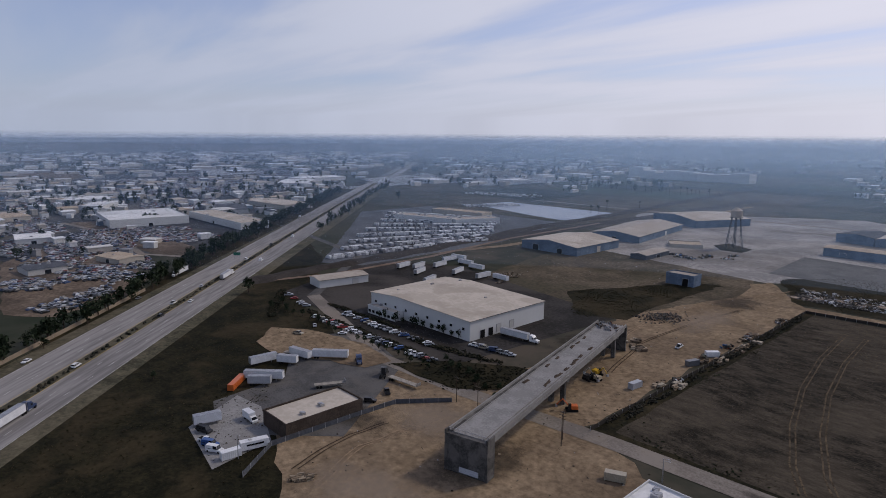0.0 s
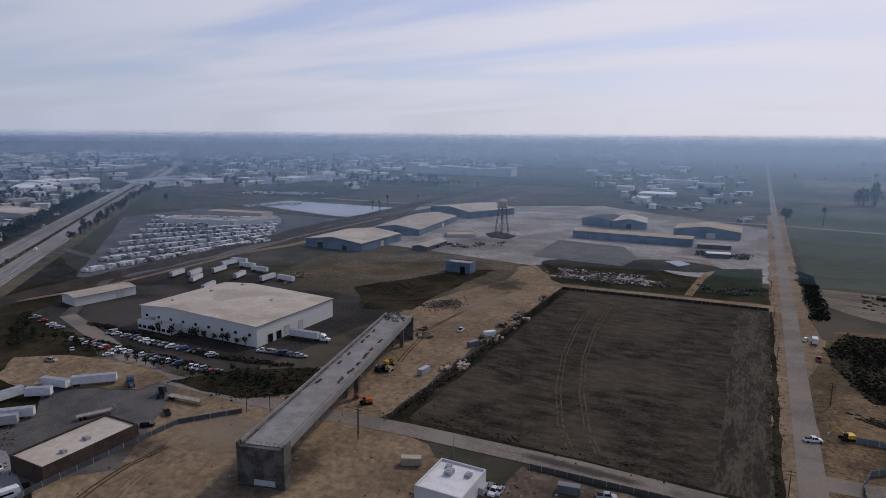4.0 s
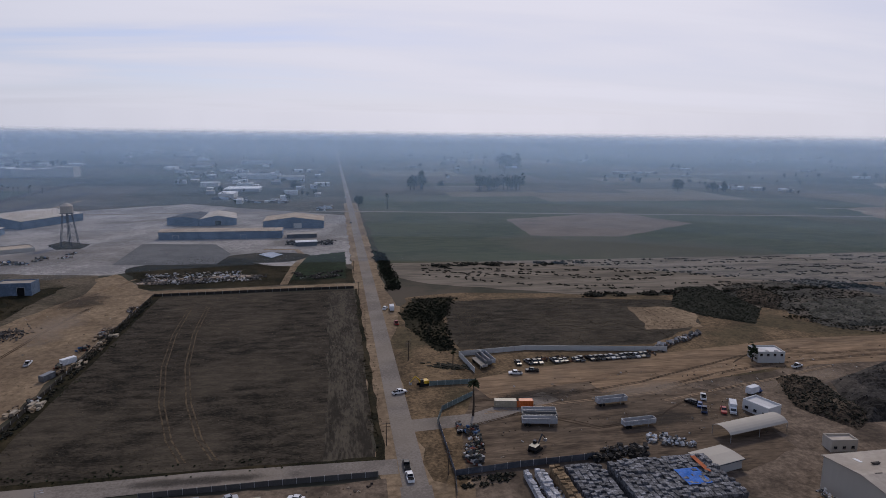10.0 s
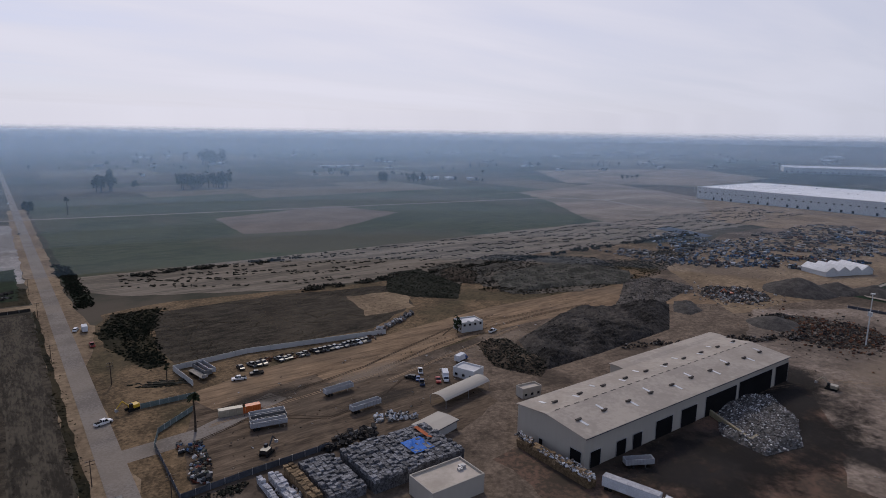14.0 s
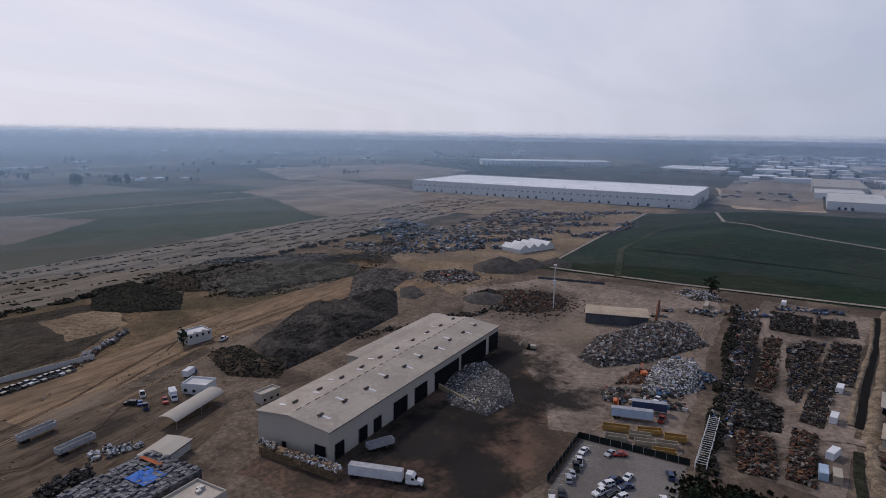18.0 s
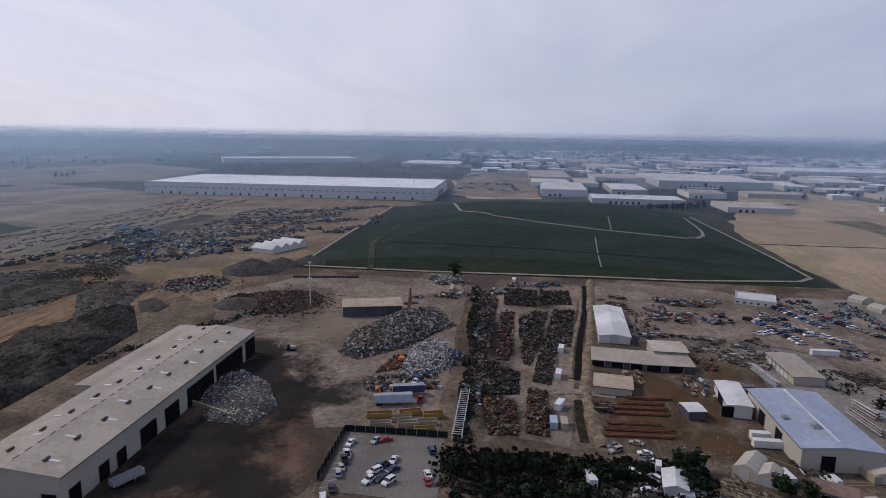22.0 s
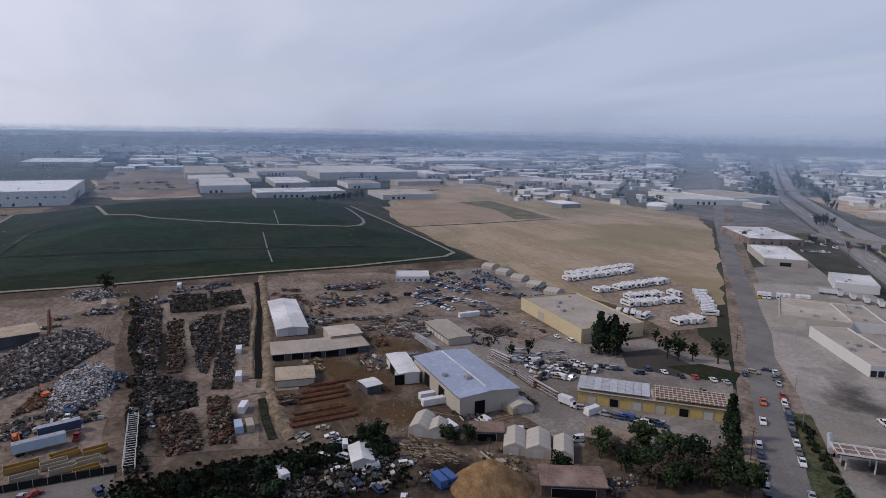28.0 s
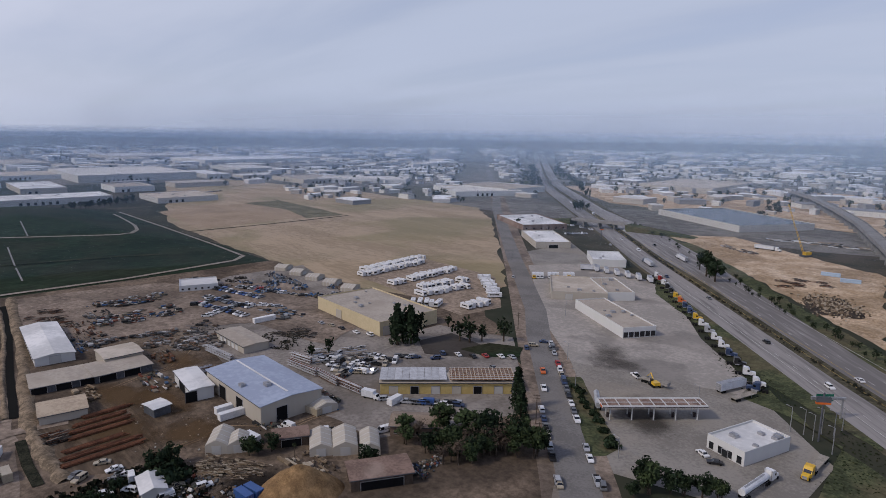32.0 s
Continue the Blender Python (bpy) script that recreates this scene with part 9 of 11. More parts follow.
row_of((166.3, -136.9), (150.1, -150.4), 38, 9, 25, gap=0.3); put(("box_truck", 1), None, *(177.5, -130.3), 200); car(*(172.8, -133.1), 240, "silver", "suv"); container(168.6, -134.3, -79.5, "white", 6.0); car(*(176.9, -95.5), 10, "white", "van"); car(*(166.1, -103.5), 60, "white", "pickup"); car(*(153.3, -117.3), 80, "white", "van")
building((146.7, -127.4, 18.3, 10.1, -137.2), 3.6, mat("brown_stucco", (0.2, 0.15, 0.115), (0.15, 0.11, 0.085), 0.4, 2), mat("beige_shingle_roof", (0.27, 0.215, 0.17), (0.2, 0.16, 0.125), 0.4, 2), "low brown house with a beige shingled roof", "house", rise=1.6, ridge="x", name="house", windows=[("s", 5, 1.2, 1.0, 1.0)], doors=[("w", 0, 1.1, 2.1, 0, DARK)])
building((167.9, -91.3, 10.6, 6.6, -115.8), 3.2, WOODP, BROWNR, "weathered lean-to with a brown tin roof", "shed", rise=0.6, ridge="x", name="shed", doors=[("s", 0, 6, 2.4, 0.1, DARK)])
quonset((158.9, -96.8, 7, 12.6, -121), 4.2, CREAMW, "cream arched fabric shelter on dirt"); quonset((154.4, -102.8, 7.7, 12.7, -122.2), 4.6, CREAMW, "cream arched workshop shelter"); quonset((148.7, -108.3, 6.3, 11.8, -124.7), 4.2, CREAMW, "cream arched store shelter")
building((131.7, -99.2, 17.5, 10.1, -116.9), 3.6, WOODP, BROWNR, "long shed with a rusty brown roof", "shed", rise=0.5, ridge="x", name="shed", doors=[("s", 0, 12, 2.6, 0.1, DARK)])
heap((140.9, -78.5), 12, 8.5, SAND, "tall cone of orange sand", 12, "sand mound", "sand_mound"); scrap((164.6, -70.3, 19.9, 9.9, -142.6), 1.8, 320, P_TIMBER, "tangle of timber and branches", 130, (0.25, 0.6), 5.0, mound=False, category="timber", name="timber_tangle")
scrap((161.9, -50, 34.4, 21.8, -112.4), 1.2, 190, P_MIX, "crowded salvage parts, boats and bins", 131, (0.6, 2.2), mound=False, category="salvage", name="salvage_spread"); scrap((163.3, -30.1, 29, 14.6, -112.5), 1.2, 260, P_DARK, "dark salvage and old engines", 132, (0.6, 2.0), mound=False, category="salvage", name="salvage_spread"); scrap((126, -112.7, 12.6, 8.6, -112.5), 1.6, 160, P_MIX, "clutter beside the brown shed", 133, (0.6, 1.6), mound=False, category="clutter", name="clutter")
rng = random.Random(40)
for k in range(26):
    p = Vector((182.2, -38.4)).lerp(Vector((146.5, -58.8)), rng.random()) + Vector((rng.uniform(-12, 12), rng.uniform(-6, 6)))
    car(p.x, p.y, rng.uniform(0, 360), rng.choice(("white", "white", "navy", "grey", "tan", "silver")), rng.choice(KINDS), 0.1)
# ---- the diagonal street ----
SA = -46.3
for k, (n_, off) in enumerate(((19, 5.6), (8, -5.8))):
    rng = random.Random(50 + k)
    for j in range(n_):
        s_ = 12 + j * 6.6 + rng.uniform(-0.5, 0.5)
        a = radians(SA)
        bx, by = 84 + math.cos(a) * s_, -131.5 + math.sin(a) * s_
        if rng.random() < 0.85:
            car(bx - math.sin(a) * off * (-1), by + math.cos(a) * off * (-1), SA + (0 if k else 180) + rng.uniform(-2, 2), rng.choice(MIX + ["red"]), rng.choice(KINDS), 0.18)
car(*(140, -185.5), SA + 180, "white", "pickup"); car(*(151.4, -199.5), SA + 180, "orange", "pickup"); car(*(273.5, -322.4), SA, "silver", "sedan"); car(*(174.3, -216.7), SA, "navy", "suv"); car(*(166.6, -224.6), SA, "grey", "suv")
pole((123.3, -159.9), 11, rot=40); pole((110.8, -145.6), 10, rot=40); pole((195.9, -236.1), 9, rot=40); pole((193.9, -273.6), 9, "lamp"); pole((131.8, -194.8), 8, "lamp"); pole((153, -219), 8, "lamp"); pole((91.9, -160.8), 7, "lamp"); pole((92.6, -216), 8, "lamp"); pole((62.6, -220), 9, "lamp"); pole((48.2, -213.4), 9, "lamp")
tree_line((136.3, -198.1), (94.6, -164), 10, 2.6, ("bush",), 140, 0.8); tree_line((81.5, -145.7), (59.5, -164.1), 9, 8, ("broad", "dark"), 141, 3); tree(*(75.5, -150.3), 10, "broad", 0)


# ---- truck stop ----
def fuel_canopy():
    P, Q = Vector((111.8, -180.8)), Vector((87.4, -208.5))
    c, L, rot = (P + Q) / 2, (Q - P).length, math.degrees(math.atan2(Q.y - P.y, Q.x - P.x))
    root = thing("fuel_canopy", "long flat truck fuelling canopy with a stripped roof", "fuel canopy", at=place(c.x, c.y, rot))
    for s in (-1, 1):
        part("fascia", Geo().box(0, s * 3.6, 5.2, L, 0.3, 0.7), WHITEW, root)
        part("end_fascia", Geo().box(s * L / 2, 0, 5.2, 0.3, 7.3, 0.7), WHITEW, root)
        part("trim_stripe", Geo().box(0, s * 3.78, 5.3, L, 0.06, 0.3), mat("dark_trim", (0.05, 0.04, 0.04)), root, "dark stripe on the canopy edge")
    part("deck", Geo().box(0, 0, 5.5, L - 0.4, 7.0, 0.2), BROWNR, root, "bare red-brown canopy deck")
    for k in range(9):
        part("purlin", Geo().box(-L / 2 + (k + 0.5) * L / 9, 0, 5.7, 0.3, 6.9, 0.2), WHITEW, root)
    for k in range(3):
        part("long_purlin", Geo().box(0, -2.8 + 2.8 * k, 5.7, L - 0.5, 0.2, 0.18), WHITEW, root)
    part("sign_panel", Geo().box(-L / 2 - 0.2, -2.4, 5.25, 0.1, 2.2, 0.65), HAZARD, root, "plain orange panel")
    for k in range(5):
        for s in (-1, 1):
            part("column", Geo().box(-L / 2 + 3 + k * (L - 6) / 4, s * 2.4, 0, 0.35, 0.35, 5.4), WHITEW, root)
        p = part("pump", Geo().box(-L / 2 + 3 + k * (L - 6) / 4, 0, 0.2, 0.8, 0.6, 1.7), mat("dark_trim", (0.05, 0.04, 0.04)), root, "fuel pump on its island")
        part("island_kerb", Geo().box(-L / 2 + 3 + k * (L - 6) / 4, 0, 0.0, 1.4, 6.0, 0.2), CONC, p)
    trailer(P.x + 6.5, P.y - 8.5, rot + 78, "silver", "tank", 12.0)


fuel_canopy()
building((67.4, -196.9, 13.4, 21.8, 164.8), 4.2, WHITEW, WHITER, "white fuel-station shop with a wide flat roof", "shop", shape="flat", vents=5, name="station_shop", windows=[("s", 4, 1.6, 2.2, 0.6)], doors=[("s", 0, 2, 2.4, 0.1, GLASS)])
car(*(75.4, -182.4), -30, "white", "sedan"); car(*(70.4, -179.9), 30, "black", "sedan"); car(*(86, -143.3), -50, "grey", "suv"); car(*(94.9, -135), SA, "tan", "sedan")
rig(56.5, -173.1, -95.2, "white", "white", "tank", 14.0); rig(48.7, -201.6, 90, "yellow", "grey", "flat", 12.0)
car(*(122.7, -224.2), -30, "white", "pickup"); trailer(113.5, -222.6, 180, "white", "flat", 12.0); put(("digger", "yellow"), None, *(112.8, -221.3), -30)
trailer(90.8, -240.2, -107.5, "white", "box", 14.0); trailer(84.1, -235.5, -105.4, "silver", "flat", 12.0); tractor(*(83.7, -246.9), 20, "navy")
for k, c in enumerate(("white", "white", "black", "navy", "white", "white", "silver", "white", "yellow", "navy", "navy", "orange", "yellow", "black", "black", "white", "red", "white")):
    p = Vector((87.9, -253.2)).lerp(Vector((211.3, -401.9)), k / 17)
    tractor(p.x - 2, p.y + 1, 200 + (k % 3) * 2, c)


def roadside_sign(p, h, w):
    root = thing("roadside_sign", "tall roadside sign on a steel post", "sign", at=place(p[0], p[1], 40))
    part("post", Geo().cyl(0, 0, 0, 0.3, h, 8), DARKR, root)
    part("sign_box", Geo().box(0, 0, h - 3.2, w, 0.7, 1.8), DARKR, root, "dark sign box")
    part("orange_band", Geo().box(0, 0, h - 3.9, w, 0.72, 0.7), HAZARD, root, "orange band")


roadside_sign((53.9, -219.7), 17, 4.5); roadside_sign((321.6, -504.4), 14, 3.5)
gan = thing("freeway_gantry", "grey overhead freeway sign gantry", "gantry", at=place(*(54.1, -244.2), 45))
part("post", Geo().cyl(0, 0, 0, 0.35, 8, 8), STEEL, gan)
part("truss", Geo().box(5, 0, 7.2, 12, 0.6, 1.0), STEEL, gan)
part("sign_board", Geo().box(6, -0.5, 6.4, 6, 0.15, 2.6), mat("sign_green", (0.02, 0.12, 0.08)), gan, "green direction board seen from behind")
bsg = thing("freeway_sign", "green freeway direction sign on posts", "sign", at=place(*(-463.8, 213.3), 45))
part("sign_board", Geo().box(0, 0, 4.5, 5.5, 0.2, 2.4), mat("sign_green", (0.02, 0.12, 0.08)), bsg)
for s in (-1, 1):
    part("post", Geo().cyl(s * 2, 0.2, 0, 0.15, 5, 6), STEEL, bsg)
for p in ((58.8, -221.2), (55.4, -219.1), (54.8, -225.7), (51.4, -226.6), (50.7, -233.3)):
    pole(p, 9, "lamp")
# dealers along the street
building((171.8, -285.1, 17.9, 54.3, -119.9), 4.8, WHITEW, GREYR, "long pale truck dealership with a flat roof", "dealership", shape="flat", vents=6, name="dealership", windows=[("s", 6, 2.4, 2.6, 0.6)])
building((221.8, -323.9, 33.2, 43.4, -141.5), 4.5, CREAMW, CREAMR, "tan-roofed workshop wing of the dealership", "workshop", shape="flat", vents=3, name="workshop", doors=[("s", -6, 4, 3.6, 0.1, GREYW)])
building((206.5, -338.6, 16.5, 39.5, -130.3), 4.5, WHITEW, GREYR, "grey-roofed dealership service wing", "workshop", shape="flat", vents=3, name="workshop")
# The dark porch is a single near-black panel on the wall.
building((261.5, -418.5, 24.9, 35.1, -138.9), 5.0, WHITEW, WHITER, "white flat-roofed truck service shop", "workshop", shape="flat", name="workshop", vents=2); building((350.5, -456.3, 31, 66.6, -129.2), 5.0, CREAMW, WHITER, "pale retail building with a dark porch", "shop", shape="flat", name="shop", doors=[("s", 0, 8, 3, 0.1, DARK)], vents=4)
building((432.7, -535.9, 49, 83.7, -119.4), 5.0, BROWNR, WHITER, "red-brown fronted restaurant with a white roof", "restaurant", shape="flat", name="restaurant", vents=5, windows=[("s", 6, 1.6, 1.6, 0.8)])
for k in range(12):
    p = Vector((264.1, -333.5)).lerp(Vector((245, -356.3)), k / 11)
    if k % 4 != 3:
        put(("box_truck", 1), None, p.x, p.y, 130) if k % 3 else put(("box_truck", 3), lambda: make_boxtruck("yellow"), p.x, p.y, 130)
for a in range(6):
    p = Vector((248.5, -385.8)).lerp(Vector((204.6, -383.6)), a / 5)
    trailer(p.x, p.y, 130, "white", "box", 9.0)
trailer(252.6, -383.9, -140.2, "white", "box", 14.0); row_of((368.6, -503), (350.6, -525.4), 130, 12, 31); row_of((405.3, -562.5), (361.9, -552.2), 130, 12, 32); row_of((174.4, -220.2), (174, -239.2), 40, 5, 33, gap=0.5)
WHITE_ROWS = []
# motorhome lot
rng = random.Random(8)
for a, b, n_ in (((343.9, -243.3), (350.5, -307.1), 26), ((354.4, -253.9), (363.1, -317.8), 24), ((310.8, -244.9), (316.6, -308.3), 24), ((291.1, -250.9), (287.8, -290.5), 18), ((278.8, -240.7), (274.3, -277.4), 18), ((239.8, -241.9), (240.3, -260.4), 9), ((285.1, -305.8), (244.8, -272.5), 10), ((268.9, -224.5), (252.8, -236.4), 9)):
    run = Vector(b) - Vector(a)
    n_ = int(run.length / 3.7)
    for k in range(n_):
        p = Vector(a).lerp(Vector(b), (k + 0.5) / n_)
        if rng.random() < 0.06:
            continue
        rv(p.x + rng.uniform(-.9, .9), p.y + rng.uniform(-.9, .9), math.degrees(math.atan2(run.y, run.x)) + 90 + 180 * rng.randrange(2) + rng.uniform(-9, 9), rng.choice((7.0, 9.0)), rng.choice(("tan", "grey")))
# white vehicle lot beyond the rail
for j in range(9):
    a, b = Vector((-423.5, 273.8)).lerp(Vector((-629.8, 498.6)), j / 8), Vector((-404.8, 438.3)).lerp(Vector((-495.5, 555.8)), j / 8)
    WHITE_ROWS.append((a, b))
building(front(-541.1, 476.1, 79, 13.6, 22), 6, WHITEW, GREYR, "long low grey-roofed sales building", "building", shape="flat", name="sales_building", far=True, vents=6); building(front(-483.6, 510, 54.6, 67.9, 24), 6, WHITEW, GREYR, "low grey-roofed vehicle depot", "depot", shape="flat", name="depot", far=True, vents=4); building(front(-554.8, 545, 77.6, 9.3, 22), 6, CREAMW, TANR, "low tan-roofed vehicle depot", "depot", shape="flat", name="depot", far=True, vents=4)
# more parked vehicles in the machine yards
for k, (a, b) in enumerate((((347.3, -132.8), (305.1, -142.5)), ((359.1, -142), (319.2, -151.9)), ((374.2, -154.7), (334.8, -166.1)))):
    run = Vector(b) - Vector(a)
    row_of(a, b, math.degrees(math.atan2(run.y, run.x)) + 90, int(run.length / 2.9), 400 + k, gap=0.12, colours=["navy", "blue", "grey", "black", "silver", "white"])
rng = random.Random(410)
for k in range(30):
    p = Vector((218.7, -135.6)).lerp(Vector((202.5, -153)), rng.random()) + Vector((rng.uniform(-9, 9), rng.uniform(-9, 9)))
    car(p.x, p.y, rng.choice((30, 120, 60)) + rng.uniform(-15, 15), rng.choice(("white", "white", "silver", "grey", "black", "tan")), rng.choice(("pickup", "pickup", "van", "suv")))
row_of((165.8, -136.8), (151.7, -150.8), 40, 11, 420, gap=0.1); row_of((205, -164.8), (190.9, -176.6), 60, 8, 421, gap=0.2, colours=["black", "navy", "grey", "silver"])


# ---- the towns on the plain ----
SHED_WALLS = [WHITEW, CREAMW, GREYW, WHITEW, BLUEW]
SHED_ROOFS = [WHITER, GREYR, CREAMR, WHITER, TANR, GREYR, DARKR]


def bearing(az, d):
    a = radians(az)
    return -math.sin(a) * d, math.cos(a) * d


NEAR_SHEDS, FAR_SHEDS = [], []


def far_shed(x, y, w, d, rot, h, wall, roof):
    """A plain far building: walls and an overlapping roof slab, with dock doors on one side."""
    if len(NEAR_SHEDS) >= 100 or math.hypot(x, y) > 2000:
        FAR_SHEDS.append((x, y, w, d, rot, h))
        return None
    NEAR_SHEDS.append(1)
    label = "small pale gabled building far off" if w < 28 else ("long hazy warehouse with a flat roof" if w > 70 else "pale flat-roofed industrial building in the haze")
    root = thing("far_building", label, "building", "far buildings", geo=Geo().box(0, 0, 0, w, d, h), m=wall, at=place(x, y, rot))
    if w < 28:
        part("roof", Geo().loft([(-w / 2 - .4, -d / 2 - .4, h), (w / 2 + .4, -d / 2 - .4, h), (w / 2 + .4, d / 2 + .4, h), (-w / 2 - .4, d / 2 + .4, h)],
                                [(-w / 2 - .4, -0.2, h + 1.6), (w / 2 + .4, -0.2, h + 1.6), (w / 2 + .4, 0.2, h + 1.6), (-w / 2 - .4, 0.2, h + 1.6)]), roof, root)
    else:
        part("roof", Geo().box(0, 0, h, w + 0.5, d + 0.5, 0.5), roof, root)
        for k in range(2):
            part("dock_door", Geo().box(-w / 4 + k * w / 2, -d / 2 - 0.03, 0.6, 4.0, 0.1, 3.4), DARK, root)
    return root


# the warehouses of the industrial park: place, width, depth, turn, height
PARK = [(1116.1, -87.7, 74.8, 172.0, -91.9, 10.7), (969.1, -185.5, 132.0, 73.3, -92.2, 7.3), (1447.1, -79.3, 86.3, 260, -90.7, 12.3), (1490.2, -246.3, 128.7, 145.7, -90.3, 7.1),
        (1406.9, -397.8, 213.8, 260, -90.8, 12.6), (1170.7, -203.5, 61.1, 146.8, -91.6, 7.6), (1099.1, -319.0, 59.2, 84.1, -91.7, 7.5), (908.5, -330.3, 81.2, 87.3, -92.4, 6.2),
        (2355.5, -700.6, 191.8, 260, -87.3, 9.3), (1918.2, -920.7, 386.7, 260, -88.9, 11.3), (2351.4, -247.4, 146.9, 249.9, -87.1, 8.9), (2017.5, -300.1, 131.6, 260, -88.5, 7.7),
        (1279.6, -73.5, 72.4, 155.7, -91.2, 9.1), (1332.3, -543.5, 51.1, 151.3, -90.9, 7.9), (1101.8, -662.1, 100.6, 130.3, -91.7, 6.8), (1321.3, -146.8, 44.8, 162.5, -91.0, 6.2),
        (1497.9, -712.8, 104.0, 171.0, -90.3, 7.6), (1978.8, 250.1, 172.6, 241.4, -88.5, 8.7)]


def clear(x, y, r=0.0):
    """Whether a place keeps off the freeway, the roads and the yards that are built in full."""
    n = ((x + 98.5) * -0.701 + (y + 98.5) * -0.713)
    n -= bend((x + 98.5) * -0.713 + (y + 98.5) * 0.701)
    if -30 - r < n < 75 + r:
        return False
    if -470 < x < 480 and -330 < y < 560 and n < 60:
        return False
    if 420 < x < 1100 and -260 < y < 640:
        return False
    if abs(x - 20) < 18 + r and y > 0:
        return False
    if any(math.hypot(x - p[0], y - p[1]) < max(p[2], p[3]) * 0.55 + r + 8 for p in PARK):
        return False
    if 860 < x < 1420 and -150 < y < 260:      # the graded ground
        return False
    if 0 < x and y < 0 and abs((x + y) + 50) < 60 + r:
        return False
    return True


def town(az0, az1, d0, d1, n, seed, size=(14, 60), h=(4, 9), rots=(0, 90), trees=0.4, tree_h=8):
    rng = random.Random(seed)
    taken = []
    k = 0
    for _ in range(n * 6):
        if k >= n:
            break
        az, d = rng.uniform(az0, az1), d0 + (d1 - d0) * rng.random() ** 0.8
        x, y = bearing(az, d)
        w = rng.uniform(*size) * rng.choice((0.6, 1, 1, 1.7))
        dd = w * rng.uniform(0.4, 0.8)
        if not clear(x, y, w / 2) or any(abs(x - p) < (w + q) * 0.6 and abs(y - s) < (w + q) * 0.6 for p, s, q in taken):
            continue
        taken.append((x, y, w))
        k += 1
        far_shed(x, y, w, dd, rng.choice(rots) + rng.uniform(-1, 1), rng.uniform(*h), rng.choice(SHED_WALLS), rng.choice(SHED_ROOFS))
        if rng.random() < trees:
            for _ in range(rng.randrange(1, 4)):
                tree(x + rng.uniform(-1, 1) * w, y - dd * 0.7 + rng.uniform(-8, 8), tree_h * rng.uniform(0.6, 1.5), rng.choice(("dark", "broad", "dark")))


def car_field(region, n, label, seed=1, row=6.0, m=None, tall=1.0):
    """Closely parked far vehicles in rows, as one spread."""
    r = np.random.RandomState(seed)
    x, y, w, d, a = region
    rows = max(1, int(d / row))
    u = r.uniform(-w / 2, w / 2, n)
    u = np.round(u / 2.7) * 2.7 + r.normal(0, 0.2, n)
    v = (r.randint(0, rows, n) + 0.5) / rows * d - d / 2 + r.normal(0, 0.3, n)
    lo = np.stack([u, v, np.full(n, 0.65 * tall)], 1)
    hi = np.stack([u, v - 0.2, np.full(n, 1.25 * tall)], 1)
    turn = np.stack([r.normal(np.pi / 2, 0.06, n), np.zeros(n), np.zeros(n)], 1)
    big = r.uniform(0.9, 1.25, (n, 1))
    v1, f1 = boxes(n, lo, big * np.array([[4.4 * tall ** 0.6, 1.8 * tall ** 0.4, 0.8 * tall]]), turn)
    v2, f2 = boxes(n, hi, big * np.array([[2.4 * tall, 1.6 * tall ** 0.4, 0.6 * tall]]), turn)
    me = bpy.data.meshes.new("parked_vehicles")
    me.from_pydata([tuple(p) for p in np.concatenate([v1, v2])], [], [tuple(int(i) for i in f_) for f_ in np.concatenate([f1, f2 + len(v1)])])
    me.materials.append(m or P_CARS)
    return thing("parked_vehicles", label, "vehicles", kind="stuff", geo=me, at=place(x, y, a))


P_CARS = island("car_paint_mix", [(0.4, 0.4, 0.41), (0.12, 0.12, 0.13), (0.02, 0.02, 0.022), (0.22, 0.23, 0.25), (0.5, 0.5, 0.5), (0.05, 0.08, 0.16), (0.16, 0.04, 0.035), (0.06, 0.06, 0.065), (0.25, 0.22, 0.18), (0.03, 0.035, 0.04)], rough=0.4)
P_WHITES = island("white_vehicle_mix", [(0.6, 0.6, 0.6), (0.5, 0.5, 0.51), (0.3, 0.3, 0.32), (0.62, 0.62, 0.62), (0.12, 0.12, 0.13)], rough=0.45)

for k, (a, b) in enumerate(WHITE_ROWS):
    c = (a + b) / 2
    car_field((c.x, c.y, (b - a).length, 5.0, math.degrees(math.atan2(b.y - a.y, b.x - a.x))), 110, "close rows of white vans and motorhomes", 400 + k, row=9.0, m=P_WHITES, tall=2.0)

# west of the freeway: wrecking yards and sheds
for k, (name_, pts) in enumerate((("dirt_yard", [(-563.3, 72.3), (-629.6, 106.2), (-560.6, 145.6), (-451.7, 141.1), (-406.8, 119.7), (-383, 71.6), (-403.1, 49)]), ("dirt_yard", [(-788.7, 167.6), (-782.5, 212.3), (-538.4, 212), (-506.1, 189.7), (-536.5, 173.4)]), ("dirt_yard", [(-1812, 253.7), (-2024.1, 401.9), (-1647.5, 406.5), (-1327.2, 216.7), (-1284.9, 177.1)]))):
    patch("ground_bare", wavy(pts, 10, 2, 70 + k), 0.07, DIRT2, "bare dirt of the wrecking yards beyond the freeway")
patch("ground_lot", wavy([(-1423.2, 197.2), (-2206.3, 790.7), (-1261, 667.3), (-640.1, 309.4), (-528.9, 223.1), (-542.5, 166.5), (-563.3, 72.3)], 14, 3, 74), 0.05, mat("dull_grey_lot", (0.06, 0.062, 0.068), (0.035, 0.036, 0.04), 0.02, 0.2, c3=(0.13, 0.115, 0.095), scale3=0.012), "dull grey yards beyond the freeway")
lane("road", [(-792.6, 163), (-670.3, 180.8), (-542.5, 166.5), (-506.1, 189.7)], 6, 0.12, ROADM, "worn access lane among the wrecking yards")
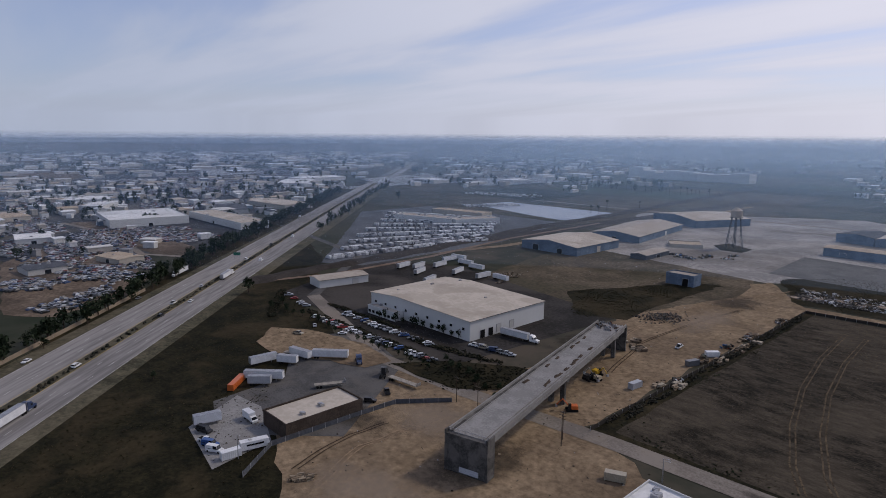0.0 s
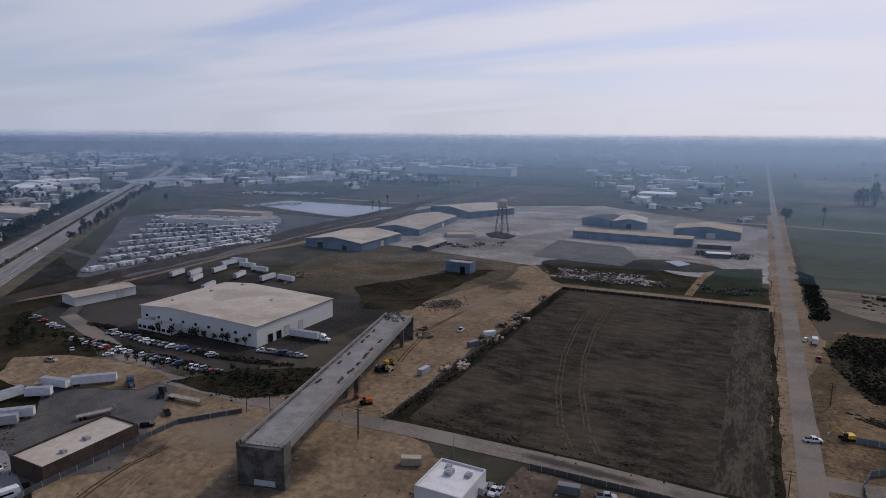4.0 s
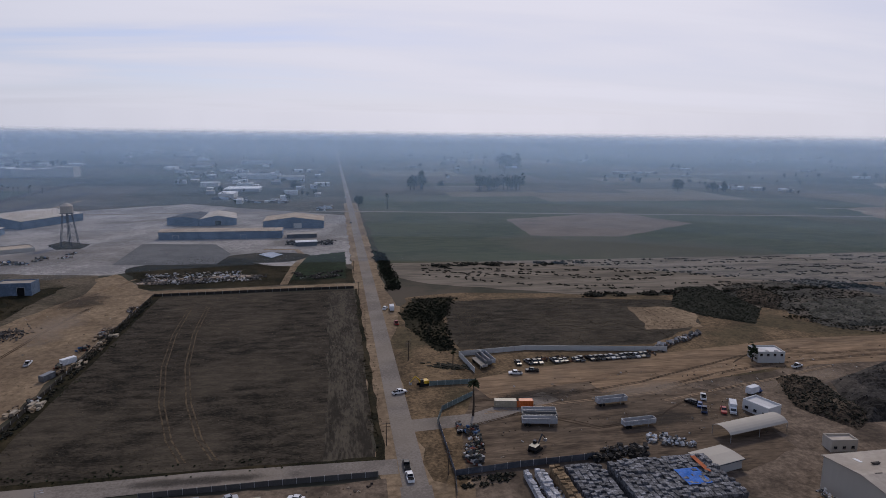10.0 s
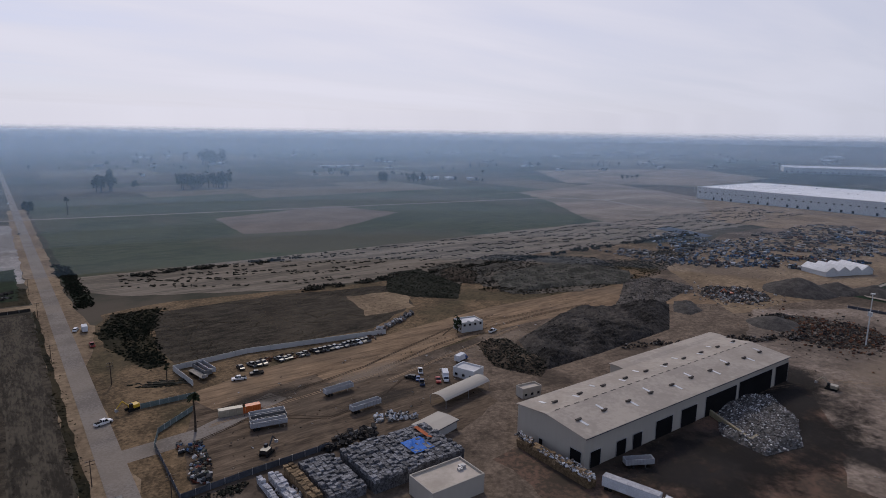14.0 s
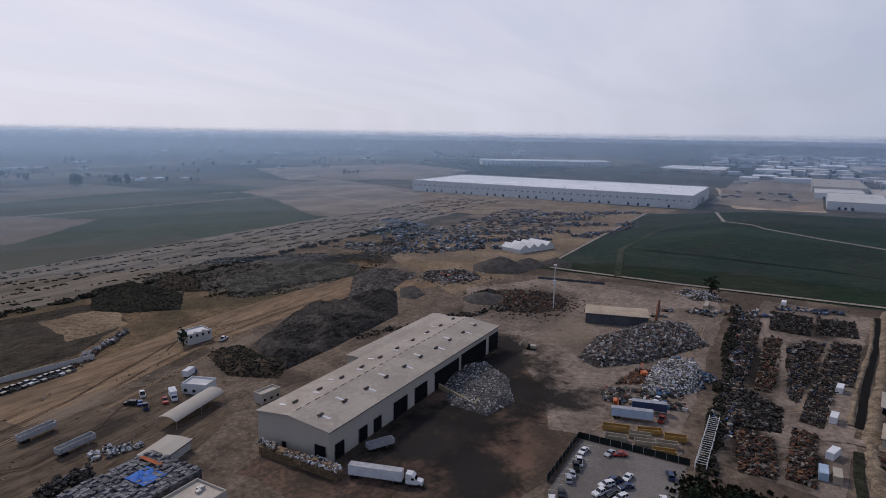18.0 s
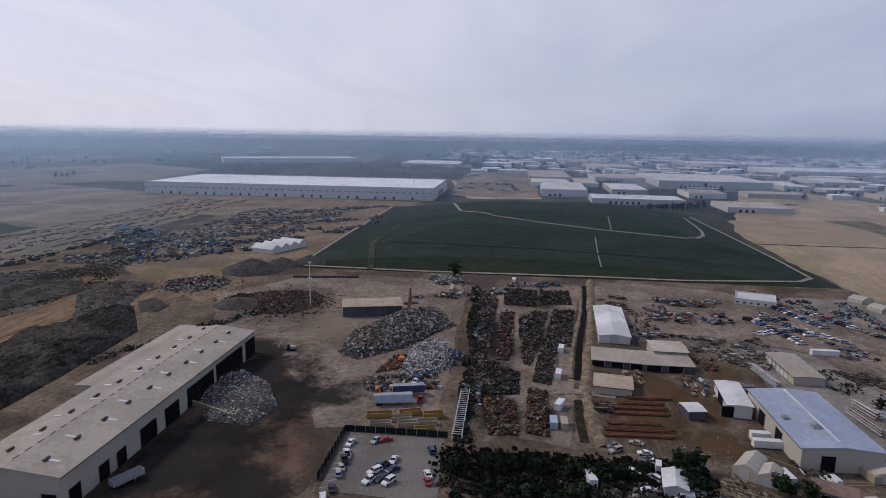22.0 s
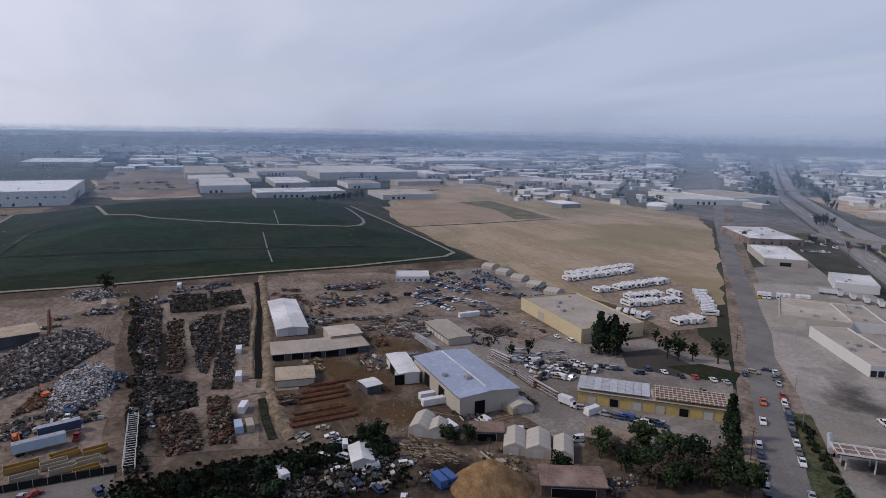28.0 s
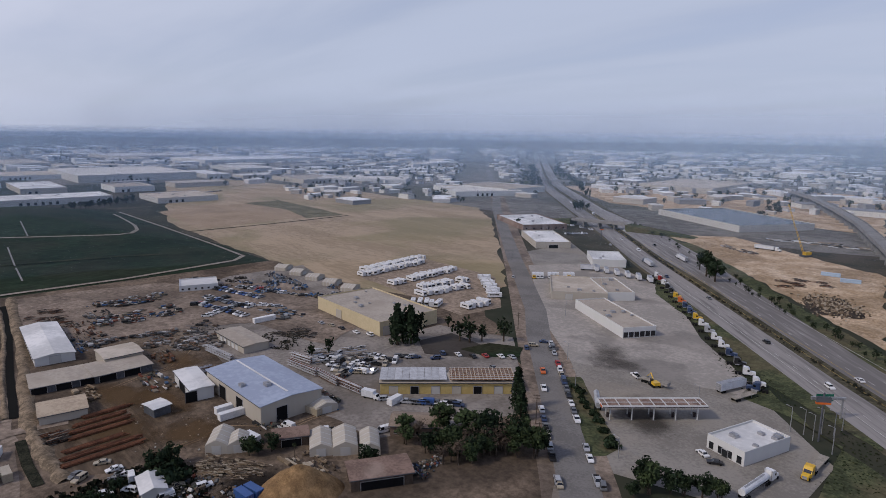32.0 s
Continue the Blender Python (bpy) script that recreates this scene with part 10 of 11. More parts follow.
for k, reg in enumerate(((-633.2, 158.9, 68.3, 161.5, 69.8), (-489.4, 122.8, 24.1, 44.2, 69.8), (-471.9, 78, 27.8, 36.3, 63.5), (-462.5, 124.3, 29.4, 37.5, 107.8), (-410, 78.3, 19.5, 22.1, 65.8), (-421.1, 95.3, 24.1, 17.1, 105.1),
                         (-1390.3, 521.2, 160.6, 870.3, 67.3), (-788.1, 128, 36.6, 146.7, 78.2), (-546, 104.3, 42.1, 52.6, 54.1), (-1005.3, 526.9, 75.3, 190.8, 90), (-606.6, 223.9, 59.1, 54, 27.5))):
    w_ = reg[2] * reg[3]
    car_field(reg, int(min(420, w_ / 17)), "crowded rows of wrecked and parked cars", 200 + k)
for foot, h_, wall, roof in (((-754.3, 235.2, 79.9, 92.9, 83.1), 8, WHITEW, WHITER), ((-683.2, 304.6, 136.9, 32.2, 0), 7, WHITEW, CREAMR), ((-797.7, 432.6, 97, 43.6, 4.3), 6, CREAMW, CREAMR), ((-672.8, 113.3, 27.4, 37.5, 82.7), 5, WHITEW, WHITER), ((-861, 122.8, 30.9, 46.3, 100.4), 5, CREAMW, TANR),
                             ((-787.9, 357.6, 37.3, 79.8, 68.6), 5, GREYW, DARKR), ((-523.1, 144.6, 31.6, 20.4, 15.4), 4, CREAMW, TANR), ((-1143.9, 662.2, 59.8, 124.2, 52.4), 6, WHITEW, WHITER), ((-517.8, 91.3, 25, 22.3, 96.4), 4, GREYW, DARKR), ((-934, 242.1, 28.5, 68.9, 50.6), 5, WHITEW, WHITER), ((-1037.7, 247.7, 65.1, 54.6, 64.9), 4, WHITEW, WHITER)):
    building(foot, h_, wall, roof, "pale metal shed among the wrecking yards", "shed", shape="flat" if h_ > 6 else "gable", rise=1.0, name="yard_shed", far=True, vents=2, doors=[("s", 0, 4, 3, 0.1, DARK)])
rng = random.Random(12)
for k in range(60):
    p = Vector((-915.6, 134.9)).lerp(Vector((-1073.9, 775.3)), rng.random()) + Vector((rng.uniform(-60, 20), rng.uniform(-60, 40)))
    if clear(p.x, p.y):
        tree(p.x, p.y, rng.uniform(6, 13), rng.choice(("dark", "broad", "dark")))
tree_line((-1094, 228.2), (-1079.2, 275.4), 9, 13, ("dark",), 160, 8); tree_line((-1082.8, 348.3), (-1049.2, 390.7), 7, 13, ("dark",), 161, 8)
fence([fw(50, -40), fw(53, 120), fw(58, 380)], 2.0, mat("tan_boundary_wall", (0.25, 0.2, 0.15)), "tan boundary wall beyond the freeway", 8, 0.25, "wall", "boundary_wall")
town(56, 84, 700, 1500, 120, 1, (10, 30), (4, 7), (0, 90), 0.5); town(50, 84, 1500, 3900, 120, 2, (20, 80), (5, 9), (0, 90), 0.6, 12)
town(30, 52, 1150, 2600, 60, 3, (14, 40), (4, 8), (0, 90), 0.6, 10)
for k in range(14):
    car_field((*bearing(rng.uniform(40, 82), rng.uniform(900, 1700)), rng.uniform(60, 140), rng.uniform(30, 60), rng.uniform(0, 90)), 120, "hazy rows of parked pale vehicles", 300 + k, m=P_WHITES)
# the white plant to the north and houses by the road
for k in range(9):
    p = Vector((-833.4, 1454.5)).lerp(Vector((-545.7, 1455.1)), (k + 0.5) / 9)
    building((p.x, p.y, 40, 40, 0), rng.uniform(12, 26), WHITEW, WHITER, "white block of a far processing plant", "plant building", shape="flat", name="plant_building", far=True)
town(1, 13, 900, 1700, 46, 4, (12, 34), (4, 7), (0, 90), 0.7, 8); town(3, 45, 1700, 4200, 70, 5, (18, 50), (5, 8), (0, 90), 1.0, 12)
for a, b in (((-287, 1991.1), (-189.8, 2084.8)), ((-213.9, 1353.7), (-104.3, 1417.8))):
    building(front((a[0] + b[0]) / 2, (a[1] + b[1]) / 2, 90, 0, 30), 9, WHITEW, WHITER, "long pale packing shed by the road", "packing shed", shape="flat", name="packing_shed", far=True)
town(-36, -4, 1400, 4200, 46, 6, (12, 26), (4, 6), (0, 90), 1.3, 13); town(-70, -36, 1500, 4300, 40, 7, (14, 40), (4, 7), (0, 90), 1.0, 12)
rng = random.Random(15)
for k in range(60):     # tree lines between the far fields
    az, d = rng.uniform(-88, 50), rng.uniform(1300, 3800)
    x, y = bearing(az, d)
    L = rng.uniform(60, 260)
    for j in range(4):
        tree(x + (L * j / 4 if k % 2 else rng.uniform(-8, 8)), y + (0 if k % 2 else L * j / 4), rng.uniform(7, 15), rng.choice(("dark", "broad")))
tree_line((694.7, 1470), (815.5, 991.6), 22, 9, ("dark", "broad", "palm"), 170, 25)
for p, q in (((735.3, 1592.5), (856.9, 1552.4)), ((739.2, 1136.5), (839.1, 1029.7))):
    for k in range(9):
        v_ = Vector(p).lerp(Vector(q), (k + 0.5) / 9)
        far_shed(v_.x, v_.y + rng.uniform(-30, 30), rng.uniform(12, 22), rng.uniform(8, 12), rng.choice((0, 90)), 4.5, rng.choice(SHED_WALLS), rng.choice(SHED_ROOFS))
# fields of the far plain
FCOL = [mat("far_brown_field", (0.085, 0.07, 0.052), (0.065, 0.053, 0.04), 0.01, 0.1), mat("far_green_field", (0.045, 0.058, 0.035), (0.033, 0.043, 0.027), 0.01, 0.1), mat("far_pale_field", (0.14, 0.12, 0.09), (0.115, 0.098, 0.072), 0.01, 0.1), mat("far_dark_orchard", (0.026, 0.03, 0.021), (0.017, 0.02, 0.014), 0.03, 0.2)]
k = 0
for az, d in [(a, d) for d in (1150, 1500, 1950, 2500, 3200, 4000) for a in range(-160, 60, 9)]:
    x, y = bearing(az + rng.uniform(-4, 4), d * rng.uniform(0.9, 1.1))
    w, h_ = d * rng.uniform(0.12, 0.26), d * rng.uniform(0.08, 0.18)
    if not clear(x, y, w / 2) or (az < -95 and d < 2200):
        continue
    k += 1
    patch("far_field", [(x - w / 2, y - h_ / 2), (x + w / 2, y - h_ / 2), (x + w / 2, y + h_ / 2), (x - w / 2, y + h_ / 2)], 0.02 + 0.0004 * (k % 50), rng.choice(FCOL), "rectangular field of the hazy plain", "field")
patch("ground_graded", wavy([(1322.1, 120.7), (1676.9, -54.8), (995.1, -45.0), (995.2, 81.9)], 25, 3, 191), 0.07, mat("reddish_graded_ground", (0.30, 0.225, 0.165), (0.20, 0.15, 0.11), 0.02, 0.2, c3=(0.14, 0.11, 0.09), scale3=0.01, amount3=0.5), "bare reddish building ground beyond the mound")
patch("far_field", [(1775.6, 160.8), (2831.6, 218.8), (2881.0, -33.2), (1727.2, -1.1)], 0.066, FCOL[3], "dark square orchard in the haze", "field")
scrap((1187.3, 35.7, 150, 120, 0), 2.2, 160, P_MIX, "scattered machines and stacks on the building ground", 192, (1.5, 5), 1.5, mound=False, category="site gear", name="site_gear")
# the industrial town to the south
PARKR = mat("pale_cream_membrane_roof", (0.60, 0.575, 0.54), (0.50, 0.48, 0.45), 0.02, 0.2, rough=0.7)
for k, p in enumerate(PARK):
    building(p[:5], p[5], (WHITEW, GREYW, CREAMW)[k % 3], (PARKR, WHITER, GREYR, CREAMR)[k % 4], "large pale warehouse of the industrial park", shape="flat", name="park_warehouse", far=True, vents=6,
             doors=[("s", -p[2] * 0.3 + q * 8, 3.4, 3.6, 0.5, DARK) for q in range(max(2, int(p[2] / 22)))])
for foot, h_ in (((730.4, -757.5, 113.2, 133.7, -117), 8), ((1027.7, -741.9, 177.8, 90, -135.6), 8), ((2433, -839, 212.6, 265.4, -119.5), 9)):
    building(foot, h_ * 0.85, WHITEW, PARKR, "large pale warehouse of the industrial park", shape="flat", name="park_warehouse", far=True, vents=6, doors=[("s", -20 + q * 8, 3.4, 4, 0.5, DARK) for q in range(4)])
row_of((962.2, -324.6), (986.8, -427.3), 40, 30, 41)
town(-128, -88, 1250, 2300, 90, 8, (14, 46), (4, 9), (0, 90), 0.6, 9); town(-168, -118, 860, 2000, 330, 9, (9, 36), (3.5, 8), (0, 90, -46), 0.7, 8); town(-172, -85, 2000, 4300, 420, 10, (16, 64), (5, 10), (0, 90, -46), 0.6, 12)
tree_line((854.1, -180), (910, -272.8), 30, 10, ("dark",), 171, 8); tree_line((1225.1, -510.8), (985.3, -688.6), 24, 8, ("dark", "broad"), 172, 12); tree_line((1514.6, -1738.1), (749.7, -935.7), 24, 12, ("dark",), 173, 10); tree_line((1426, -1907.2), (810.4, -1097), 16, 12, ("dark",), 174, 10)
tree_line((481.9, -679.9), (468, -698.1), 6, 12, ("dark",), 175, 6); tree(*(432.1, -514.9), 10, "dark"); tree(*(187.2, -430.6), 20, "dark", 0); tree(*(175.6, -418.1), 17, "dark", 1); tree(*(200.7, -449.1), 14, "broad", 2); tree_line(fw(46, -420), fw(48, -100), 40, 4.5, ("bush", "dark", "bush"), 176, 3)
tree_line((269.3, -756.6), (391.3, -1339.3), 20, 9, ("dark", "broad"), 177, 12)


tree_line(fw(-12, -1150), fw(-12, -1900), 60, 11, ("dark", "broad"), 178, 8); tree_line(fw(56, -1000), fw(56, -1800), 60, 11, ("dark", "broad"), 179, 8)


def overpass(P, Q, z, w, label):
    P, Q = Vector(P), Vector(Q)
    c, L, rot = (P + Q) / 2, (Q - P).length, math.degrees(math.atan2(Q.y - P.y, Q.x - P.x))
    root = thing("road_bridge", label, "bridge", at=place(c.x, c.y, rot))
    part("deck", Geo().box(0, 0, z - 1.4, L, w, 1.4), CONC, root)
    for s in (-1, 1):
        part("parapet", Geo().box(0, s * (w / 2 - 0.2), z, L, 0.35, 0.9), CONC, root)
        part("approach", Geo().side([(s * L / 2, 0), (s * (L / 2 + 70), 0), (s * L / 2, z - 0.1)], -w / 2 - 3, w / 2 + 3), BANKG, root, "grassy ramp")
    for k in (-1, 0, 1):
        part("pier", Geo().box(k * L * 0.28, 0, 0, 1.2, w * 0.7, z - 1.4), CONC, root)


overpass((399.2, -569.2), (337.3, -578.4), 7, 11, "concrete road bridge over the freeway"); overpass(fw(-15, -1250), fw(60, -1250), 7, 14, "hazy concrete bridge over the freeway")


def viaduct():
    line = [Vector(p) for p in [(351.3, -1096.5), (288.9, -998.3), (224.9, -867.9), (171.8, -748.5), (115.2, -593.8), (64.7, -451.3)]]
    root = thing("viaduct", "curving unfinished concrete rail viaduct on many piers", "viaduct")
    z = 12.0
    k_ = 0
    for p, q in zip(line, line[1:]):
        n = max(1, int((q - p).length / 22))
        rot = math.degrees(math.atan2(q.y - p.y, q.x - p.x))
        for k in range(n):
            c, L = p.lerp(q, (k + 0.5) / n), (q - p).length / n
            k_ += 1
            part("deck_span", Geo().box(c.x, c.y, z - 2, L + 0.5, 11, 2.0, rot), CONC, root)
            for s in (-1, 1):
                part("parapet", Geo().box(c.x - math.sin(radians(rot)) * s * 5.2, c.y + math.cos(radians(rot)) * s * 5.2, z, L + 0.5, 0.35, 1.1, rot), CONC, root)
            part("pier", Geo().box(c.x, c.y, 0, 2.2, 5.5, z - 2, rot), CONC, root)


viaduct()
cr_ = thing("crawler_crane", "yellow lattice-boom crawler crane", "crane", at=place(*(166.2, -568.2), 60))
part("undercarriage", Geo().box(0, 0, 0, 7, 6, 1.6), DARKR, cr_)
part("machinery_house", Geo().box(-1.5, 0, 1.6, 6, 3.2, 2.6), paint("yellow"), cr_)
for s in (-1, 1):
    part("boom_chord", Geo().bar((2, s * 0.8, 2.5), (22, s * 0.4, 44), 0.16), paint("yellow"), cr_)
for k in range(14):
    f0, f1 = k / 14, (k + 1) / 14
    part("lattice_bar", Geo().bar((2 + 20 * f0, 0.8 * (1 if k % 2 else -1), 2.5 + 41.5 * f0), (2 + 20 * f1, 0.8 * (-1 if k % 2 else 1), 2.5 + 41.5 * f1), 0.1), paint("yellow"), cr_)
building((298.3, -736.1, 146.2, 94, 151.1), 6, GREYW, mat("solar_panel_roof", (0.06, 0.068, 0.085), (0.04, 0.046, 0.06), 0.1, 1, rough=0.2), "low building roofed with dark solar panels", "building", shape="flat", name="solar_building", far=True)
building((537.9, -1156.3, 137.9, 213.2, -176), 9, CREAMW, CREAMR, "long tan warehouse beyond the freeway", shape="flat", name="warehouse", far=True); building((732.6, -815.7, 128.6, 96.4, 180), 8, WHITEW, GREYR, "long white store by the junction", "store", shape="flat", name="store", far=True)
container(128.9, -501.5, -170.1, "ltblue", 12.0); container(113.2, -488.4, -160.3, "ltblue", 12.0); rig(201.4, -575.5, 180, "white")
scrap((103.1, -410.3, 29.8, 53.4, -151.3), 2.5, 500, P_TIMBER, "heaps of broken timber and earth", 180, (0.6, 2.2), category="debris", name="debris_heap"); scrap(along(217.4, -557, 40.5, 146.1, 8), 1.2, 140, P_METAL, "stacked steel beams", 181, (0.5, 1.2), 5, mound=False, category="beams", name="beams"); scrap(along(173.2, -645.2, 85.7, -172.2, 12), 1.6, 240, P_PALE, "pale bridge girders and formwork laid out", 182, (0.8, 1.8), 8, mound=False, category="girders", name="girders")
scrap((132.1, -457.8, 31.9, 34.9, -157.5), 0.8, 160, P_RUST, "reddish reinforcing steel bundles", 183, (0.3, 0.7), 8, mound=False, category="steel", name="steel_bundles")
# brush rows in the pale stubble
rows_ = thing("brush_rows", "rows of dark uprooted brush on pale stubble", "brush", kind="stuff")
r_ = np.random.RandomState(4)
n_ = 15000
u_ = r_.uniform(0, 1, n_)
j_ = r_.randint(0, 12, n_)
bx = 60 + u_ * 790
lo_, hi_ = np.interp(bx, [60, 160, 560, 850], [422, 368, 366, 372]), np.interp(bx, [60, 160, 560, 850], [468, 466, 458, 466])
v_ = (j_ + 0.5) / 12
by = lo_ + (hi_ - lo_) * v_ + r_.normal(0, 1.1, n_)
keep = (np.sin(bx * 0.21 + j_ * 2.3) + np.sin(bx * 0.077 + j_ * 1.7) > 0.1) & (j_ % 6 != 2) & (np.sin(bx * 1.1 + j_ * 4.1) > -0.35)
bx, by = bx[keep], by[keep]
n_ = len(bx)
vv, ff = boxes(n_, np.stack([bx, by, np.full(n_, 0.35)], 1), r_.uniform(0.4, 1.5, (n_, 3)) * np.array([[1.5, 0.8, 0.5]]), np.stack([r_.normal(0, 0.4, n_), r_.normal(0, 0.2, n_), r_.normal(0, 0.2, n_)], 1))
me_ = bpy.data.meshes.new("brush")
me_.from_pydata([tuple(p) for p in vv], [], [tuple(int(i) for i in f_) for f_ in ff])
me_.materials.append(P_BRUSH)
part("brush", me_, None, rows_)
scrap((360, 356, 420, 8, 0), 2.2, 1500, P_BRUSH, "dark overgrown bank along the stubble", 190, (0.7, 2.4), mound=False, category="bank", name="brush_bank")

# ---- denser yards ----
def car_lot(pts, rot, label, seed=1, m=None, gap=0.15, bay=(2.7, 5.6), tall=1.0):
    """Vehicles packed in even rows inside an outline, as one spread."""
    r = np.random.RandomState(seed)
    c, s_ = math.cos(radians(rot)), math.sin(radians(rot))
    q = np.array(pts)
    u, v = q[:, 0] * c + q[:, 1] * s_, -q[:, 0] * s_ + q[:, 1] * c
    U, V = np.meshgrid(np.arange(u.min(), u.max(), bay[0]), np.arange(v.min(), v.max(), bay[1]))
    row = np.round((V - v.min()) / bay[1]).astype(int)
    U, V = U.ravel(), V.ravel() + np.where(row.ravel() % 3 == 2, 1.5, 0)
    ins = np.zeros(len(U), bool)
    for i in range(len(u)):
        u0, v0, u1, v1 = u[i - 1], v[i - 1], u[i], v[i]
        ins ^= ((v0 > V) != (v1 > V)) & (U < (u1 - u0) * (V - v0) / ((v1 - v0) or 1e-9) + u0)
    ins &= (r.uniform(0, 1, len(U)) > gap) & (np.sin(U * 0.05 + seed) + np.sin(V * 0.07 + seed * 2) > -1.5)
    U, V = U[ins] + r.normal(0, 0.15, ins.sum()), V[ins] + r.normal(0, 0.3, ins.sum())
    n = len(U)
    turn = np.stack([r.normal(np.pi / 2, 0.05, n), np.zeros(n), np.zeros(n)], 1)
    big = r.uniform(0.9, 1.15, (n, 1))
    v1_, f1_ = boxes(n, np.stack([U, V, np.full(n, 0.65 * tall)], 1), big * np.array([[4.4 * tall ** 0.6, 1.8 * tall ** 0.4, 0.8 * tall]]), turn)
    v2_, f2_ = boxes(n, np.stack([U, V - 0.2, np.full(n, 1.25 * tall)], 1), big * np.array([[2.4 * tall ** 0.8, 1.6 * tall ** 0.4, 0.6 * tall]]), turn)
    me = bpy.data.meshes.new("parked_vehicles")
    me.from_pydata([tuple(p) for p in np.concatenate([v1_, v2_])], [], [tuple(int(i) for i in f_) for f_ in np.concatenate([f1_, f2_ + len(v1_)])])
    me.materials.append(m or P_CARS)
    return thing("parked_vehicles", label, "vehicles", kind="stuff", geo=me, at=place(0, 0, rot))


for k, pts_ in enumerate(([(-670.5, 118.1), (-676.2, 179.8), (-569.5, 159.5), (-558, 105.1)],
                          [(-518.5, 99.2), (-528.4, 139.2), (-462.9, 123.1), (-461.5, 91.9)],
                          [(-511.8, 138.1), (-526.4, 166.5), (-460.5, 153.7), (-430.5, 127)],
                          [(-497.9, 62.7), (-493.8, 88), (-456, 81.8), (-461.9, 57.5)],
                          [(-800.1, 106.6), (-789.5, 160.1), (-711.8, 149.4), (-736.8, 97.4)],
                          [(-689.9, 90.6), (-689.5, 110.8), (-569.3, 92.1), (-568.5, 73)],
                          [(-432.7, 90.6), (-441.2, 114.9), (-412.2, 109.4), (-404.8, 87.7)],
                          [(-412.5, 64.2), (-411.9, 89.4), (-391.8, 87.5), (-393.6, 63)],
                          [(-1425.6, 393.1), (-1520.8, 582.7), (-1324.3, 645.4), (-993.4, 478.8), (-994.8, 352.8), (-1080.8, 304.5)],
                          [(-1226.3, 168.6), (-1254.2, 254.2), (-1079.1, 247.7), (-979.1, 196.5), (-979.8, 132.8)],
                          [(-1723.1, 841.2), (-1729.9, 1074.1), (-1428.7, 957.1), (-1238, 641.8)],
                          [(-969.6, 303.1), (-952, 406.2), (-853.4, 396.8), (-829.9, 315.1), (-866.8, 270.2)],
                          [(-702.1, 203.4), (-674.9, 255), (-589, 249.1), (-590.4, 206.7), (-623.9, 187.4)])):
    car_lot(pts_, (12, 35, 60, 20)[k % 4], "dense rows of wrecked and stored cars on dirt", 700 + k, gap=0.22)
for k, pts_ in enumerate(([(-1750.4, 695.1), (-1782.6, 870.5), (-1540.7, 799.8), (-1482.1, 635.6)], [(-1173.7, 847.5), (-1246.4, 1122.1), (-995.3, 963.5), (-979.2, 775.7)], [(-1032.8, 1036.5), (-983.8, 1318.1), (-832.6, 1179.4), (-868.1, 920)])):
    car_lot(pts_, 15 + 20 * k, "hazy rows of parked white vehicles", 720 + k, m=P_WHITES, gap=0.2)
M_BLUE = island("blue_and_grey_machines", [(0.07, 0.12, 0.19), (0.12, 0.13, 0.14), (0.05, 0.05, 0.055), (0.34, 0.35, 0.37), (0.10, 0.085, 0.07), (0.03, 0.03, 0.035), (0.13, 0.17, 0.22)])
M_GREY = island("grey_rusty_machines", [(0.05, 0.047, 0.045), (0.12, 0.11, 0.10), (0.03, 0.03, 0.03), (0.24, 0.23, 0.22), (0.10, 0.075, 0.058), (0.16, 0.145, 0.13), (0.06, 0.065, 0.075)])
for k, (pts_, n_, m_, sz) in enumerate((
        ([(532.5, 383), (574.7, 359.9), (528.5, 261.3), (504.3, 221.6), (441.7, 248.5), (460.3, 318.1)], 900, M_BLUE, (1.0, 4.0)), ([(612, 317.1), (757.7, 327.7), (775.9, 281.5), (662.7, 245.9), (539.1, 248.8)], 800, M_GREY, (0.8, 3.4)), ([(529.7, 235.9), (671.2, 236.2), (662.6, 214.4), (517.3, 206)], 450, M_GREY, (1.0, 4.0)),
        ([(416.1, 348.1), (458.5, 329.5), (441.7, 248.5), (411.9, 284.4)], 420, M_GREY, (0.8, 4.0)), ([(561.2, 320), (742.8, 300.2), (789.2, 199.5), (567.8, 211.5), (513, 257.6)], 700, P_METAL, (1.0, 3.6)), ([(508.8, 351.1), (592.5, 297.4), (516.9, 248.1), (471.8, 302.9)], 500, M_BLUE, (1.0, 4.0)), ([(723.6, 300.1), (840.3, 196.4), (754.8, 190.7), (648.6, 255.3)], 420, M_GREY, (0.8, 3.4)))):
    spread("machine_row", pts_, int(n_ * 0.6), 1.0, m_, "crowded rows of dismantled machines and vehicles", 730 + k, sz, "machines", 0.6, (20, 100, 15)[k % 3])
GRADED = mat("pinkish_graded_earth", (0.26, 0.208, 0.162), (0.165, 0.132, 0.104), 0.02, 0.3, stretch=(0.3, 1, 1), c3=(0.10, 0.09, 0.065), scale3=0.01, amount3=0.6)
for k, pts_ in enumerate(([(726.2, 780.4), (1035.7, 852.5), (929.5, 571.2), (729.6, 432), (570.5, 400.1), (564.7, 490.3), (656.9, 631.8)], [(1199.2, 1229.7), (1718.8, 1093.3), (1509.4, 755.1), (1154.6, 708.7), (951.6, 885)], [(1014.4, 102.8), (1586.7, 115.3), (1786.7, -48.6), (1141.6, -47.6), (981.1, 18.8)])):
    patch("ground_graded", wavy(pts_, 10, 3, 150 + k), 0.11, GRADED, "graded pinkish earth round the new warehouses")
for pts_ in ([(678.2, 785.2), (720, 773.8), (711, 683.1), (757.1, 625), (715.1, 509.1)], [(757.1, 625), (912.9, 626.2), (854.2, 525.2)]):
    lane("track", pts_, 8, 0.15, PALETRACK, "pale graded haul track", "track")
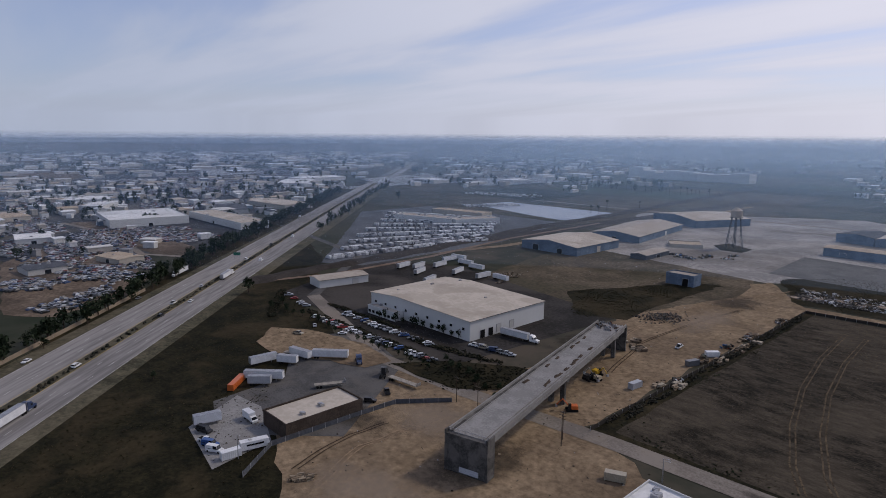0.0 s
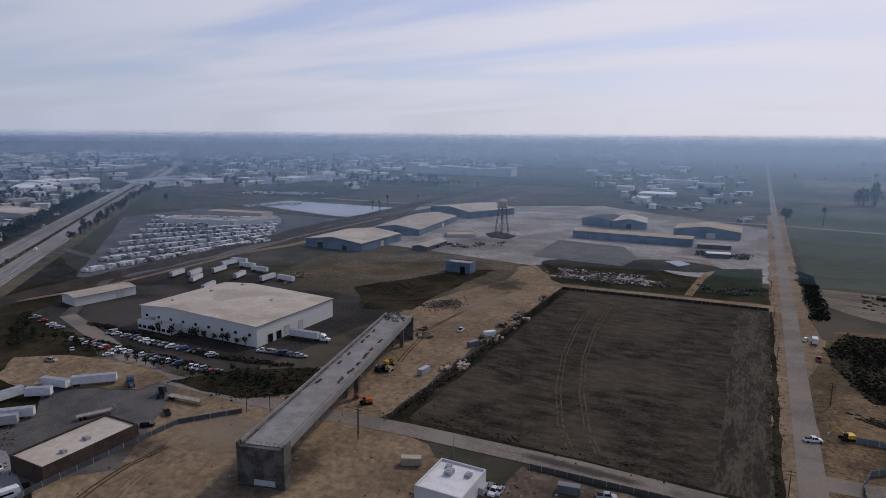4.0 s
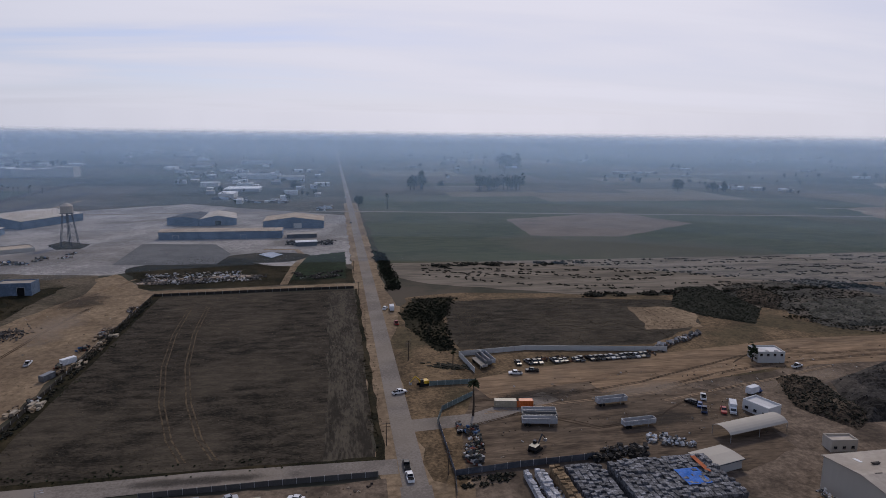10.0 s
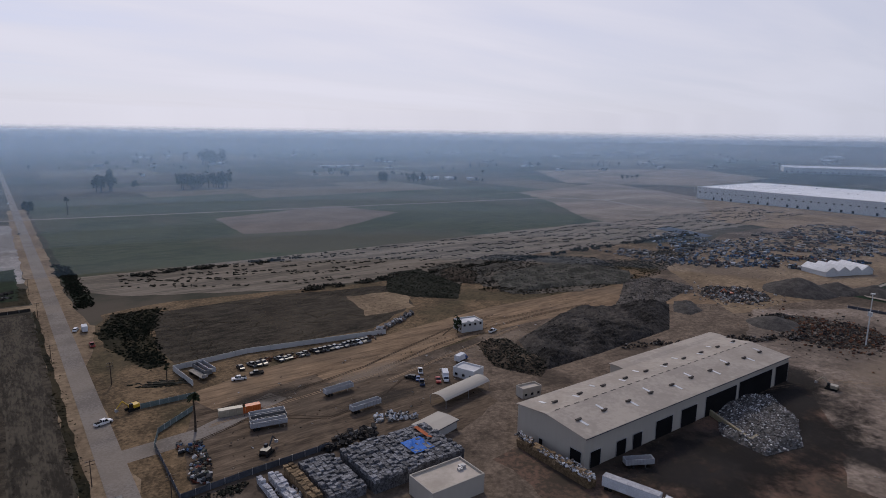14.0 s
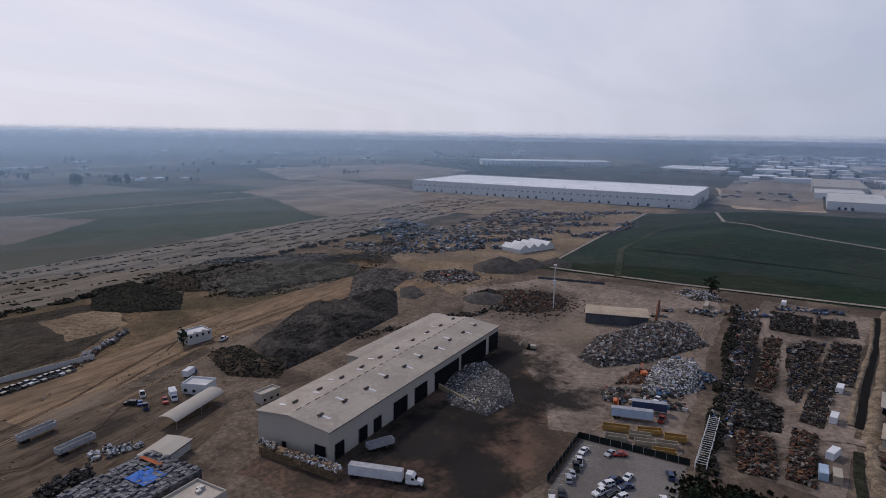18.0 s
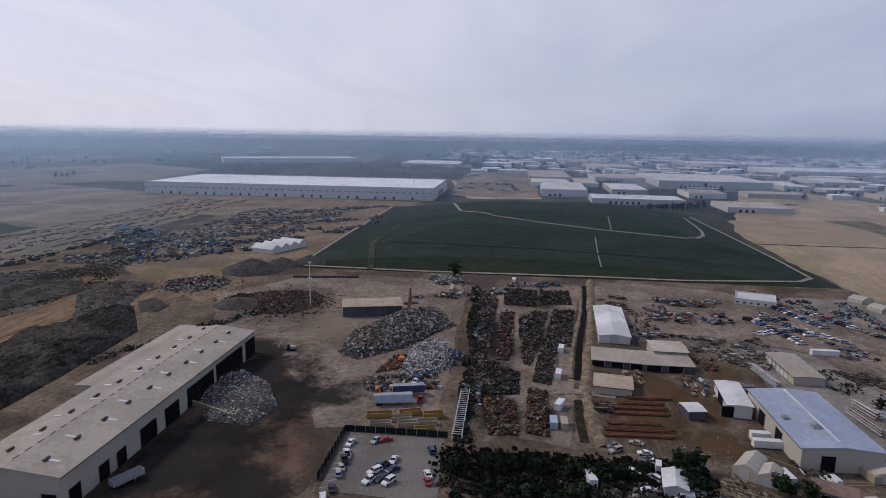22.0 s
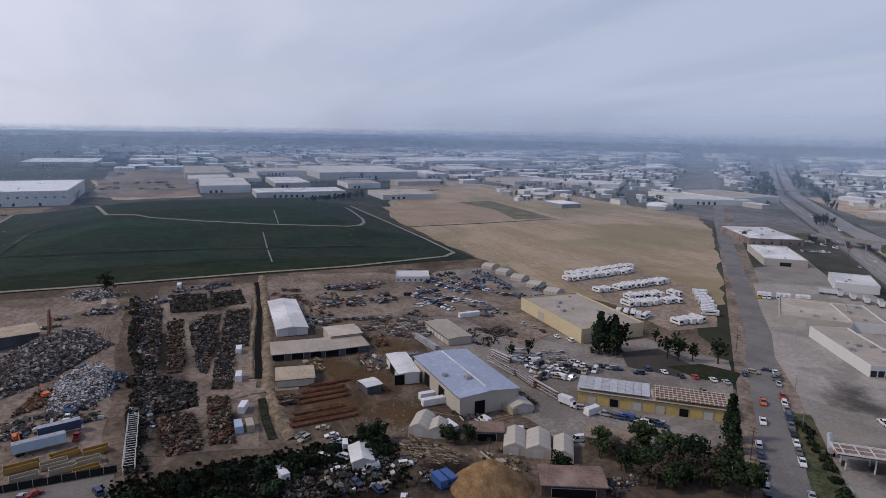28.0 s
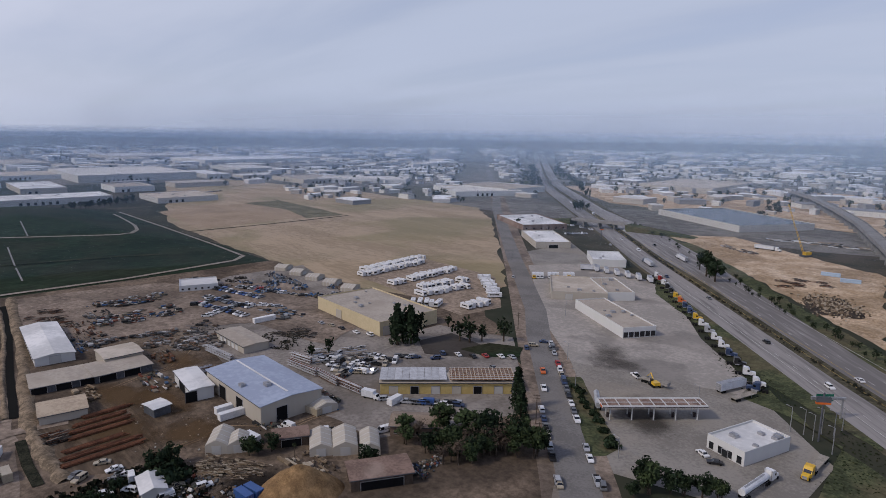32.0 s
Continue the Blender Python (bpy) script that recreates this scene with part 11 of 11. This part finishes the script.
BRUSHG = mat("dark_grey_brush_ground", (0.085, 0.078, 0.066), (0.028, 0.027, 0.022), 0.1, 0.9, bump=0.35, contrast=(0.38, 0.62), c3=(0.15, 0.122, 0.092), scale3=0.03, amount3=0.6)
patch("ground_brush", wavy([(259.3, 371.6), (333.3, 379.1), (391.8, 327.7), (361.6, 267.2), (302.3, 257.7), (255.7, 276.6), (254.4, 317.1), (215.5, 310.1)], 6, 2.5, 141), 0.125, BRUSHG, "dark grey brush over rough ground", "scrub")
tufts("scrub", [(259.3, 371.6), (333.3, 379.1), (391.8, 327.7), (361.6, 267.2), (302.3, 257.7), (255.7, 276.6), (254.4, 317.1), (215.5, 310.1)], 5000, (0.5, 1.7), island("dry_grey_scrub", [(0.04, 0.04, 0.03), (0.075, 0.068, 0.054), (0.025, 0.026, 0.02), (0.11, 0.095, 0.075)], 0.95), "grey-brown dry scrub", "scrub", seed=142, height=0.5)
patch("yard", wavy([(424.8, -53.8), (412.9, -129.4), (359, -196.7), (260.6, -198.7), (240, -149.8), (292.8, -139.8), (313.1, -97.2), (303.8, -45.8)], 7, 1.5, 143), 0.13, PALEYARD, "pale worn ground of the pipe yard", "yard")
patch("yard", wavy([(-58, 96), (-57, 164), (12, 165), (14, 96)], 7, 1.2, 160), 0.075, DIRT2, "dusty brown yard beside the cross street", "yard")
spread("loose_debris", [(-56, 100), (-55, 162), (10, 163), (12, 100)], 420, 0.3, DEBRIS, "loose boards, pipe and scraps on the yard", 161, (0.3, 1.3), "debris")
fence([(-54, 165.2), (-20, 166.4), (11, 166.8)], 1.7, mat("grey_mesh_fence", (0.10, 0.095, 0.09)), "grey mesh fence along the cross street", 4.0, 0.05)
for x_, y_, a_, c_, L_ in ((-40, 158, 10, "grey", 6.0), (-22, 154, 95, "tan", 6.0)):
    container(x_, y_, a_, c_, L_)
car(-30, 160, 20, "silver", "pickup"); car(-12, 158, 160, "white", "sedan"); car(-4, 153, 80, "black", "suv")
# more loose goods among the shops
for k, (x_, y_, w_, d_, a_, n_, m_) in enumerate(((246, -76, 22, 10, 0, 70, P_MIX), (250, -52, 16, 8, 10, 60, P_TIMBER), (296, -118, 30, 12, 40, 90, M_GREY), (330, -70, 40, 16, 0, 120, P_RUST), (352, -84, 30, 14, 0, 110, M_GREY), (312, -66, 20, 10, 0, 60, P_BLUE),
                                              (190, -118, 20, 6, 0, 60, P_MIX), (232, -112, 14, 6, 0, 50, P_PALE), (182, -92, 12, 8, 0, 50, P_MIX), (150, -88, 16, 10, 0, 70, P_TIMBER), (270, -88, 16, 8, 0, 60, P_RUST), (300, -160, 30, 14, 30, 90, M_BLUE), (372, -200, 40, 8, -20, 120, M_BLUE))):
    spread("yard_goods", [(x_ - w_ / 2, y_ - d_ / 2), (x_ + w_ / 2, y_ - d_ / 2), (x_ + w_ / 2, y_ + d_ / 2), (x_ - w_ / 2, y_ + d_ / 2)], n_, 1.2, m_, "loose steel, crates and parts about the shops", 820 + k, (0.5, 2.2), "goods", 0.5, a_)
RUBBLE_LOT = [(-131.3, 448.4), (-67.6, 455.9), (-57.1, 422.5), (-111, 416.2)]
for x_, y_, rx_, ry_ in ((-114.5, 429.9, 16, 7), (-95.8, 433.3, 16, 7), (-76.8, 436.8, 16, 7), (-64.9, 436.8, 16, 7), (-122.2, 423, 16, 7)):
    stain(x_, y_, rx_, ry_, 0, (0.42, 0.34, 0.27), 0.75, "pale broken rubble and sand over weeds")
spread("rubble", RUBBLE_LOT, 700, 0.5, P_PALE, "pale rubble strewn over the weedy lot", 171, (0.4, 2.0), "rubble")
SHRUBROW = island("car_park_hedge_mix", [(0.018, 0.02, 0.012), (0.03, 0.03, 0.018), (0.012, 0.014, 0.009), (0.045, 0.038, 0.025)], 0.95)
for k, (a, b, w_) in enumerate((((-299.5, 178.9), (-191.7, 178), 4.0), ((-303.9, 195.7), (-244, 196.3), 3.0), ((-353.1, 191.6), (-305.7, 158.4), 5.0), ((-225.9, 188.9), (-172.7, 195.9), 4.0))):
    d_ = Vector(b) - Vector(a)
    scrap(((a[0] + b[0]) / 2, (a[1] + b[1]) / 2, d_.length, w_, math.degrees(math.atan2(d_.y, d_.x))), 1.3, int(d_.length * 9), SHRUBROW, "dark clipped hedge along the car park", 740 + k, (0.5, 1.5), mound=False, category="hedge", name="hedge")
patch("ground_bare", wavy([(-270.9, 132.4), (-286.5, 148.8), (-266.4, 162.7), (-230.7, 168.4), (-205.5, 162.7), (-207, 150.9), (-231, 140.7), (-252.5, 130.1)], 6, 1.0, 130), 0.1, DIRT, "bare tan turning ground beside the frontage street")
patch("ground_weeds", wavy([(-204.2, 161), (-188.5, 183.6), (-163.9, 200.7), (-151.2, 200.1), (-151, 178.3), (-166, 161.8)], 6, 1.0, 131), 0.11, VERGE, "dark weedy ground beyond the car park", "grass")
tufts("weed_tufts", [(-204.2, 161), (-188.5, 183.6), (-163.9, 200.7), (-151.2, 200.1), (-151, 178.3), (-166, 161.8)], 1200, (0.4, 1.2), SHRUBROW, "dark weeds beyond the car park", seed=132, height=0.5)
berm("rail_bank", [(-389.3, 186.2), (-396.5, 263.8), (-401.8, 362.1), (-423.1, 520.4), (-431.7, 700.9), (-459.8, 1020), (-472.2, 1294.8)], 16, 2.6, mat("dark_rail_ballast", (0.055, 0.048, 0.043)), "low dark railway bank")
lane("track", [(-384.8, 196.4), (-372.9, 247.9), (-376.5, 339.3), (-395.1, 460.3), (-399.1, 624.8)], 5, 0.16, mat("reddish_bank_track", (0.21, 0.15, 0.11), (0.14, 0.1, 0.075), 0.1, 0.8), "reddish dirt track along the railway bank", "track")
town(54, 84, 560, 1500, 150, 21, (8, 22), (3.5, 6), (0, 90, 40), 0.7, 8); town(50, 84, 1400, 3800, 260, 22, (16, 70), (4, 9), (0, 90), 0.8, 11)
town(24, 52, 1300, 3200, 120, 23, (12, 46), (4, 8), (0, 90), 1.0, 11); town(-165, -84, 1700, 4200, 420, 24, (30, 130), (7, 12), (0, 90), 0.4, 11)
town(-168, -120, 900, 2200, 220, 25, (10, 40), (4, 8), (-46, 44, 0), 1.0, 9); town(-125, -86, 1150, 2200, 90, 26, (20, 80), (5, 10), (0, 90), 0.9, 9)

# the farthest buildings and trees, joined
n_ = len(FAR_SHEDS)
fs = np.array(FAR_SHEDS)
rz = np.radians(fs[:, 4])
zero = np.zeros(n_)
for name_, zc_, hh, grow, m_ in (("walls", fs[:, 5] / 2, fs[:, 5], 0.0, island("far_wall_mix", [(0.6, 0.6, 0.6), (0.4, 0.37, 0.33), (0.5, 0.5, 0.51), (0.25, 0.25, 0.26), (0.62, 0.6, 0.56)])),
                                 ("roofs", fs[:, 5] + 0.3, zero + 0.6, 0.8, island("far_roof_mix", [(0.75, 0.75, 0.75), (0.6, 0.58, 0.55), (0.42, 0.38, 0.33), (0.78, 0.78, 0.78), (0.25, 0.25, 0.26), (0.68, 0.68, 0.68)]))):
    vv, ff = boxes(n_, np.stack([fs[:, 0], fs[:, 1], zc_], 1), np.stack([fs[:, 2] + grow, fs[:, 3] + grow, hh], 1), np.stack([rz, zero, zero], 1))
    me_ = bpy.data.meshes.new(name_)
    me_.from_pydata([tuple(p) for p in vv], [], [tuple(int(i) for i in f_) for f_ in ff])
    me_.materials.append(m_)
    if name_ == "walls":
        far_town = thing("far_town", "pale roofs of the far industrial town in haze", "town", kind="stuff", geo=me_)
    else:
        part("roofs", me_, None, far_town)
ft = np.array(FAR_TREES)
r_ = np.random.RandomState(6)
rep = 120
cx_, hh = np.repeat(ft[:, :2], rep, 0), np.repeat(ft[:, 2], rep)
n_ = len(hh)
dirs = r_.normal(0, 1, (n_, 3))
dirs /= np.linalg.norm(dirs, axis=1, keepdims=True)
rad = r_.uniform(0.5, 1.0, n_) * (0.8 + 0.35 * np.sin(dirs[:, 0] * 4 + hh))
cen = np.stack([cx_[:, 0] + dirs[:, 0] * rad * hh * 0.34, cx_[:, 1] + dirs[:, 1] * rad * hh * 0.34, hh * 0.6 + dirs[:, 2] * rad * hh * 0.40], 1)
aa, bb = r_.normal(0, 1, (n_, 3)), r_.normal(0, 1, (n_, 3))
aa *= (hh * 0.085)[:, None] / np.linalg.norm(aa, axis=1, keepdims=True)
bb *= (hh * 0.065)[:, None] / np.linalg.norm(bb, axis=1, keepdims=True)
vv = np.stack([cen + aa, cen + bb, cen - aa, cen - bb], 1).reshape(-1, 3)
me_ = bpy.data.meshes.new("crowns")
me_.from_pydata([tuple(p) for p in vv], [], [(4 * i, 4 * i + 1, 4 * i + 2, 4 * i + 3) for i in range(n_)])
me_.materials.append(mat("far_tree_leaves", (0.034, 0.046, 0.026), (0.014, 0.021, 0.012), 0.05, 0.6))
far_wood = thing("far_trees", "scattered dark trees over the hazy plain", "trees", kind="stuff", geo=me_)
n_ = len(ft)
vv, ff = boxes(n_, np.stack([ft[:, 0], ft[:, 1], ft[:, 2] * 0.2], 1), np.stack([ft[:, 2] * 0.05, ft[:, 2] * 0.05, ft[:, 2] * 0.4], 1), np.zeros((n_, 3)))
me_ = bpy.data.meshes.new("trunks")
me_.from_pydata([tuple(p) for p in vv], [], [tuple(int(i) for i in f_) for f_ in ff])
me_.materials.append(BARK)
part("trunks", me_, None, far_wood)

# ---- weeds ----
W_DARK = island("dark_weed_mix", [(0.040, 0.040, 0.023), (0.060, 0.052, 0.031), (0.030, 0.033, 0.018), (0.085, 0.066, 0.040)], 0.95)
W_DRY = island("dry_weed_mix", [(0.075, 0.058, 0.038), (0.13, 0.10, 0.065), (0.055, 0.042, 0.028), (0.17, 0.135, 0.09)], 0.95)
W_GREEN = island("green_weed_mix", [(0.035, 0.050, 0.024), (0.055, 0.060, 0.030), (0.028, 0.036, 0.020)], 0.95)
SCRUB = island("scrub_mix", [(0.022, 0.026, 0.016), (0.032, 0.034, 0.021), (0.016, 0.020, 0.012), (0.042, 0.038, 0.026)], 0.95)
tufts("weed_tufts", [(-105, 179), (-103, 386), (9, 390), (9, 179)], 9000, (0.15, 0.5), W_DRY, "dry weed tufts over the fallow field", seed=3, height=0.4)
tufts("weed_tufts", [(-111, 176.5), (-107, 388), (-102, 388), (-102, 182), (12, 182), (12, 177)], 3500, (0.3, 0.9), W_GREEN, "green weeds along the field margin", seed=4, height=0.5)
tufts("weed_tufts", [(11, 175), (11, 392), (13, 392), (13, 175)], 700, (0.25, 0.7), W_DARK, "dark weeds between field and road", seed=5, height=0.5)
tufts("weed_tufts", [(-190, 0), (-118, 56), (-212, 108), (-250, 160), (-330, 185), (-400, 250), (-470, 300)], 12000, (0.25, 0.8), W_DARK, "rough dark weeds on the freeway slope", seed=6, height=0.4)
tufts("weed_tufts", [(63.4, 353.6), (129.2, 355.1), (212.2, 337.1), (192.7, 293.3), (150.4, 265.1), (55.5, 269.2), (54.4, 297.5)], 5000, (0.2, 0.7), W_DRY, "dry weeds on the fallow plot", seed=7, height=0.4)
tufts("scrub", [(35.1, 332.8), (46.7, 362.2), (71.5, 362.8), (56.2, 316.4), (53.6, 271.8), (45.7, 268.1), (36.8, 302.1)], 2200, (0.5, 1.7), SCRUB, "dark dense scrub beside the road", "scrub", seed=8, height=0.4)
tufts("scrub", [(30.4, 521.9), (39.1, 509.2), (40.8, 389.5), (33.4, 383.7)], 1600, (0.6, 1.6), SCRUB, "dark scrub in the roadside ditch", "scrub", seed=9, height=0.7)
tufts("scrub", [(-195, 285), (-172, 300), (-168, 430), (-188, 410), (-230, 330)], 1500, (0.3, 0.9), W_DARK, "dark brush beside the bridge site", "scrub", seed=11, height=0.6)
tufts("weed_tufts", [(-118, 404), (12, 410), (12, 452), (-45, 470), (-110, 520), (-150, 470)], 3500, (0.3, 0.8), W_DARK, "dark weeds on the rubble lot", seed=12, height=0.5)
tufts("weed_tufts", [(158, 20), (182, 20), (182, -60), (150, -60)], 3000, (0.6, 2.0), SCRUB, "dark rough weeds behind the car park", seed=13)
tufts("weed_tufts", [(241.5, 297.4), (321.3, 309.3), (414.5, 317.1), (542, 322.3), (378.4, 261.3), (276, 264.5)], 4500, (0.5, 1.5), W_DARK, "dark weeds over the rough ground", seed=15, height=0.5)
tufts("weed_tufts", [(198, -379.1), (140.2, -320.8), (94, -269.2), (36.2, -224.3), (30.7, -198.3), (43.2, -184.3), (47.7, -222.1), (87.1, -245.5)], 7000, (0.3, 0.9), W_GREEN, "rough grass on the freeway bank", seed=16, height=0.5)
